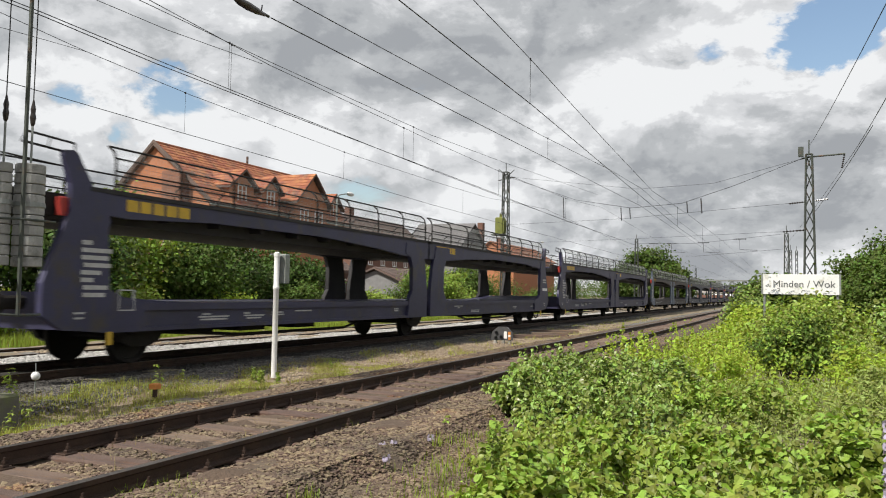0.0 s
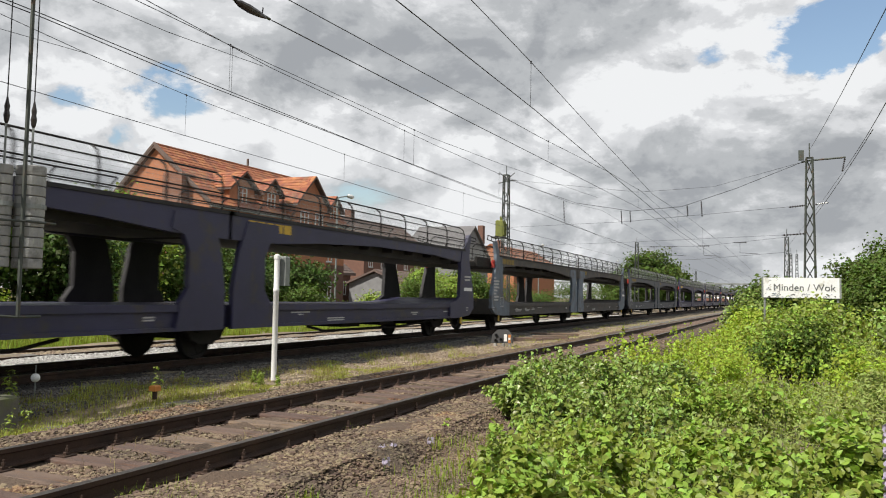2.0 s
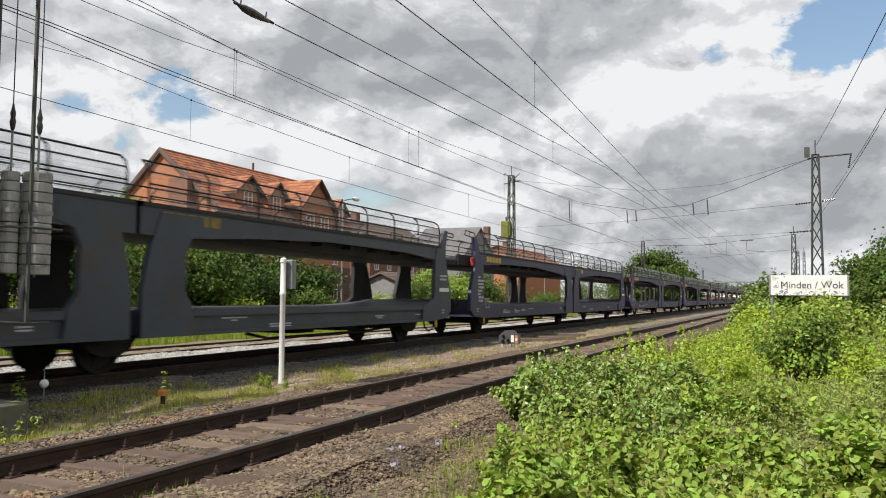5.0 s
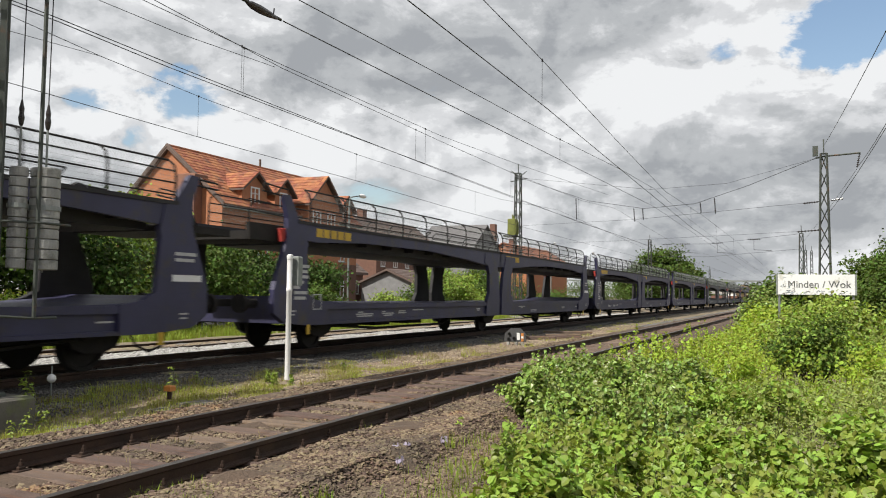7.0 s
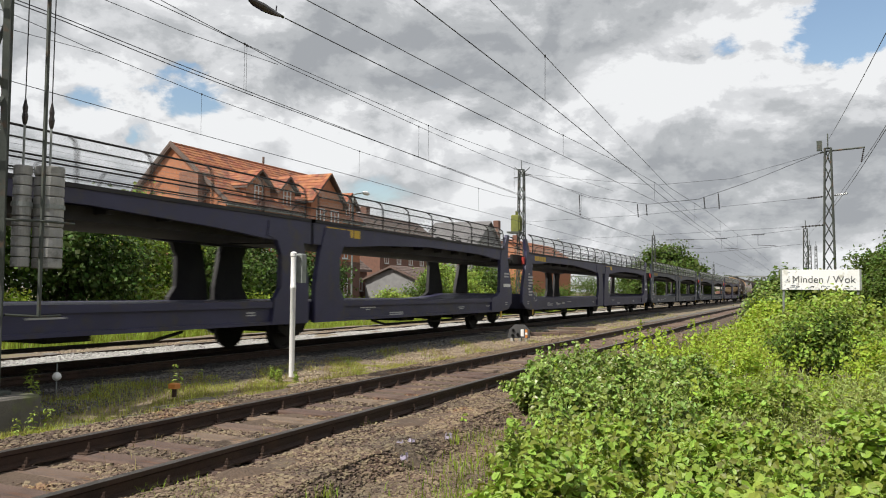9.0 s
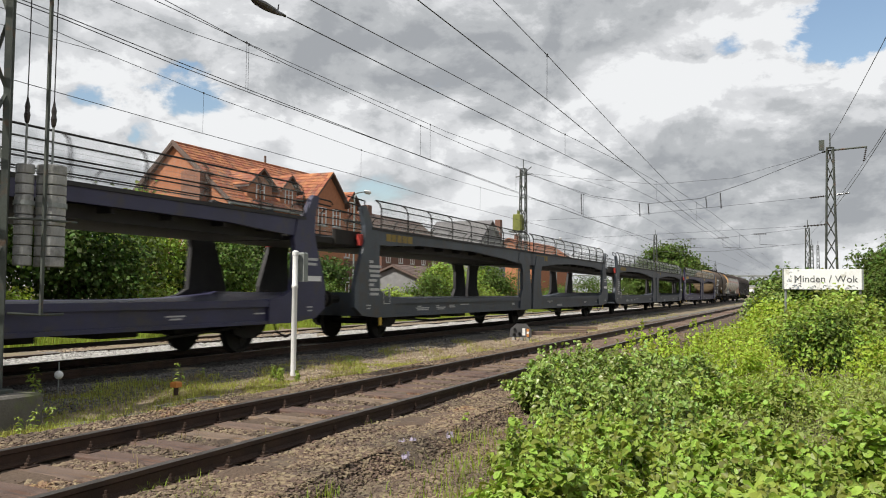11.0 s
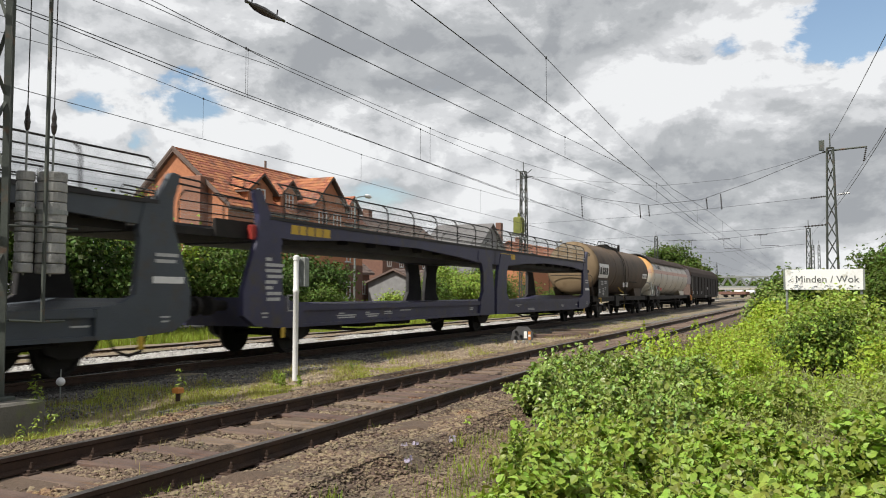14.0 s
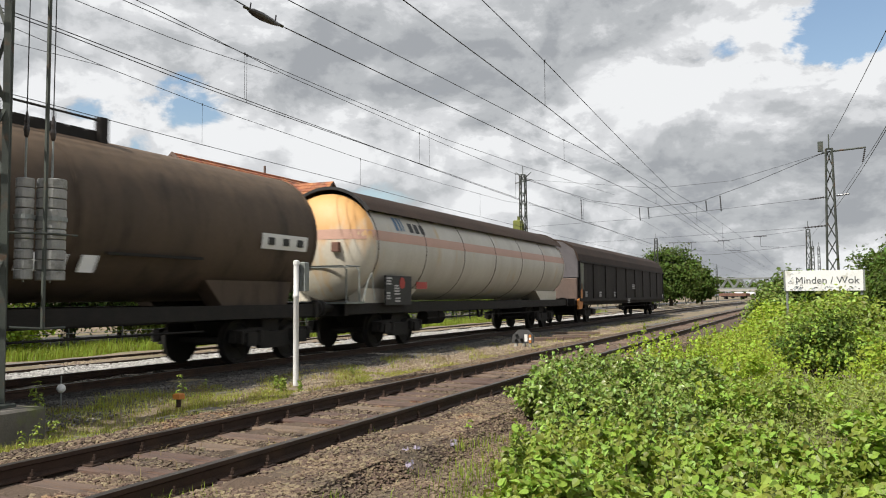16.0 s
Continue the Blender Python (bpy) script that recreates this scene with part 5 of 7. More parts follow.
    part("span_wire", Shape().tube([(0.9, 42.1, 4.6), (-9, 49, 4.75), (-18.7, 56, 5.0)], 0.006, 5), WIRE, t)
    for p in ((-4.2, 45.8, 6.75, 5.9), (-5.0, 46.3, 6.6, 6.0), (-8.6, 48.9, 6.62, 5.95), (-9.2, 49.3, 6.7, 5.9), (-13.6, 52.4, 7.8, 6.4)):
        sh = Shape()
        insulator(sh, (p[0], p[1], p[2]), (p[0] + 0.05, p[1], p[3]), 0.045, 7)
        part("insulator", sh, INSULATOR, t)
    t = thing("head_span", "wires with insulators spanning across far tracks", "overhead line", None, "overhead contact lines")
    part("span_wire", Shape().tube([(0.15, 75, 6.9), (-9, 92, 7.2), (-18.9, 113, 8.6)], 0.012, 4), WIRE, t)
    part("span_wire", Shape().tube([(0.15, 75, 5.6), (-9, 92, 5.8), (-18.9, 113, 6.9)], 0.012, 4), WIRE, t)
    for x, y, z in ((-4, 82.8, 7.0), (-8, 90, 7.15), (-12.5, 99.5, 7.7), (-15.5, 105.8, 8.1)):
        sh = Shape()
        insulator(sh, (x - 0.6, y, z), (x + 0.6, y, z), 0.07, 6)
        sh.tube([(x, y, z), (x, y, z - 1.0), (x + 1.6, y, z - 1.1)], 0.02, 4)
        part("insulator", sh, INSULATOR, t)
    t = thing("overhead_line", "feeder wires slung from mast to mast beside the sign", "overhead line", None, "overhead contact lines")
    for p, q in (((2.5, 41.9, 7.5), (1.95, 18.0, 5.5)), ((1.15, 42, 8.7), (1.70, 12.0, 6.2)), ((2.5, 41.9, 7.45), (0.3, 75, 6.2)), ((1.2, 41.9, 5.3), (2.0, 22, 5.6))):
        p, q = Vector(p), Vector(q)
        part("feeder_wire", Shape().tube([p.lerp(q, i / 12) - Vector((0, 0, 0.10 * 4 * (i / 12) * (1 - i / 12))) for i in range(13)], 0.009, 5), WIRE, t)


wires()


# ---- small things by the tracks ----
def text_mesh(words, size, matl, depth=0.004):
    cu = bpy.data.curves.new("text", "FONT")
    cu.body, cu.size, cu.extrude = words, size, depth
    cu.align_x, cu.align_y = "CENTER", "CENTER"
    ob = bpy.data.objects.new("text", cu)
    me = bpy.data.meshes.new_from_object(ob)
    bpy.data.objects.remove(ob)
    me.materials.append(matl)
    return me


SCRAWL = mat("faded_scrawl_paint", (0.25, 0.30, 0.36), (0.36, 0.38, 0.40), 0.7, 0, 5, 50, 0.0)


SIGN_GREY = mat("worn_grey_lettering", (0.05, 0.052, 0.056), (0.11, 0.112, 0.115), 0.7, 0, 7, 50, 0.0)


def station_sign():
    s = thing("station_sign", "white enamel station name board on two posts, stained", "sign", pose(0.41, 25.0, 1.745))
    sh = Shape()
    sh.block(-1.0, 1.0, -0.02, 0.02, -0.285, 0.285, 0.004)
    part("board", sh, WHITE, s)
    for x in (-1.02, 1.0):
        part("frame", Shape().box(x - 0.015, x + 0.035, -0.03, 0.03, -0.29, 0.29), STEEL, s)
    for x in (-0.95, 0.95):
        part("post", Shape().tube([(x, 0.06, -2.1), (x, 0.06, 0.25)], 0.035, 8), STEEL, s)
    tm = text_mesh("Minden / Wok", 0.275, SIGN_GREY)
    part("lettering", tm, None, s, at=pose(0.08, -0.026, 0.0, 90, 0, 0))
    for i in range(46):
        x, z = (random.uniform(-0.97, -0.55), random.uniform(-0.26, 0.25)) if i % 2 else (random.uniform(-0.9, 0.95), random.uniform(-0.27, -0.17))
        a = random.uniform(0, 3.14)
        l = random.uniform(0.02, 0.07)
        pts = [(x + l * math.cos(a + k * 0.6) * (k - 1), -0.022, z + l * 0.7 * math.sin(a + k * 0.9) * (k - 1)) for k in range(3)]
        part("scribble", Shape().tube(pts, 0.008, 4), SCRAWL if i % 3 else BLACK, s)
    return s


station_sign()

_p = thing("marker_post", "slim white post with a grey box behind its top", "post", pose(-8.57, 12.38, -0.26))
part("pole", Shape().lathe([(0.0, 0.05), (1.6, 0.05), (1.61, 0.058), (1.66, 0.058), (1.67, 0.05), (2.2, 0.05), (2.205, 0.06), (2.27, 0.06), (2.29, 0.03), (2.295, 0.0)], "z", n=14), WHITE, _p, smooth=True)
part("box", Shape().block(-0.12, 0.12, 0.10, 0.24, 1.72, 2.26, 0.02), STEEL, _p, "grey box")
part("bracket", Shape().tube([(0, 0.03, 1.9), (0, 0.12, 1.9)], 0.02, 5), STEEL, _p)

_d = thing("dwarf_signal", "low dark shunting signal with white and red lenses", "railway signal", pose(-8.35, 24.6, -0.26, 0, 0, 12) @ Matrix.Scale(0.86, 4))
_out = [(-0.40, 0.13), (0.40, 0.13), (0.40, 0.40), (0.20, 0.62), (-0.16, 0.62), (-0.36, 0.44)]
SIGNAL_GREY = mat("dull_signal_grey", (0.050, 0.050, 0.053), (0.075, 0.075, 0.076), 0.7, 0, 4, 50, 0.2)
part("housing", Shape().prism(_out, -0.14, 0.14, "y"), SIGNAL_GREY, _d)
for _x, _z in ((-0.2, 0.42), (-0.22, 0.23), (-0.02, 0.26)):
    part("lens_hood", Shape().lathe([(-0.19, 0.055), (-0.14, 0.055), (-0.14, 0.0)], "y", (_x, 0, _z), 12), BLACK, _d)
part("white_panel", Shape().box(0.08, 0.19, -0.152, -0.14, 0.20, 0.46), WHITE, _d)
part("red_panel", Shape().box(0.24, 0.33, -0.152, -0.14, 0.15, 0.45), ORANGE, _d)
part("white_mark", Shape().box(0.245, 0.325, -0.156, -0.152, 0.26, 0.34), WHITE, _d)
for _x in (-0.25, 0.05, 0.28):
    part("foot", Shape().block(_x - 0.05, _x + 0.05, -0.14, 0.14, 0.0, 0.13, 0.02), CONCRETE, _d)

_v = thing("marker_stub", "low rusty post with an orange cap", "post", pose(-8.5, 9.3, -0.26))
part("stem", Shape().tube([(0, 0, 0), (0, 0, 0.16)], 0.035, 8), RAIL_RUST, _v)
part("cap", Shape().block(-0.06, 0.06, -0.06, 0.06, 0.12, 0.2, 0.015), ORANGE, _v, "orange cap")
_v = thing("ball_marker", "pale ball on a thin stalk", "marker", pose(-9.75, 8.30, -0.055))
part("stalk", Shape().tube([(0, 0, -0.25), (0, 0, 0.30)], 0.010, 5), STEEL, _v)
part("ball", Shape().lathe([(0.12 + 0.062 * math.sin(a), 0.062 * math.cos(a)) for a in [-math.pi / 2 + math.pi * i / 10 for i in range(11)]], "z", n=16), WHITE, _v, smooth=True)

for _i, (_x, _y, _l, _a) in enumerate(((-9.0, 28.3, 1.8, 70), (-8.4, 30.5, 1.4, 95), (-8.9, 33.0, 2.0, 80), (-7.9, 29.2, 1.1, 60))):
    _b = Shape().block(-_l / 2, _l / 2, -0.12, 0.12, 0, 0.13, 0.02)
    tagged(part("wooden_beam", _b, WOOD, None, at=pose(_x, _y, -0.27, 0, 0, _a - 60)), "old reddish wooden beam lying on the gravel", "beam", "loose beams")
_c = thing("cable_trough", "flat weathered grey cable trough sunk in the grass", "cable trough")
for _i in range(5):
    part("cover_slab", Shape().block(-0.2, 0.2, -0.24, 0.24, -0.05, 0.05, 0.01), OLD_SLAB, _c, at=pose(-8.45 + 0.1 * _i, 7.6 + 0.45 * _i, float(land(-8.45, 7.6 + 0.45 * _i)) + 0.0, random.uniform(-1, 1), random.uniform(-2, 2), random.uniform(-2, 2)))


# ---- houses beyond the tracks ----
def tiles(p0, p1, q0, q1, w=0.34, h=0.36, thick=0.035):
    """Roof tiles laid in courses between the eave p0-p1 and the ridge q0-q1, each a small slab lapping the one below."""
    p0, p1, q0, q1 = map(Vector, (p0, p1, q0, q1))
    sh = Shape()
    up = ((q0 + q1) - (p0 + p1)) / 2
    nrm = (p1 - p0).cross(up).normalized()
    if nrm.z < 0:
        nrm = -nrm
    rows = max(1, round(up.length / h))
    for r in range(rows):
        a0, a1 = p0.lerp(q0, r / rows), p1.lerp(q1, r / rows)
        b0, b1 = p0.lerp(q0, min(1, (r + 1.12) / rows)), p1.lerp(q1, min(1, (r + 1.12) / rows))
        n = max(1, round((a1 - a0).length / w))
        for c in range(n):
            s, e = (c + 0.03) / n, (c + 0.97) / n
            lo = [a0.lerp(a1, s), a0.lerp(a1, e), b0.lerp(b1, e), b0.lerp(b1, s)]
            lift = [thick * 1.9, thick * 1.9, thick, thick]
            top = [v + nrm * k for v, k in zip(lo, lift)]
            sh.add(lo + top, [(4, 5, 6, 7), (0, 1, 5, 4), (1, 2, 6, 5), (3, 0, 4, 7)])
    return sh


def window(parent, at, w, h, cross=True):
    """A white casement window; its face looks along -y of its own space."""
    wn = part("window", Shape().box(-w / 2, w / 2, 0.05, 0.07, 0, h), GLASS, parent, at=at)
    fr = Shape()
    b = 0.09
    fr.box(-w / 2, w / 2, -0.04, 0.05, 0, b).box(-w / 2, w / 2, -0.04, 0.05, h - b, h)
    fr.box(-w / 2, -w / 2 + b, -0.04, 0.05, b, h - b).box(w / 2 - b, w / 2, -0.04, 0.05, b, h - b)
    if cross:
        fr.box(-0.035, 0.035, -0.03, 0.05, b, h - b).box(-w / 2 + b, w / 2 - b, -0.03, 0.05, h * 0.66, h * 0.66 + 0.05)
    part("frame", fr, WHITE, wn)
    part("sill", Shape().box(-w / 2 - 0.08, w / 2 + 0.08, -0.14, 0.05, -0.07, 0.0), CONCRETE, wn)
    return wn


def faces_x(x, y, z):
    return pose(x, y, z, 0, 0, 90)


CHIMNEY = mat("brown_chimney_brick", (0.25, 0.12, 0.08), (0.19, 0.095, 0.065), 0.9, 0, 3, 30, 0.5)


def big_house():
    hs = thing("house", "orange brick house with a steep orange tiled roof and gabled dormers", "house", None, "houses beyond the tracks")
    y0, y1 = 40.6, 58.2
    front, back, ridge, zr, ze, zb = -33.2, -43.2, -38.0, 10.85, 6.95, 6.05
    wall = Shape().prism([(front - 0.35, -0.6), (front - 0.35, ze), (ridge, zr - 0.2), (back + 0.35, zb), (back + 0.35, -0.6)], y0 + 0.3, y1 - 0.3, "y")
    part("wall", wall, BRICK, hs)
    # darker brick over the ground floor, for the shade that lies on it
    part("lower_wall", Shape().prism([(front - 0.352 + 0.02, -0.6), (back + 0.352, -0.6), (back + 0.352, 3.6), (front - 0.352 + 0.02, 3.6)], y0 + 0.28, y1 - 0.28, "y"), BRICK_DARK, hs, "ground floor in darker brown brick, its shade put into the colour")
    # the sloping slabs and their tiles
    roof = Shape()
    roof.prism([(front, ze - 0.25), (front, ze - 0.1), (ridge, zr), (back, zb - 0.1), (back, zb - 0.28), (ridge, zr - 0.2)], y0, y1, "y")
    part("roof", roof, TILE_DARK, hs)
    tagged(part("roof_tiles", tiles((front, y0, ze - 0.09), (front, y1, ze - 0.09), (ridge, y0, zr + 0.01), (ridge, y1, zr + 0.01)), TILE, hs), kind="stuff")
    part("ridge_tiles", Shape().tube([(ridge, y0, zr + 0.03), (ridge, y1, zr + 0.03)], 0.11, 8), TILE, hs)
    vb = Shape()
    for (a, b), (c, d) in (((front, ze - 0.2), (ridge, zr - 0.05)), ((ridge, zr - 0.05), (back, zb - 0.2))):
        vb.add([(a, y0 - 0.03, b), (c, y0 - 0.03, d), (c, y0 - 0.03, d + 0.22), (a, y0 - 0.03, b + 0.22), (a, y0 + 0.1, b), (c, y0 + 0.1, d), (c, y0 + 0.1, d + 0.22), (a, y0 + 0.1, b + 0.22)],
               [(0, 1, 2, 3), (7, 6, 5, 4), (3, 2, 6, 7), (0, 4, 5, 1)])
    part("verge_board", vb, TILE_DARK, hs)
    part("flue", Shape().tube([(ridge - 0.3, 51.0, 10.6), (ridge - 0.3, 51.0, 11.6)], 0.09, 8), TILE_DARK, hs)
    part("chimney", Shape().block(-36.75, -35.2, 40.15, 41.4, 5.5, 8.85, 0.05), CHIMNEY, hs, "broad brown brick chimney block")
    for y in (46.4, 47.7, 50.2, 54.6):
        part("snow_catch", Shape().box(-36.9, -36.82, y, y + 0.3, 9.72, 9.9), YELLOW, hs)
    # dormers and the cross gable: centre, half width, foot, eave, apex, face
    for k, (yc, hw, zf, zv, za, xf) in enumerate(((44.45, 1.35, 6.9, 8.25, 9.3, -33.75), (47.75, 1.0, 6.9, 8.35, 9.25, -33.75), (51.6, 2.2, 3.0, 7.9, 9.95, -32.75), (54.2, 0.8, 6.9, 8.0, 8.85, -33.6), (56.4, 1.05, 6.9, 8.05, 9.05, -33.75))):
        xb = ridge - 0.2
        d = part("dormer", Shape().prism([(yc - hw, zf), (yc - hw, zv), (yc, za - 0.12), (yc + hw, zv), (yc + hw, zf)], xb, xf, "x"), BRICK, hs, "brick gabled dormer")
        o, sl = 0.28, (za - zv) / hw
        slab = Shape()
        slab.prism([(yc - hw - o, zv - o * sl), (yc, za), (yc + hw + o, zv - o * sl), (yc + hw + o, zv - o * sl + 0.12), (yc, za + 0.13), (yc - hw - o, zv - o * sl + 0.12)], xb, xf + 0.35, "x")
        part("roof", slab, TILE_DARK, d)
        for s in (-1, 1):
            tl = tiles((xb, yc + s * (hw + o), zv - o * sl + 0.125), (xf + 0.35, yc + s * (hw + o), zv - o * sl + 0.125), (xb, yc, za + 0.13), (xf + 0.35, yc, za + 0.13))
            tagged(part("roof_tiles", tl, TILE, d), kind="stuff")
        if k == 2:
            for yy in (yc - 1.0, yc + 1.0):
                window(hs, faces_x(xf + 0.02, yy, 6.0), 1.1, 1.35)
        else:
            window(hs, faces_x(xf + 0.02, yc, 7.05), 0.95 if k != 3 else 0.7, 1.35)
    for y in (42.5, 45.2, 48.0, 55.4):
        for z in (0.9, 3.8):
            window(hs, faces_x(front - 0.33, y, z), 1.1, 1.4)
    for x, z in ((-39.6, 4.2), (-36.6, 4.2)):
        window(hs, pose(x, y0 + 0.28, z), 1.1, 1.4)
    gb = Shape().tube([(front + 0.03, y0, ze - 0.25), (front + 0.03, y1, ze - 0.25)], 0.08, 8)
    part("gutter", gb, STEEL, hs)


big_house()


GREY_WALL = mat("grey_slate_wall", (0.24, 0.24, 0.245), (0.18, 0.18, 0.185), 0.9, 0, 1.5, 30, 0.3)


def plain_house(x, y, w, l, eave, ridge, along, wall_m, roof_m, label, chimneys=()):
    """A pitched-roof house, its ridge along y, or across."""
    hs = thing("house", label, "house", None, "houses beyond the tracks")
    if along:
        out = [(x - w / 2, -0.6), (x - w / 2, eave), (x, ridge - 0.15), (x + w / 2, eave), (x + w / 2, -0.6)]
        part("wall", Shape().prism(out, y, y + l, "y"), wall_m, hs)
        part("roof", Shape().prism([(x - w / 2 - 0.4, eave - 0.2), (x, ridge), (x + w / 2 + 0.4, eave - 0.2), (x + w / 2 + 0.4, eave), (x, ridge + 0.2), (x - w / 2 - 0.4, eave)], y - 0.4, y + l + 0.4, "y"), roof_m, hs)
        tagged(part("roof_tiles", tiles((x + w / 2 + 0.4, y - 0.4, eave + 0.005), (x + w / 2 + 0.4, y + l + 0.4, eave + 0.005), (x, y - 0.4, ridge + 0.205), (x, y + l + 0.4, ridge + 0.205), 0.5, 0.45), roof_m, hs), kind="stuff")
        n = max(2, int(l / 3))
        for i in range(n):
            window(hs, faces_x(x + w / 2 + 0.02, y + (i + 0.5) * l / n, eave - 2.2), 1.1, 1.4)
    else:
        out = [(y, -0.6), (y, eave), (y + l / 2, ridge - 0.15), (y + l, eave), (y + l, -0.6)]
        part("wall", Shape().prism(out, x - w / 2, x + w / 2, "x"), wall_m, hs)
        part("roof", Shape().prism([(y - 0.4, eave - 0.2), (y + l / 2, ridge), (y + l + 0.4, eave - 0.2), (y + l + 0.4, eave), (y + l / 2, ridge + 0.2), (y - 0.4, eave)], x - w / 2 - 0.4, x + w / 2 + 0.4, "x"), roof_m, hs)
        for i in (0.3, 0.7):
            window(hs, faces_x(x + w / 2 + 0.02, y + i * l, eave - 2.2), 1.1, 1.4)
    for cx, cy, cz in chimneys:
        part("chimney", Shape().block(cx - 0.45, cx + 0.45, cy - 0.5, cy + 0.5, cz - 3, cz, 0.03), BRICK_DARK, hs)


plain_house(-52, 86, 10, 20, 6.8, 11.0, True, BRICK_DARK, TILE_DARK, "brown brick house with a dull brown tiled roof", ((-52, 91, 12.2),))
plain_house(-50, 112, 9, 14, 7.5, 12.2, False, GREY_WALL, TILE_GREY, "grey gabled house with a tall chimney", ((-46, 124, 12.9),))
plain_house(-46, 62, 8, 12, 3.4, 6.4, True, BRICK_DARK, TILE_DARK, "low brown brick outbuilding with a tiled roof")
plain_house(-50, 140, 9, 28, 8.0, 10.8, True, BRICK, TILE, "red brick house with an orange tiled roof", ((-50, 145, 12.0),))
plain_house(-38, 72, 6, 9, 2.4, 3.6, True, GREY_WALL, TILE_DARK, "low grey building beyond the tracks")


def street_lamp(x, y, h, reach):
    l = thing("street_lamp", "slim grey street lamp with a curved arm", "street lamp", pose(x, y, -0.5), "street lamps")
    part("pole", Shape().tube([(0, 0, 0), (0, 0, h - 0.4), (0, 0.15, h - 0.1), (0, 0.5, h), (0, reach, h + 0.15)], 0.07, 8, taper=0.035), STEEL, l)
    hd = Shape()
    hd.lathe([(reach, 0.05), (reach + 0.15, 0.13), (reach + 0.6, 0.14), (reach + 0.85, 0.05), (reach + 0.87, 0.0)], "y", (0, 0, h + 0.17), 10)
    part("lamp_head", hd, WHITE, l, smooth=True)


street_lamp(-27.0, 45.6, 8.2, 1.3)
street_lamp(-28.0, 96.0, 8.2, 1.3)
street_lamp(-26.0, 108.0, 7.6, 1.3)
street_lamp(-27.0, 140.0, 8.2, 1.3)

# a street and a low fence behind the second track
_r = Shape().box(-31.5, -25.4, -60, 400, -0.55, -0.40)
tagged(part("road", _r, ASPHALT), "grey asphalt street beyond the tracks", "road", kind="structure")
_f = thing("wire_fence", "long wire fence on thin posts along the street", "fence")
_pm = Shape().tube([(0, 0, -0.3), (0, 0, 1.25)], 0.03, 6).mesh("post", MAST_STEEL)
for _i in range(34):
    part("post", _pm, None, _f, at=pose(-23.2, 8 + 2.4 * _i, -0.45))
for _z in (0.15, 0.5, 0.85):
    part("fence_wire", Shape().tube([(-23.2, 8, _z), (-23.2, 8 + 2.4 * 33, _z)], 0.012, 4), STEEL, _f)


def bridge():
    b = thing("truss_bridge", "grey steel truss bridge across the tracks far off", "bridge")
    y, x0, x1, z0, z1 = 480.0, -150.0, 60.0, 4.2, 11.2
    for yy in (y, y + 9):
        ch = Shape()
        ch.box(x0, x1, yy - 0.35, yy + 0.35, z1 - 0.7, z1).box(x0, x1, yy - 0.35, yy + 0.35, z0 + 0.6, z0 + 1.5)
        part("chord", ch, STEEL, b)
        n = 30
        dx = (x1 - x0) / n
        one = Shape().tube([(0, 0, z0 + 1.2), (dx / 2, 0, z1 - 0.3), (dx, 0, z0 + 1.2)], 0.45, 4).mesh("diagonal", STEEL)
        for i in range(n):
            part("diagonal", one, None, b, at=pose(x0 + i * dx, yy, 0))
    part("deck", Shape().box(x0 - 80, x1 + 80, y - 1, y + 10, z0 - 0.6, z0 + 0.6), CONCRETE, b)
    for x in (x0, -95.0, 10.0, x1):
        part("pier", Shape().block(x - 2, x + 2, y - 1, y + 10, -1, z0 - 0.6, 0.1), CONCRETE, b)


bridge()
for _x, _y, _m, _l in ((-26, 330, RED, "parked red flat wagon in the distant yard"), (-31.5, 430, WHITE, "parked white tank wagon in the distant yard"), (-26.0, 430, WHITE, "parked white tank wagon in the distant yard")):
    _w = thing("parked_wagon", _l, "railway wagon", pose(_x, _y, -0.1, 0, 0, 60), "wagons in the yard")
    part("frame", Shape().box(-1.2, 1.2, -5, 5, 0.9, 1.2), DARK_STEEL, _w)
    if _m is RED:
        part("body", Shape().block(-1.3, 1.3, -6, 6, 1.2, 2.3, 0.05), BRICK_DARK, _w)
    else:
        part("tank", Shape().lathe([(-2.4, 0.0), (-2.2, 1.0), (2.2, 1.0), (2.4, 0.0)], "y", (0, 0, 2.2), 16), _m, _w, smooth=True)
    for _u in (-3.6, 3.6):
        part("wheelset", Shape().disc((0, _u, 0.46), (1, 0, 0), 0.46, 0.8, 14), DARK_STEEL, _w)


# ---- plants ----
def unit_rows(v):
    return v / np.maximum(np.linalg.norm(v, axis=1, keepdims=True), 1e-9)


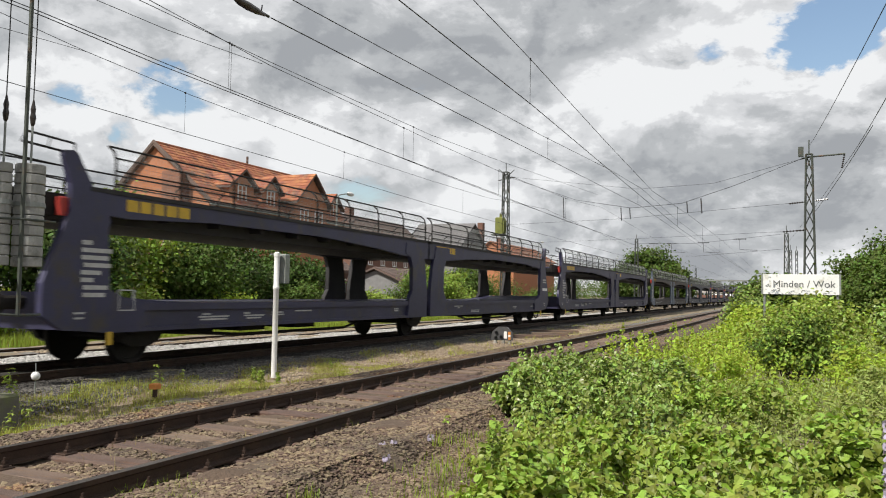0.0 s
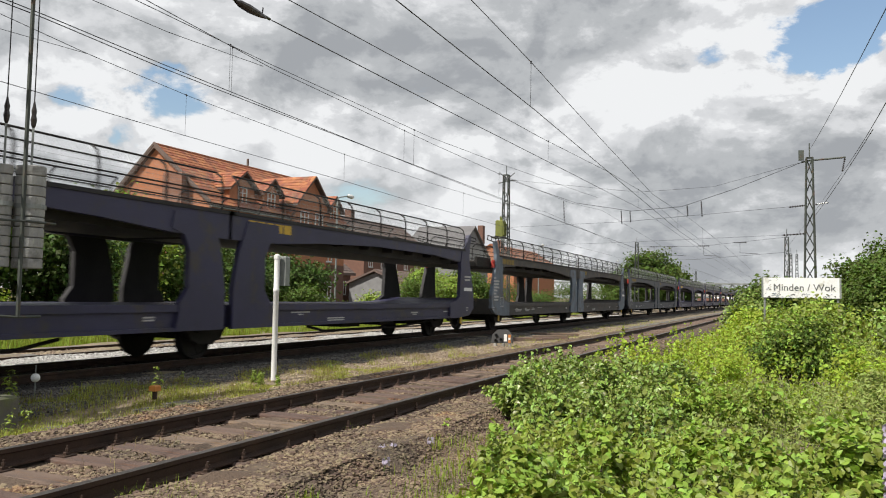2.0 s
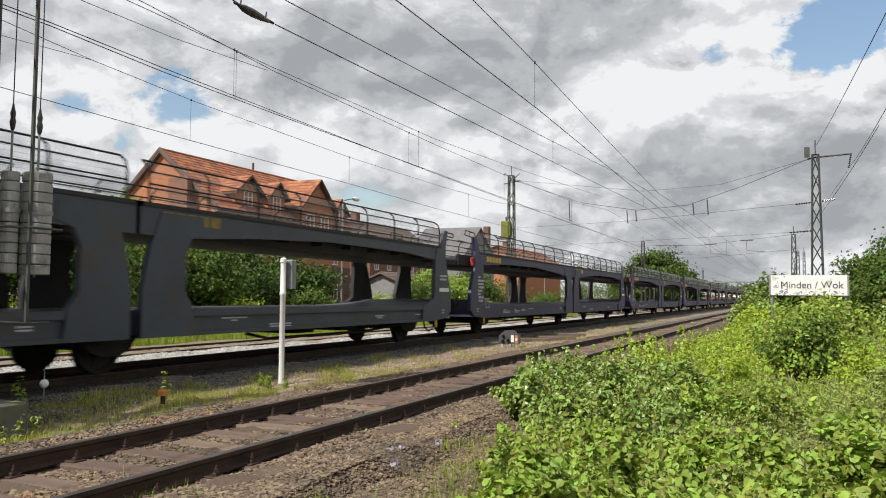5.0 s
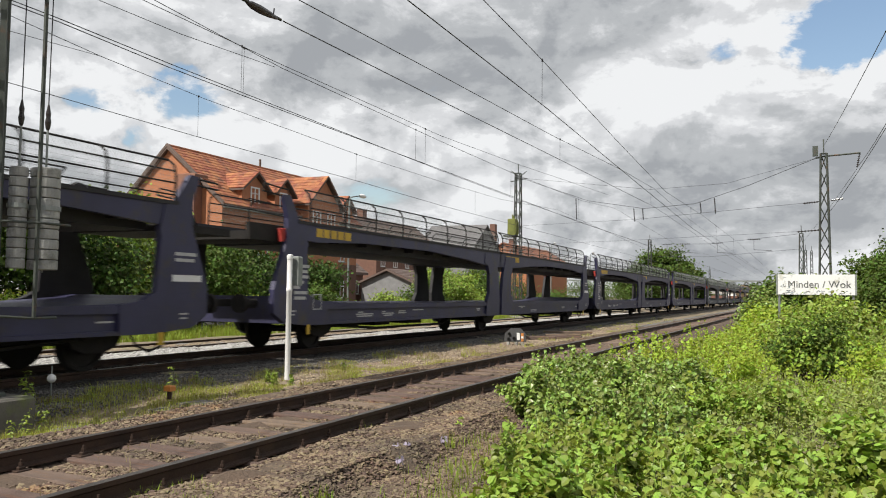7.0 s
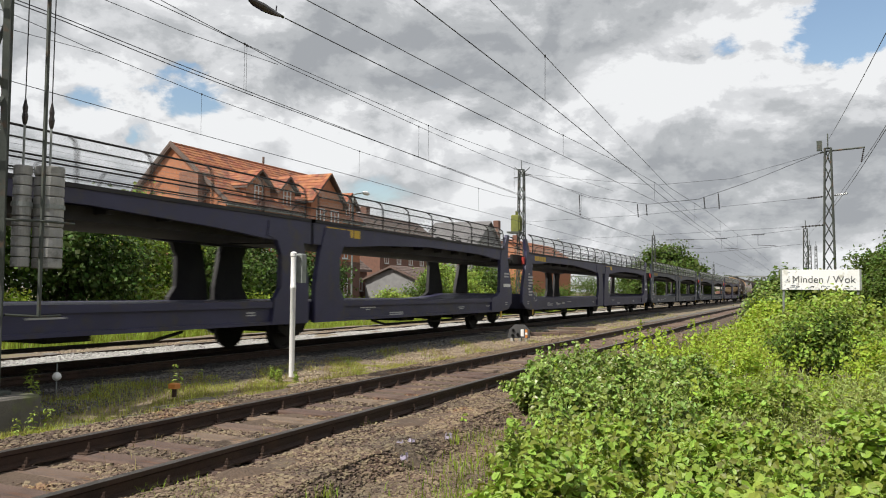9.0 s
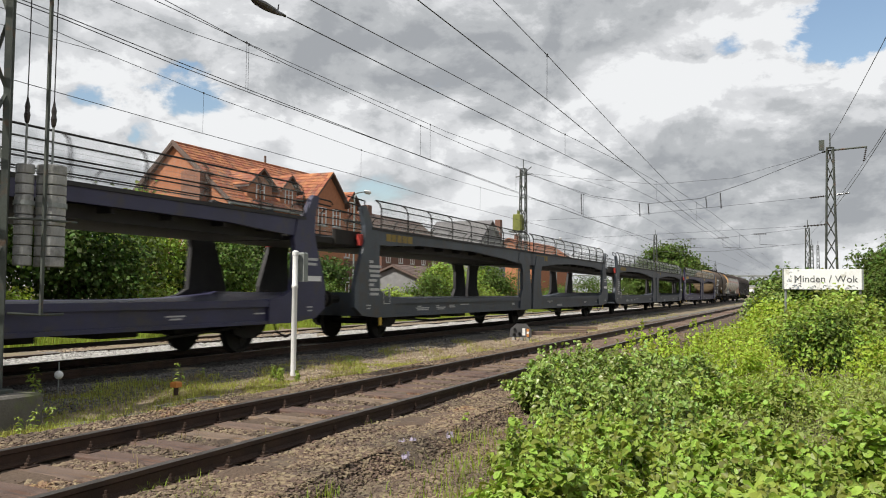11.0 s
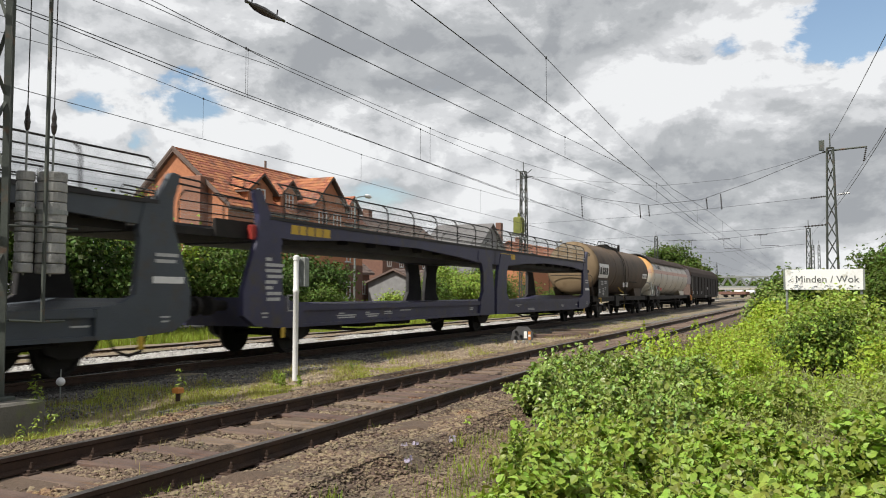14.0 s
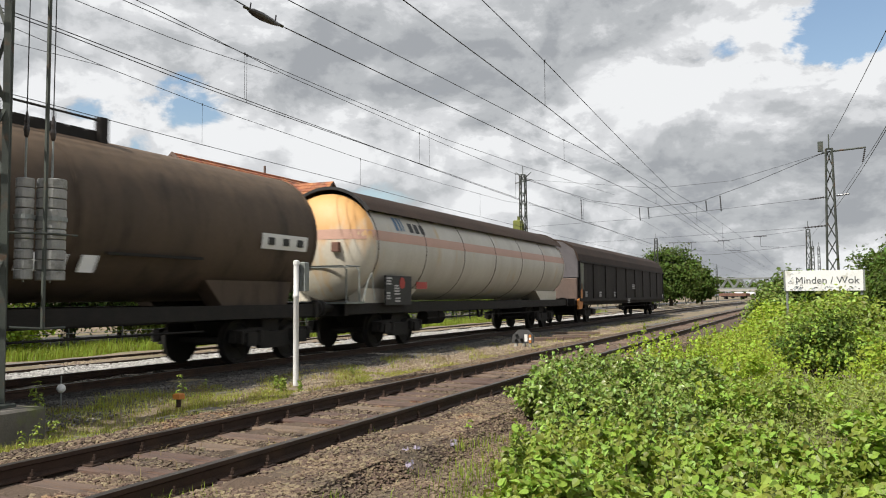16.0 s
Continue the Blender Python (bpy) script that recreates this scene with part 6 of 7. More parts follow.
def leaves(pos, nrm, size, r=None, narrow=0.36):
    """Folded leaves of five corners round a midrib, at pos, their faces along nrm."""
    r = r or rng
    n = len(pos)
    nrm = unit_rows(nrm)
    a = unit_rows(np.cross(nrm, unit_rows(r.normal(size=(n, 3)))))
    b = np.cross(nrm, a)
    s = np.asarray(size).reshape(-1, 1)
    droop = r.uniform(0.05, 0.3, (n, 1))
    w = narrow * r.uniform(0.8, 1.2, (n, 1))
    base = pos - a * s * 0.5
    curl = r.uniform(-0.02, 0.16, (n, 1))
    v = np.stack([base, base + a * s * 0.14 + b * s * w * 0.78 + nrm * s * curl, base + a * s * 0.46 + b * s * w + nrm * s * curl * 1.2, base + a * s * 0.8 + b * s * w * 0.42 - nrm * s * droop * 0.3,
                  base + a * s - nrm * s * droop, base + a * s * 0.8 - b * s * w * 0.42 - nrm * s * droop * 0.3, base + a * s * 0.46 - b * s * w + nrm * s * curl * 1.2,
                  base + a * s * 0.14 - b * s * w * 0.78 + nrm * s * curl, base + a * s * 0.42 - nrm * s * 0.03], 1)
    t = np.array([(8, 0, 1), (8, 1, 2), (8, 2, 3), (8, 3, 4), (8, 4, 5), (8, 5, 6), (8, 6, 7), (8, 7, 0)])
    if n > 60000 or np.mean(s) > 0.13:
        v = v[:, (0, 2, 4, 6, 8)]
        t = np.array([(0, 4, 1), (4, 2, 1), (0, 3, 4), (4, 3, 2)])
    k = v.shape[1]
    f = (t[None] + k * np.arange(n)[:, None, None]).reshape(-1, 3)
    return v.reshape(-1, 3), f


def blades(pos, h, lean, width, r=None):
    """Grass blades of two lengths, bent over at the tip."""
    r = r or rng
    n = len(pos)
    d = r.uniform(0, 6.283, n)
    dx = np.stack([np.cos(d), np.sin(d), np.zeros(n)], 1)
    sx = np.stack([-np.sin(d), np.cos(d), np.zeros(n)], 1) * np.asarray(width).reshape(-1, 1)
    h = np.asarray(h).reshape(-1, 1)
    up = np.array([[0, 0, 1.0]])
    k = np.asarray(lean).reshape(-1, 1)
    mid = pos + up * h * 0.6 + dx * h * k * 0.3
    tip = pos + up * h * (1 - 0.25 * k) + dx * h * k
    v = np.stack([pos - sx, pos + sx, mid + sx * 0.7, mid - sx * 0.7, tip], 1)
    t = np.array([(0, 1, 2), (0, 2, 3), (3, 2, 4)])
    return v.reshape(-1, 3), (t[None] + 5 * np.arange(n)[:, None, None]).reshape(-1, 3)


def lump(x, y, k=1.0, o=0.0):
    """Uneven swell between about -1 and 1."""
    return (np.sin(x * 2.1 * k + 1.3 + o) * np.sin(y * 1.7 * k + 0.4 + o) + 0.6 * np.sin(x * 4.7 * k + y * 2.9 * k + o) + 0.4 * np.sin(y * 6.1 * k - x * 3.3 * k + 2 * o)) / 1.6


def cover(name, n, area, height, size, matl, label, category, inside=None, o=0.0, stems=0, tilt=0.75, narrow=0.36, low=0.0, kind="stuff", deep=1.6):
    """A mass of leaves over the ground: most near the top of an uneven canopy, fewer further down."""
    x, y = rng.uniform(area[0], area[1], n), rng.uniform(area[2], area[3], n)
    if inside is not None:
        k = rng.random(n) < inside(x, y)
        x, y = x[k], y[k]
    h = height(x, y)
    keep = h > 0.05
    x, y, h = x[keep], y[keep], h[keep]
    d = rng.random(len(x)) ** deep
    z = land(x, y) + low + (h - low) * (1 - d * 0.92) + rng.normal(0, 0.03, len(x))
    # leaves turn out along the slope of the canopy
    gx, gy = (height(x + 0.05, y) - h) / 0.05, (height(x, y + 0.05) - h) / 0.05
    nr = np.stack([rng.normal(0, tilt, len(x)) - 0.1 - 0.7 * np.clip(gx, -2, 2), rng.normal(0, tilt, len(x)) - 0.2 - 0.7 * np.clip(gy, -2, 2), np.abs(rng.normal(0.9, 0.35, len(x)))], 1)
    s = rng.uniform(size[0], size[1], len(x)) * (0.6 + 0.4 * rng.random(len(x)))
    v, f = leaves(np.stack([x, y, z], 1), nr, s, narrow=narrow)
    t = thing(name, label, category)
    tagged(part("leaves", raw_mesh("leaves", v, f, matl), None, t), kind=kind)
    if stems:
        i = rng.choice(len(x), min(stems, len(x)), replace=False)
        g = np.stack([x[i], y[i], land(x[i], y[i])], 1)
        v, f = blades(g, h[i] * 1.02, rng.uniform(0.05, 0.35, len(i)), np.full(len(i), 0.004))
        tagged(part("stem", raw_mesh("stem", v, f, STEM), None, t), kind="stuff")
    return t


def shrub(x, y, rx, ry, h, n, size, matl, label, name="bush", category="bush", z0=None, narrow=0.36, ragged=0.35, group="bushes", limbs=7):
    """A bush of branching stems and many leaves in clumps, with gaps and an uneven outline."""
    g = float(land(x, y)) if z0 is None else z0
    b = thing(name, label, category, pose(x, y, g), group)
    nc = max(8, int(n / 90))
    u = unit_rows(rng.normal(size=(nc, 3)))
    u[:, 2] = np.abs(u[:, 2]) * 1.1 - 0.15
    rad = rng.uniform(0.35, 1.0, (nc, 1)) ** 0.6 * (1 + ragged * rng.normal(0, 0.5, (nc, 1)))
    c = u * rad * np.array([[rx, ry, h * 0.62]]) + np.array([[0, 0, h * 0.42]])
    c[:, 2] = np.clip(c[:, 2], 0.06 * h, None)
    k = rng.integers(0, nc, n)
    spread = 0.17 * (rx + ry + h) / 3
    p = c[k] + rng.normal(0, spread, (n, 3)) * np.array([[1, 1, 0.75]])
    p[:, 2] = np.clip(p[:, 2], 0.03, None)
    out = p - np.array([[0, 0, h * 0.35]])
    nr = unit_rows(out) * 0.6 + rng.normal(0, 0.55, (n, 3)) + np.array([[0, -0.15, 0.55]])
    v, f = leaves(p, nr, rng.uniform(size[0], size[1], n), narrow=narrow)
    tagged(part("foliage", raw_mesh("foliage", v, f, matl), None, b), kind="stuff")
    for i in range(limbs):
        e = c[rng.integers(0, nc)]
        m = e * 0.5 + rng.normal(0, 0.06 * h, 3)
        m[2] = abs(m[2])
        part("stem", Shape().tube([(rng.normal(0, 0.05), rng.normal(0, 0.05), -0.1), m, e], 0.012 * h + 0.006, 5, taper=0.004), BARK, b)
    return b


def tree(x, y, h, crown, n, size, matl, label, trunk=0.3, z0=-0.5, group="trees beyond the tracks"):
    """Tapered trunk, limbs, and a crown of leaf clumps with gaps."""
    t = thing("tree", label, "tree", pose(x, y, z0), group)
    base = h * (1 - crown[1] / h) if crown[1] < h else h * 0.25
    top = Vector((rng.normal(0, 0.2), rng.normal(0, 0.2), h * 0.8))
    part("trunk", Shape().tube([(0, 0, -0.2), (rng.normal(0, 0.08), rng.normal(0, 0.08), h * 0.3), top], trunk, 8, taper=trunk * 0.2), BARK, t)
    nc = max(14, n // 110)
    u = unit_rows(rng.normal(size=(nc, 3)))
    rad = rng.uniform(0.3, 1.0, (nc, 1)) ** 0.5
    c = u * rad * np.array([[crown[0], crown[0], crown[1] / 2]]) * (1 + 0.16 * rng.normal(size=(nc, 1))) + np.array([[0, 0, h - crown[1] / 2]])
    for i in range(9):
        e = c[rng.integers(0, nc)]
        s = Vector((0, 0, h * rng.uniform(0.25, 0.6)))
        m = (np.array(s) + e) / 2 + rng.normal(0, 0.15, 3)
        part("limb", Shape().tube([s, m, e], trunk * 0.35, 5, taper=0.02), BARK, t)
    k = rng.integers(0, nc, n)
    sp = 0.2 * (crown[0] + crown[1] / 2) / 2
    p = c[k] + rng.normal(0, sp, (n, 3)) * np.array([[1, 1, 0.7]])
    nr = unit_rows(p - np.array([[0, 0, h - crown[1] / 2]])) * 0.5 + rng.normal(0, 0.5, (n, 3)) + np.array([[0, -0.1, 0.5]])
    v, f = leaves(p, nr, rng.uniform(size[0], size[1], n), narrow=0.42)
    tagged(part("crown", raw_mesh("crown", v, f, matl), None, t), kind="stuff")
    return t


# foreground: the mass of broad leaves, and the mound of smaller dark ones behind it
def edge(y):
    """How far towards the siding the green reaches."""
    return np.interp(y, [2, 4, 5.5, 7.5, 9.0, 10, 12, 14, 20, 30, 45, 80], [-1.3, -1.75, -2.25, -2.85, -2.95, -3.5, -4.0, -3.7, -3.2, -3.1, -3.2, -3.4])


cover("climbing_plants", 40000, (-3.2, 3.6, 2.6, 9.2),
      lambda x, y: (0.24 + 0.13 * lump(x, y, 0.8, 0.7) + 0.20 * lump(x, y, 2.3, 1.9) + 0.16 * smooth(-0.9, 0.6, x) * smooth(7.0, 5.5, y)) * smooth(0.0, 0.5, x - edge(y) + 0.25 * lump(x, y, 2.6)) * smooth(2.4, 3.4, y) * (0.3 + 0.7 * smooth(7.7, 6.7, y + 0.3 * lump(x, y, 1.9))),
      (0.035, 0.085), LEAF_FRONT, "tangled bright green climbing plants with broad leaves", "plants", o=0.3, stems=500, narrow=0.37, tilt=0.85, deep=1.2)
cover("ivy_mound", 40000, (-4.5, -0.9, 8.8, 14.6),
      lambda x, y: (0.44 + 0.15 * lump(x, y, 1.1, 2.0) + 0.27 * lump(x, y, 2.7, 0.6)) * smooth(0.0, 0.4, x - edge(y) + 0.25 * lump(x, y, 2.4)) * smooth(8.75, 9.25, y + 0.2 * lump(x, y, 2.8)) * smooth(14.8, 13.6, y) * smooth(-0.7, -1.6, x),
      (0.045, 0.09), LEAF_DARK, "dense mound of small glossy dark green leaves", "bush", stems=500, deep=0.9, tilt=0.65, narrow=0.36, kind="stuff")
cover("weeds", 62000, (-3.6, 9, 8, 34),
      lambda x, y: (0.42 + 0.22 * lump(x, y, 0.7, 4.0) + 0.24 * lump(x, y, 1.8, 1.0)) * smooth(0.0, 0.8, x - edge(y)) * np.maximum(smooth(13.2, 14.4, y), np.maximum(smooth(1.4, 2.4, x), 0.8 * smooth(-0.9, 0.3, x) * smooth(9.6, 11.5, y))),
      (0.045, 0.10), LEAF_YELLOW, "bright yellow-green weeds and young shoots", "weeds", stems=900, tilt=0.9, narrow=0.30, deep=1.2)
cover("feathery_weeds", 20000, (-1.2, 2.6, 7.8, 14.0),
      lambda x, y: (0.34 + 0.14 * lump(x, y, 1.2, 1.0) + 0.20 * lump(x, y, 2.6, 2.0)) * smooth(-1.2, -0.6, x) * smooth(7.7, 8.4, y) * smooth(14.2, 13.0, y),
      (0.035, 0.075), LEAF_GREY, "grey-green feathery weeds", "weeds", stems=250, tilt=1.1, narrow=0.22, deep=1.2)

# no hollow is modelled: the first shrub's darker leaves give its shade
shrub(0.15, 15.0, 0.48, 0.45, 1.15, 5500, (0.045, 0.08), LEAF_TREE, "darker leafy shrub in front of the sign, standing in for a shaded hollow", narrow=0.30, ragged=0.7, limbs=12)
shrub(0.20, 15.2, 0.66, 0.6, 1.32, 5500, (0.045, 0.085), LEAF_BUSH, "leafy green shrub below the sign", narrow=0.30, ragged=0.7)
# clumps that stand out of the weeds: place, breadth, height, leaf
_r = random.Random(11)
for _i in range(34):
    _y = 9.8 + 15.0 * _r.random() ** 1.2
    _x = -1.3 + (_y * 0.13 + 3.6) * _r.random()
    if abs(_x - 0.15) < 1.0 and 11.5 < _y < 16.5:
        continue
    shrub(_x, _y, 0.28 + 0.25 * _r.random(), 0.3, 0.45 + 0.35 * _r.random(), 1300, (0.04, 0.085), (LEAF_YELLOW, LEAF_FRONT, LEAF_BUSH, LEAF_GREY)[_i % 4],
          ("clump of bright yellow-green weeds", "clump of broad-leaved green weeds", "small leafy green bush among weeds", "clump of grey-green feathery weeds")[_i % 4],
          "weed_clump", "weeds", narrow=(0.26, 0.36, 0.30, 0.18)[_i % 4], ragged=0.7, group="clumps among the weeds", limbs=3)
for _i in range(26):
    _y = 4.2 + 3.8 * _r.random()
    _x = -1.7 + (_y * 0.30 + 0.9) * _r.random()
    shrub(_x, _y, 0.22 + 0.16 * _r.random(), 0.24, 0.36 + 0.22 * _r.random() + 0.1 * (_x > 0), 620, (0.035, 0.08), (LEAF_FRONT, LEAF_BUSH, LEAF_BUSH)[_i % 3],
          "clump of broad bright green climbing leaves", "leaf_clump", "plants", narrow=0.40, ragged=0.8, group="clumps of climbing plants", limbs=3)
for _i in range(16):
    _y = 9.4 + 4.2 * _r.random()
    _x = max(-3.6 + 2.6 * _r.random(), float(edge(_y)) + 0.3)
    shrub(_x, _y, 0.26 + 0.14 * _r.random(), 0.28, 0.42 + 0.22 * _r.random(), 900, (0.045, 0.09), LEAF_DARK, "glossy dark green leaf clump on the mound", "leaf_clump", "plants", narrow=0.38, ragged=0.7, group="clumps on the mound", limbs=3)
for _x, _y, _rx, _h, _n, _m, _l in (
        (-0.7, 28.0, 1.2, 1.1, 5200, LEAF_YELLOW, "bright green bush beside the siding"),
        (-0.5, 34.0, 1.1, 2.1, 7500, LEAF_TREE, "leafy green bush near the sign"), (0.8, 22.6, 1.5, 1.15, 7500, LEAF_FRONT, "leafy green bush below the sign"),
        (3.2, 21.0, 1.4, 1.3, 5600, LEAF_DARK, "dark green bush beside the sign"), (3.2, 29.5, 1.3, 2.5, 7800, LEAF_TREE, "tall bush behind the sign"), (4.6, 18.0, 1.4, 1.4, 4800, LEAF_YELLOW, "bright green bush among weeds"),
        (5.4, 26.0, 2.1, 3.0, 7000, LEAF_DARK, "tall dark bush among weeds"), (0.2, 39.0, 1.7, 1.9, 5200, LEAF_FRONT, "leafy bush at the foot of a mast"), (-0.4, 46.0, 1.6, 1.8, 4200, LEAF_DARK, "dark bush beside the siding"),
        (2.9, 36.0, 1.3, 3.0, 7500, LEAF_TREE, "tall dark bush behind the sign"), (-1.1, 31.5, 0.9, 1.6, 5200, LEAF_DARK, "dark bush at the edge of the siding"), (-0.6, 60.0, 1.8, 2.2, 4200, LEAF_DARK, "dark bush beside the siding"), (-1.0, 78.0, 2.0, 2.4, 3600, LEAF_DARK, "dark bush beside the siding")):
    shrub(_x, _y, _rx, _rx, _h, _n, (0.08, 0.14) if _y < 32 else (0.12, 0.22), _m, _l)
for _x, _y, _h, _c, _n, _s in ((3.7, 33.0, 3.8, (1.2, 3.4), 9500, (0.1, 0.17)), (8.2, 38.0, 5.4, (2.2, 4.2), 9000, (0.12, 0.2)), (7.4, 29.0, 3.5, (1.5, 3.0), 7000, (0.1, 0.16))):
    tree(_x, _y, _h, _c, _n, _s, LEAF_TREE, "young green tree behind the weeds", 0.08, -0.1, "trees behind the weeds")



def shoots(n, spots, h, leaf, matl, label, per=16):
    """Single upright shoots that stand out of the mass, leaves set along each stem."""
    t = thing("leafy_shoots", label, "plants", None, "shoots above the weeds")
    i = rng.integers(0, len(spots), n)
    s = np.array(spots)[i]
    x, y = s[:, 0] + rng.normal(0, 1, n) * s[:, 2], s[:, 1] + rng.normal(0, 1, n) * s[:, 3]
    x = np.maximum(x, edge(y) + 0.25)
    hh = s[:, 4] * rng.uniform(h[0], h[1], n)
    g = np.stack([x, y, land(x, y)], 1)
    le = rng.normal(0, 0.12, (n, 2))
    v, f = blades(g, hh, np.full(n, 0.05), np.full(n, 0.004))
    tagged(part("stem", raw_mesh("stem", v, f, STEM), None, t), kind="stuff")
    k = rng.uniform(0.25, 1.0, (n, per))
    a = rng.uniform(0, 6.283, (n, per))
    rr = leaf[1] * 0.7 * (1.15 - k)
    p = np.stack([x[:, None] + np.cos(a) * rr, y[:, None] + np.sin(a) * rr, g[:, 2:3] + hh[:, None] * k], -1).reshape(-1, 3)
    nr = np.stack([np.cos(a) * 0.7, np.sin(a) * 0.7 - 0.2, np.full_like(a, 0.8)], -1).reshape(-1, 3) + rng.normal(0, 0.2, (n * per, 3))
    v, f = leaves(p, nr, rng.uniform(leaf[0], leaf[1], n * per), narrow=0.34)
    tagged(part("leaves", raw_mesh("leaves", v, f, matl), None, t), kind="stuff")


shoots(170, [(-3.3, 10.5, 0.5, 0.6, 0.72), (-2.6, 12, 0.6, 0.8, 0.82), (-3.4, 12.6, 0.35, 0.6, 0.8), (-2.0, 11, 0.5, 0.7, 0.78)], (0.62, 1.0), (0.05, 0.09), LEAF_DARK, "upright leafy shoots on the dark mound")
shoots(260, [(-1.6, 6.0, 0.5, 0.8, 0.52), (-0.6, 5.6, 0.7, 0.9, 0.58), (0.6, 5.6, 0.8, 0.9, 0.66), (1.4, 7.0, 0.8, 0.9, 0.7), (-1.9, 7.4, 0.5, 0.4, 0.5), (-2.4, 6.6, 0.2, 0.4, 0.4)], (0.7, 1.1), (0.045, 0.075), LEAF_FRONT, "upright bright shoots of the climbing plants", 14)
shoots(420, [(-1.5, 17, 1.0, 2.5, 0.8), (1, 18, 1.5, 3, 0.85), (3, 13, 1.5, 2.5, 0.95), (-1.5, 24, 0.9, 3, 0.8), (2.8, 10.5, 0.8, 1.2, 0.7), (-2.6, 16, 0.4, 1.4, 0.85)], (0.6, 1.15), (0.05, 0.09), LEAF_YELLOW, "upright yellow-green shoots among the weeds")

# beyond the tracks
random_trees = ((-27.5, 10.5, 6.4), (-25.8, 14.5, 5.4), (-27.2, 18.5, 6.2), (-26.0, 22.5, 5.2), (-27.6, 26.5, 5.8), (-26.6, 31.0, 4.6), (-28.4, 36.0, 4.4), (-27.0, 6.0, 6.0), (-29.5, 14.0, 7.0), (-28.2, 41.5, 4.2), (-27.0, 61.5, 4.0), (-26.4, 67.0, 3.8))
for _i, (_x, _y, _h) in enumerate(random_trees):
    tree(_x, _y, _h, (2.5, _h * 0.86), 9500, (0.14, 0.24), (LEAF_SHADE, LEAF_BUSH, LEAF_TREE)[_i % 3], "dense green tree in a row along the street", 0.14)
for _x, _y, _h, _rx, _m in ((-24.6, 12.0, 1.9, 1.5, LEAF_FRONT), (-24.4, 18.0, 1.6, 1.4, LEAF_YELLOW), (-24.8, 25.5, 1.8, 1.5, LEAF_FRONT), (-24.2, 31.5, 1.5, 1.3, LEAF_YELLOW), (-24.6, 38.5, 2.2, 1.7, LEAF_TREE), (-24.2, 46.0, 1.6, 1.5, LEAF_FRONT),
                             (-24.8, 53.0, 3.0, 1.9, LEAF_TREE), (-24.4, 62.0, 2.0, 1.7, LEAF_FRONT), (-24.8, 72.0, 3.4, 2.2, LEAF_TREE), (-24.2, 84.0, 2.4, 2.0, LEAF_TREE), (-24.8, 98.0, 3.6, 2.6, LEAF_TREE), (-25.0, 116.0, 4.0, 3.0, LEAF_TREE)):
    shrub(_x, _y, _rx, _rx, _h, 3200, (0.12, 0.2), _m, "green bush along the far side of the tracks", z0=-0.5, group="bushes beyond the tracks")
tree(-22.6, 150, 9.9, (4.3, 8.2), 16000, (0.35, 0.6), LEAF_TREE, "large round-crowned green tree beyond the tracks", 0.35)
for _x, _y, _h, _c in ((-18.6, 162, 6.8, (2.6, 5.6)), (-25.5, 140, 6.0, (3.4, 5.2)), (-23.0, 190, 6.4, (3.0, 5.4)), (-29.0, 165, 8.0, (4.0, 6.6)), (-36, 210, 9.0, (5.0, 8.0))):
    tree(_x, _y, _h, _c, 6000, (0.35, 0.55), LEAF_TREE, "green tree in the distance beyond the tracks", 0.2)
for _i in range(9):
    tree(-95 + _i * 22, 540 + (_i % 3) * 14, 9 + (_i * 37 % 5), (11, 9), 2600, (1.2, 2.0), LEAF_TREE, "far trees behind the bridge", 0.4, group="far trees")


# grasses
def grass(n, area, h, width, matl, label, dens=None, top=None, lean=(0.1, 0.7)):
    x = rng.uniform(area[0], area[1], n)
    y = area[2] + (area[3] - area[2]) * rng.random(n) ** 1.5
    if dens is not None:
        k = rng.random(n) < dens(x, y)
        x, y = x[k], y[k]
    z = (land(x, y) if top is None else top(x, y)) - 0.01
    v, f = blades(np.stack([x, y, z], 1), rng.uniform(h[0], h[1], len(x)), rng.uniform(lean[0], lean[1], len(x)), rng.uniform(width * 0.6, width, len(x)))
    return tagged(new("grass", raw_mesh("grass", v, f, matl)), label, "grass", kind="stuff")


def tufts(o, cut=0.2):
    return lambda x, y: np.clip((lump(x, y, 0.9, o) + 0.5 * lump(x, y, 2.6, o + 1) - cut) * 1.6, 0, 1)


grass(85000, (-9.6, -6.95, 4.0, 16), (0.02, 0.085), 0.0045, GRASS_THIN, "thin green grass between the tracks", tufts(0.5, -0.25))
grass(14000, (-9.3, -7.0, 5.0, 15), (0.05, 0.15), 0.004, GRASS, "small green tufts between the tracks", tufts(7.1, 0.55))
grass(11000, (-9.9, -7.9, 5.2, 10.0), (0.05, 0.20), 0.004, GRASS_THIN, "pale green grass round the foot of the mast", tufts(5.3, -0.5))
grass(20000, (-9.7, -6.75, 4.0, 22), (0.05, 0.18), 0.004, STRAW, "dry straw-coloured grass between the tracks", tufts(1.5, -0.1))
grass(20000, (-9.7, -6.9, 16, 60), (0.05, 0.16), 0.007, GRASS_THIN, "sparse grass between the tracks", tufts(2.2, 0.25))
grass(8000, (-3.5, -1.2, 3.2, 8.5), (0.04, 0.16), 0.005, GRASS, "grass at the edge of the weeds", lambda x, y: smooth(-0.9, 0.2, x - edge(y)))
grass(60000, (-24.5, -18.2, 6, 80), (0.15, 0.5), 0.012, GRASS, "bright tall grass beyond the second track", tufts(3.1, -0.6))
grass(9000, (-4.5, -3.2, 3.5, 8.0), (0.05, 0.16), 0.004, GRASS, "grass tufts beside the near rail", tufts(0.9, 0.3), lambda x, y: np.full(len(x), -0.2))
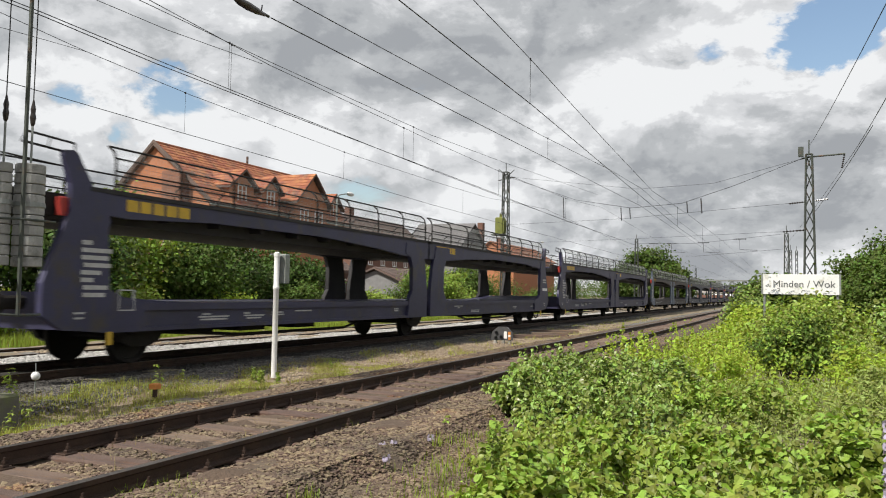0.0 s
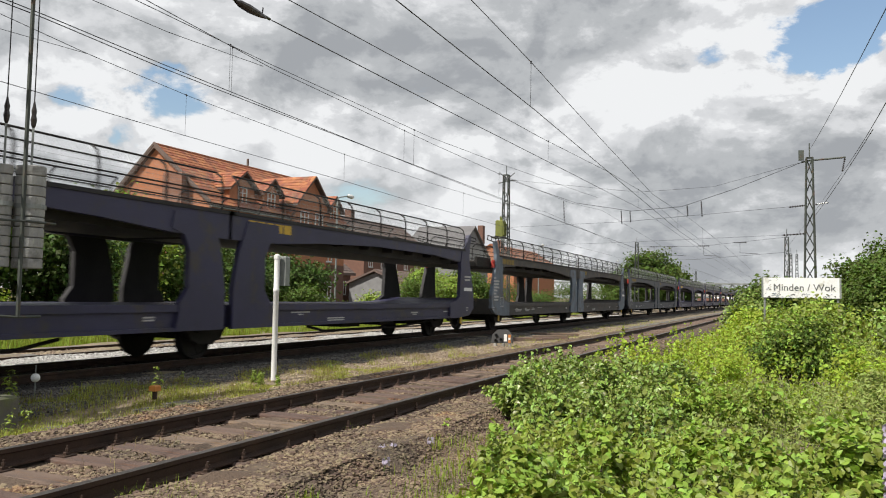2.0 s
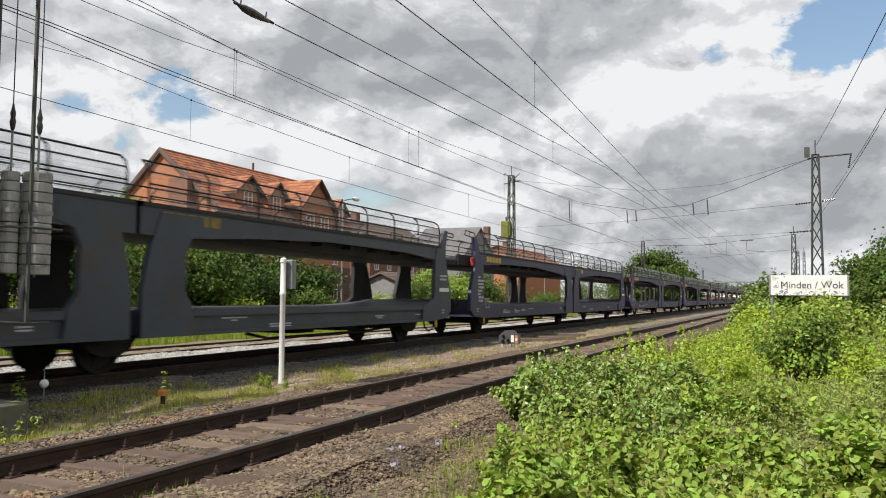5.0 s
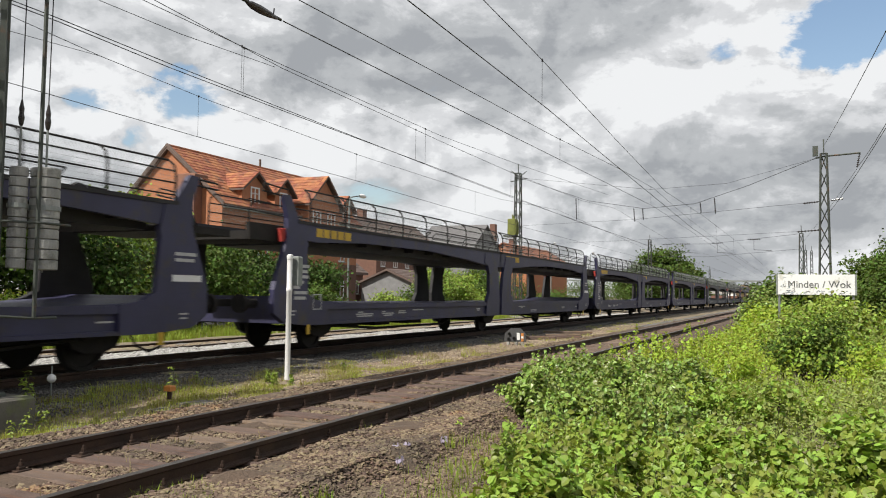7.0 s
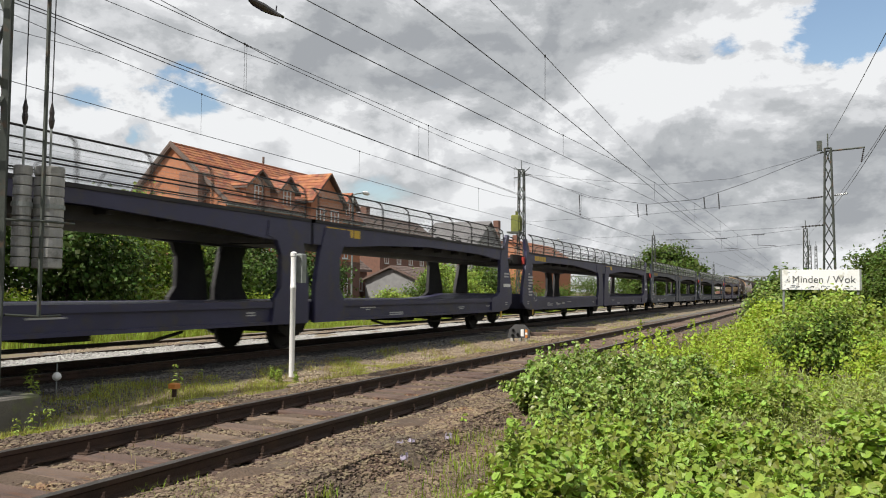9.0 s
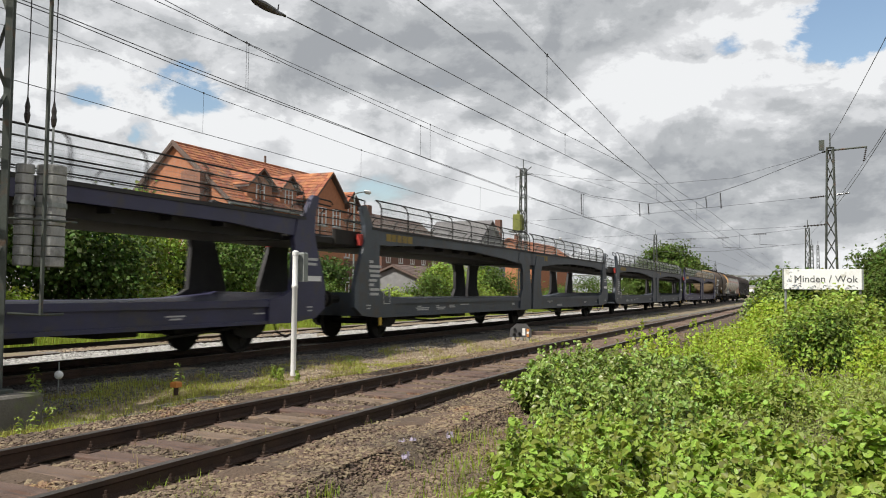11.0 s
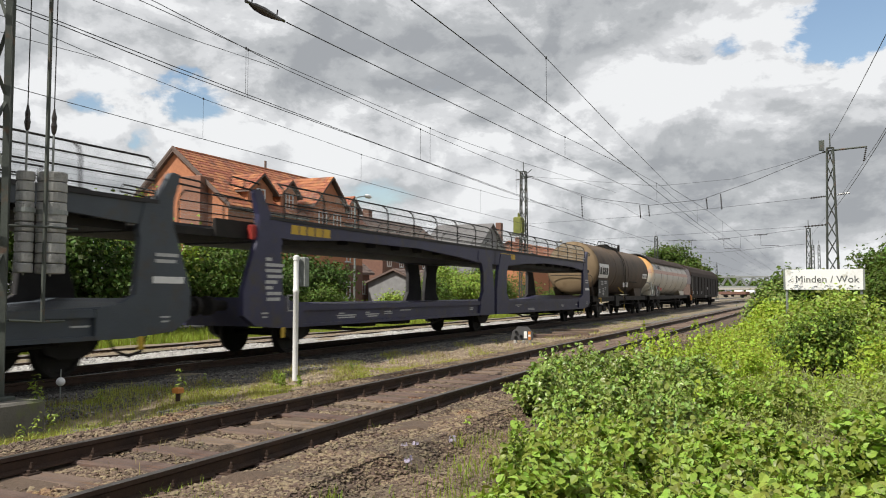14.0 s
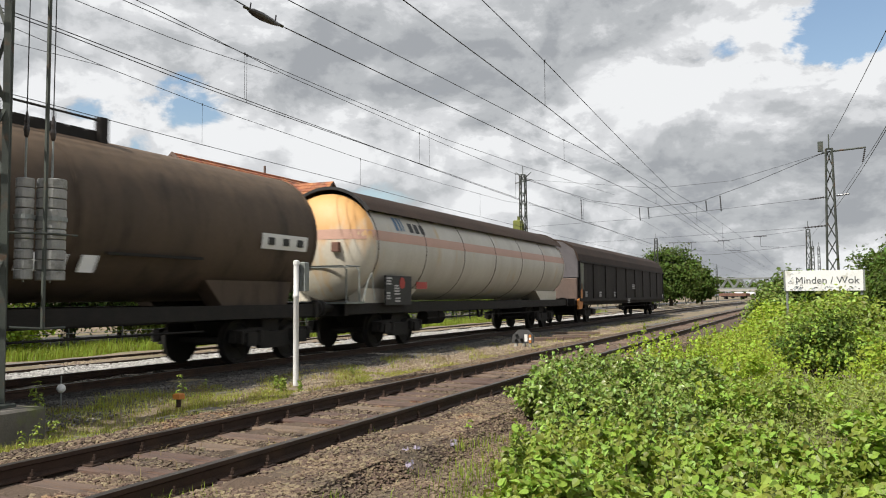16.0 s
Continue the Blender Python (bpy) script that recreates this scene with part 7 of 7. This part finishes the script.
grass(900, (-6.6, -4.6, 4.0, 9.0), (0.06, 0.2), 0.0035, STRAW, "dry stalks between the sleepers", tufts(4.0, 0.2), lambda x, y: np.full(len(x), -0.18), (0.5, 1.2))
grass(16000, (-3.8, 9, 9, 70), (0.2, 0.6), 0.007, GRASS, "long grass among the weeds", lambda x, y: smooth(0.1, 0.9, x - edge(y)) * 0.9 * np.maximum(smooth(13.0, 14.5, y), smooth(0.5, 1.5, x)))


def weed(x, y, h, n, matl, label="small green weed with pointed leaves", z=None):
    g = float(land(x, y)) if z is None else z
    t = thing("weed", label, "weed", pose(x, y, g), "weeds between the tracks")
    part("stem", Shape().tube([(0, 0, -0.03), (0.01, 0.0, h * 0.5), (0.02, 0.01, h)], 0.006, 5, taper=0.002), STEM, t)
    k = rng.random(n)
    a = rng.uniform(0, 6.283, n)
    rr = 0.25 * h * (1 - k * 0.6)
    p = np.stack([np.cos(a) * rr * 0.9, np.sin(a) * rr * 0.9, h * (0.05 + 0.95 * k)], 1) + rng.normal(0, 0.012, (n, 3))
    v, f = leaves(p, np.stack([np.cos(a) * 0.5, np.sin(a) * 0.5, np.full(n, 0.8)], 1), rng.uniform(0.03, 0.05 + 0.1 * h, n), narrow=0.2)
    tagged(part("leaves", raw_mesh("leaves", v, f, matl), None, t), kind="stuff")


for _x, _y, _h, _n in ((-9.0, 9.9, 0.40, 36), (-9.3, 8.6, 0.22, 24), (-8.3, 11.6, 0.25, 160), (-8.5, 11.9, 0.24, 160), (-8.8, 12.1, 0.22, 120), (-8.15, 11.9, 0.2, 120), (-9.3, 10.8, 0.2, 24), (-9.5, 7.7, 0.5, 50), (-9.3, 7.55, 0.36, 40), (-8.75, 7.35, 0.3, 30), (-8.6, 7.0, 0.35, 36), (-8.5, 6.7, 0.25, 30),
                       (-8.7, 14.6, 0.16, 70), (-3.5, 8.4, 0.16, 120), (-3.6, 8.7, 0.14, 90)):
    weed(_x, _y, _h, _n, LEAF_FRONT)


def flower(x, y, h, matl, n, label):
    t = thing("flower", label, "flower", pose(x, y, float(land(x, y))), "flowers among the weeds")
    part("stem", Shape().tube([(0, 0, 0), (0.02, 0, h)], 0.006, 5), STEM, t)
    a = rng.uniform(0, 6.283, n)
    k = rng.random(n)
    p = np.stack([np.cos(a) * 0.03 + 0.02, np.sin(a) * 0.03, h * (0.62 + 0.38 * k)], 1)
    v, f = leaves(p, np.stack([np.cos(a), np.sin(a), np.full(n, 0.3)], 1), np.full(n, 0.035), narrow=0.5)
    tagged(part("petals", raw_mesh("petals", v, f, matl), None, t), kind="stuff")


for _x, _y, _h in ((0.46, 4.6, 0.98), (0.50, 4.75, 0.86), (0.55, 4.5, 0.75), (0.48, 4.4, 0.66), (0.60, 5.4, 1.0)):
    flower(_x, _y, _h, PETAL, 60, "tall pale violet flower spike")
for _x, _y in ((-3.55, 6.9), (-3.5, 7.05), (-3.35, 7.6), (-3.3, 6.5)):
    flower(_x, _y, 0.16, PETAL, 16, "small pale violet flower on the gravel")

motions()
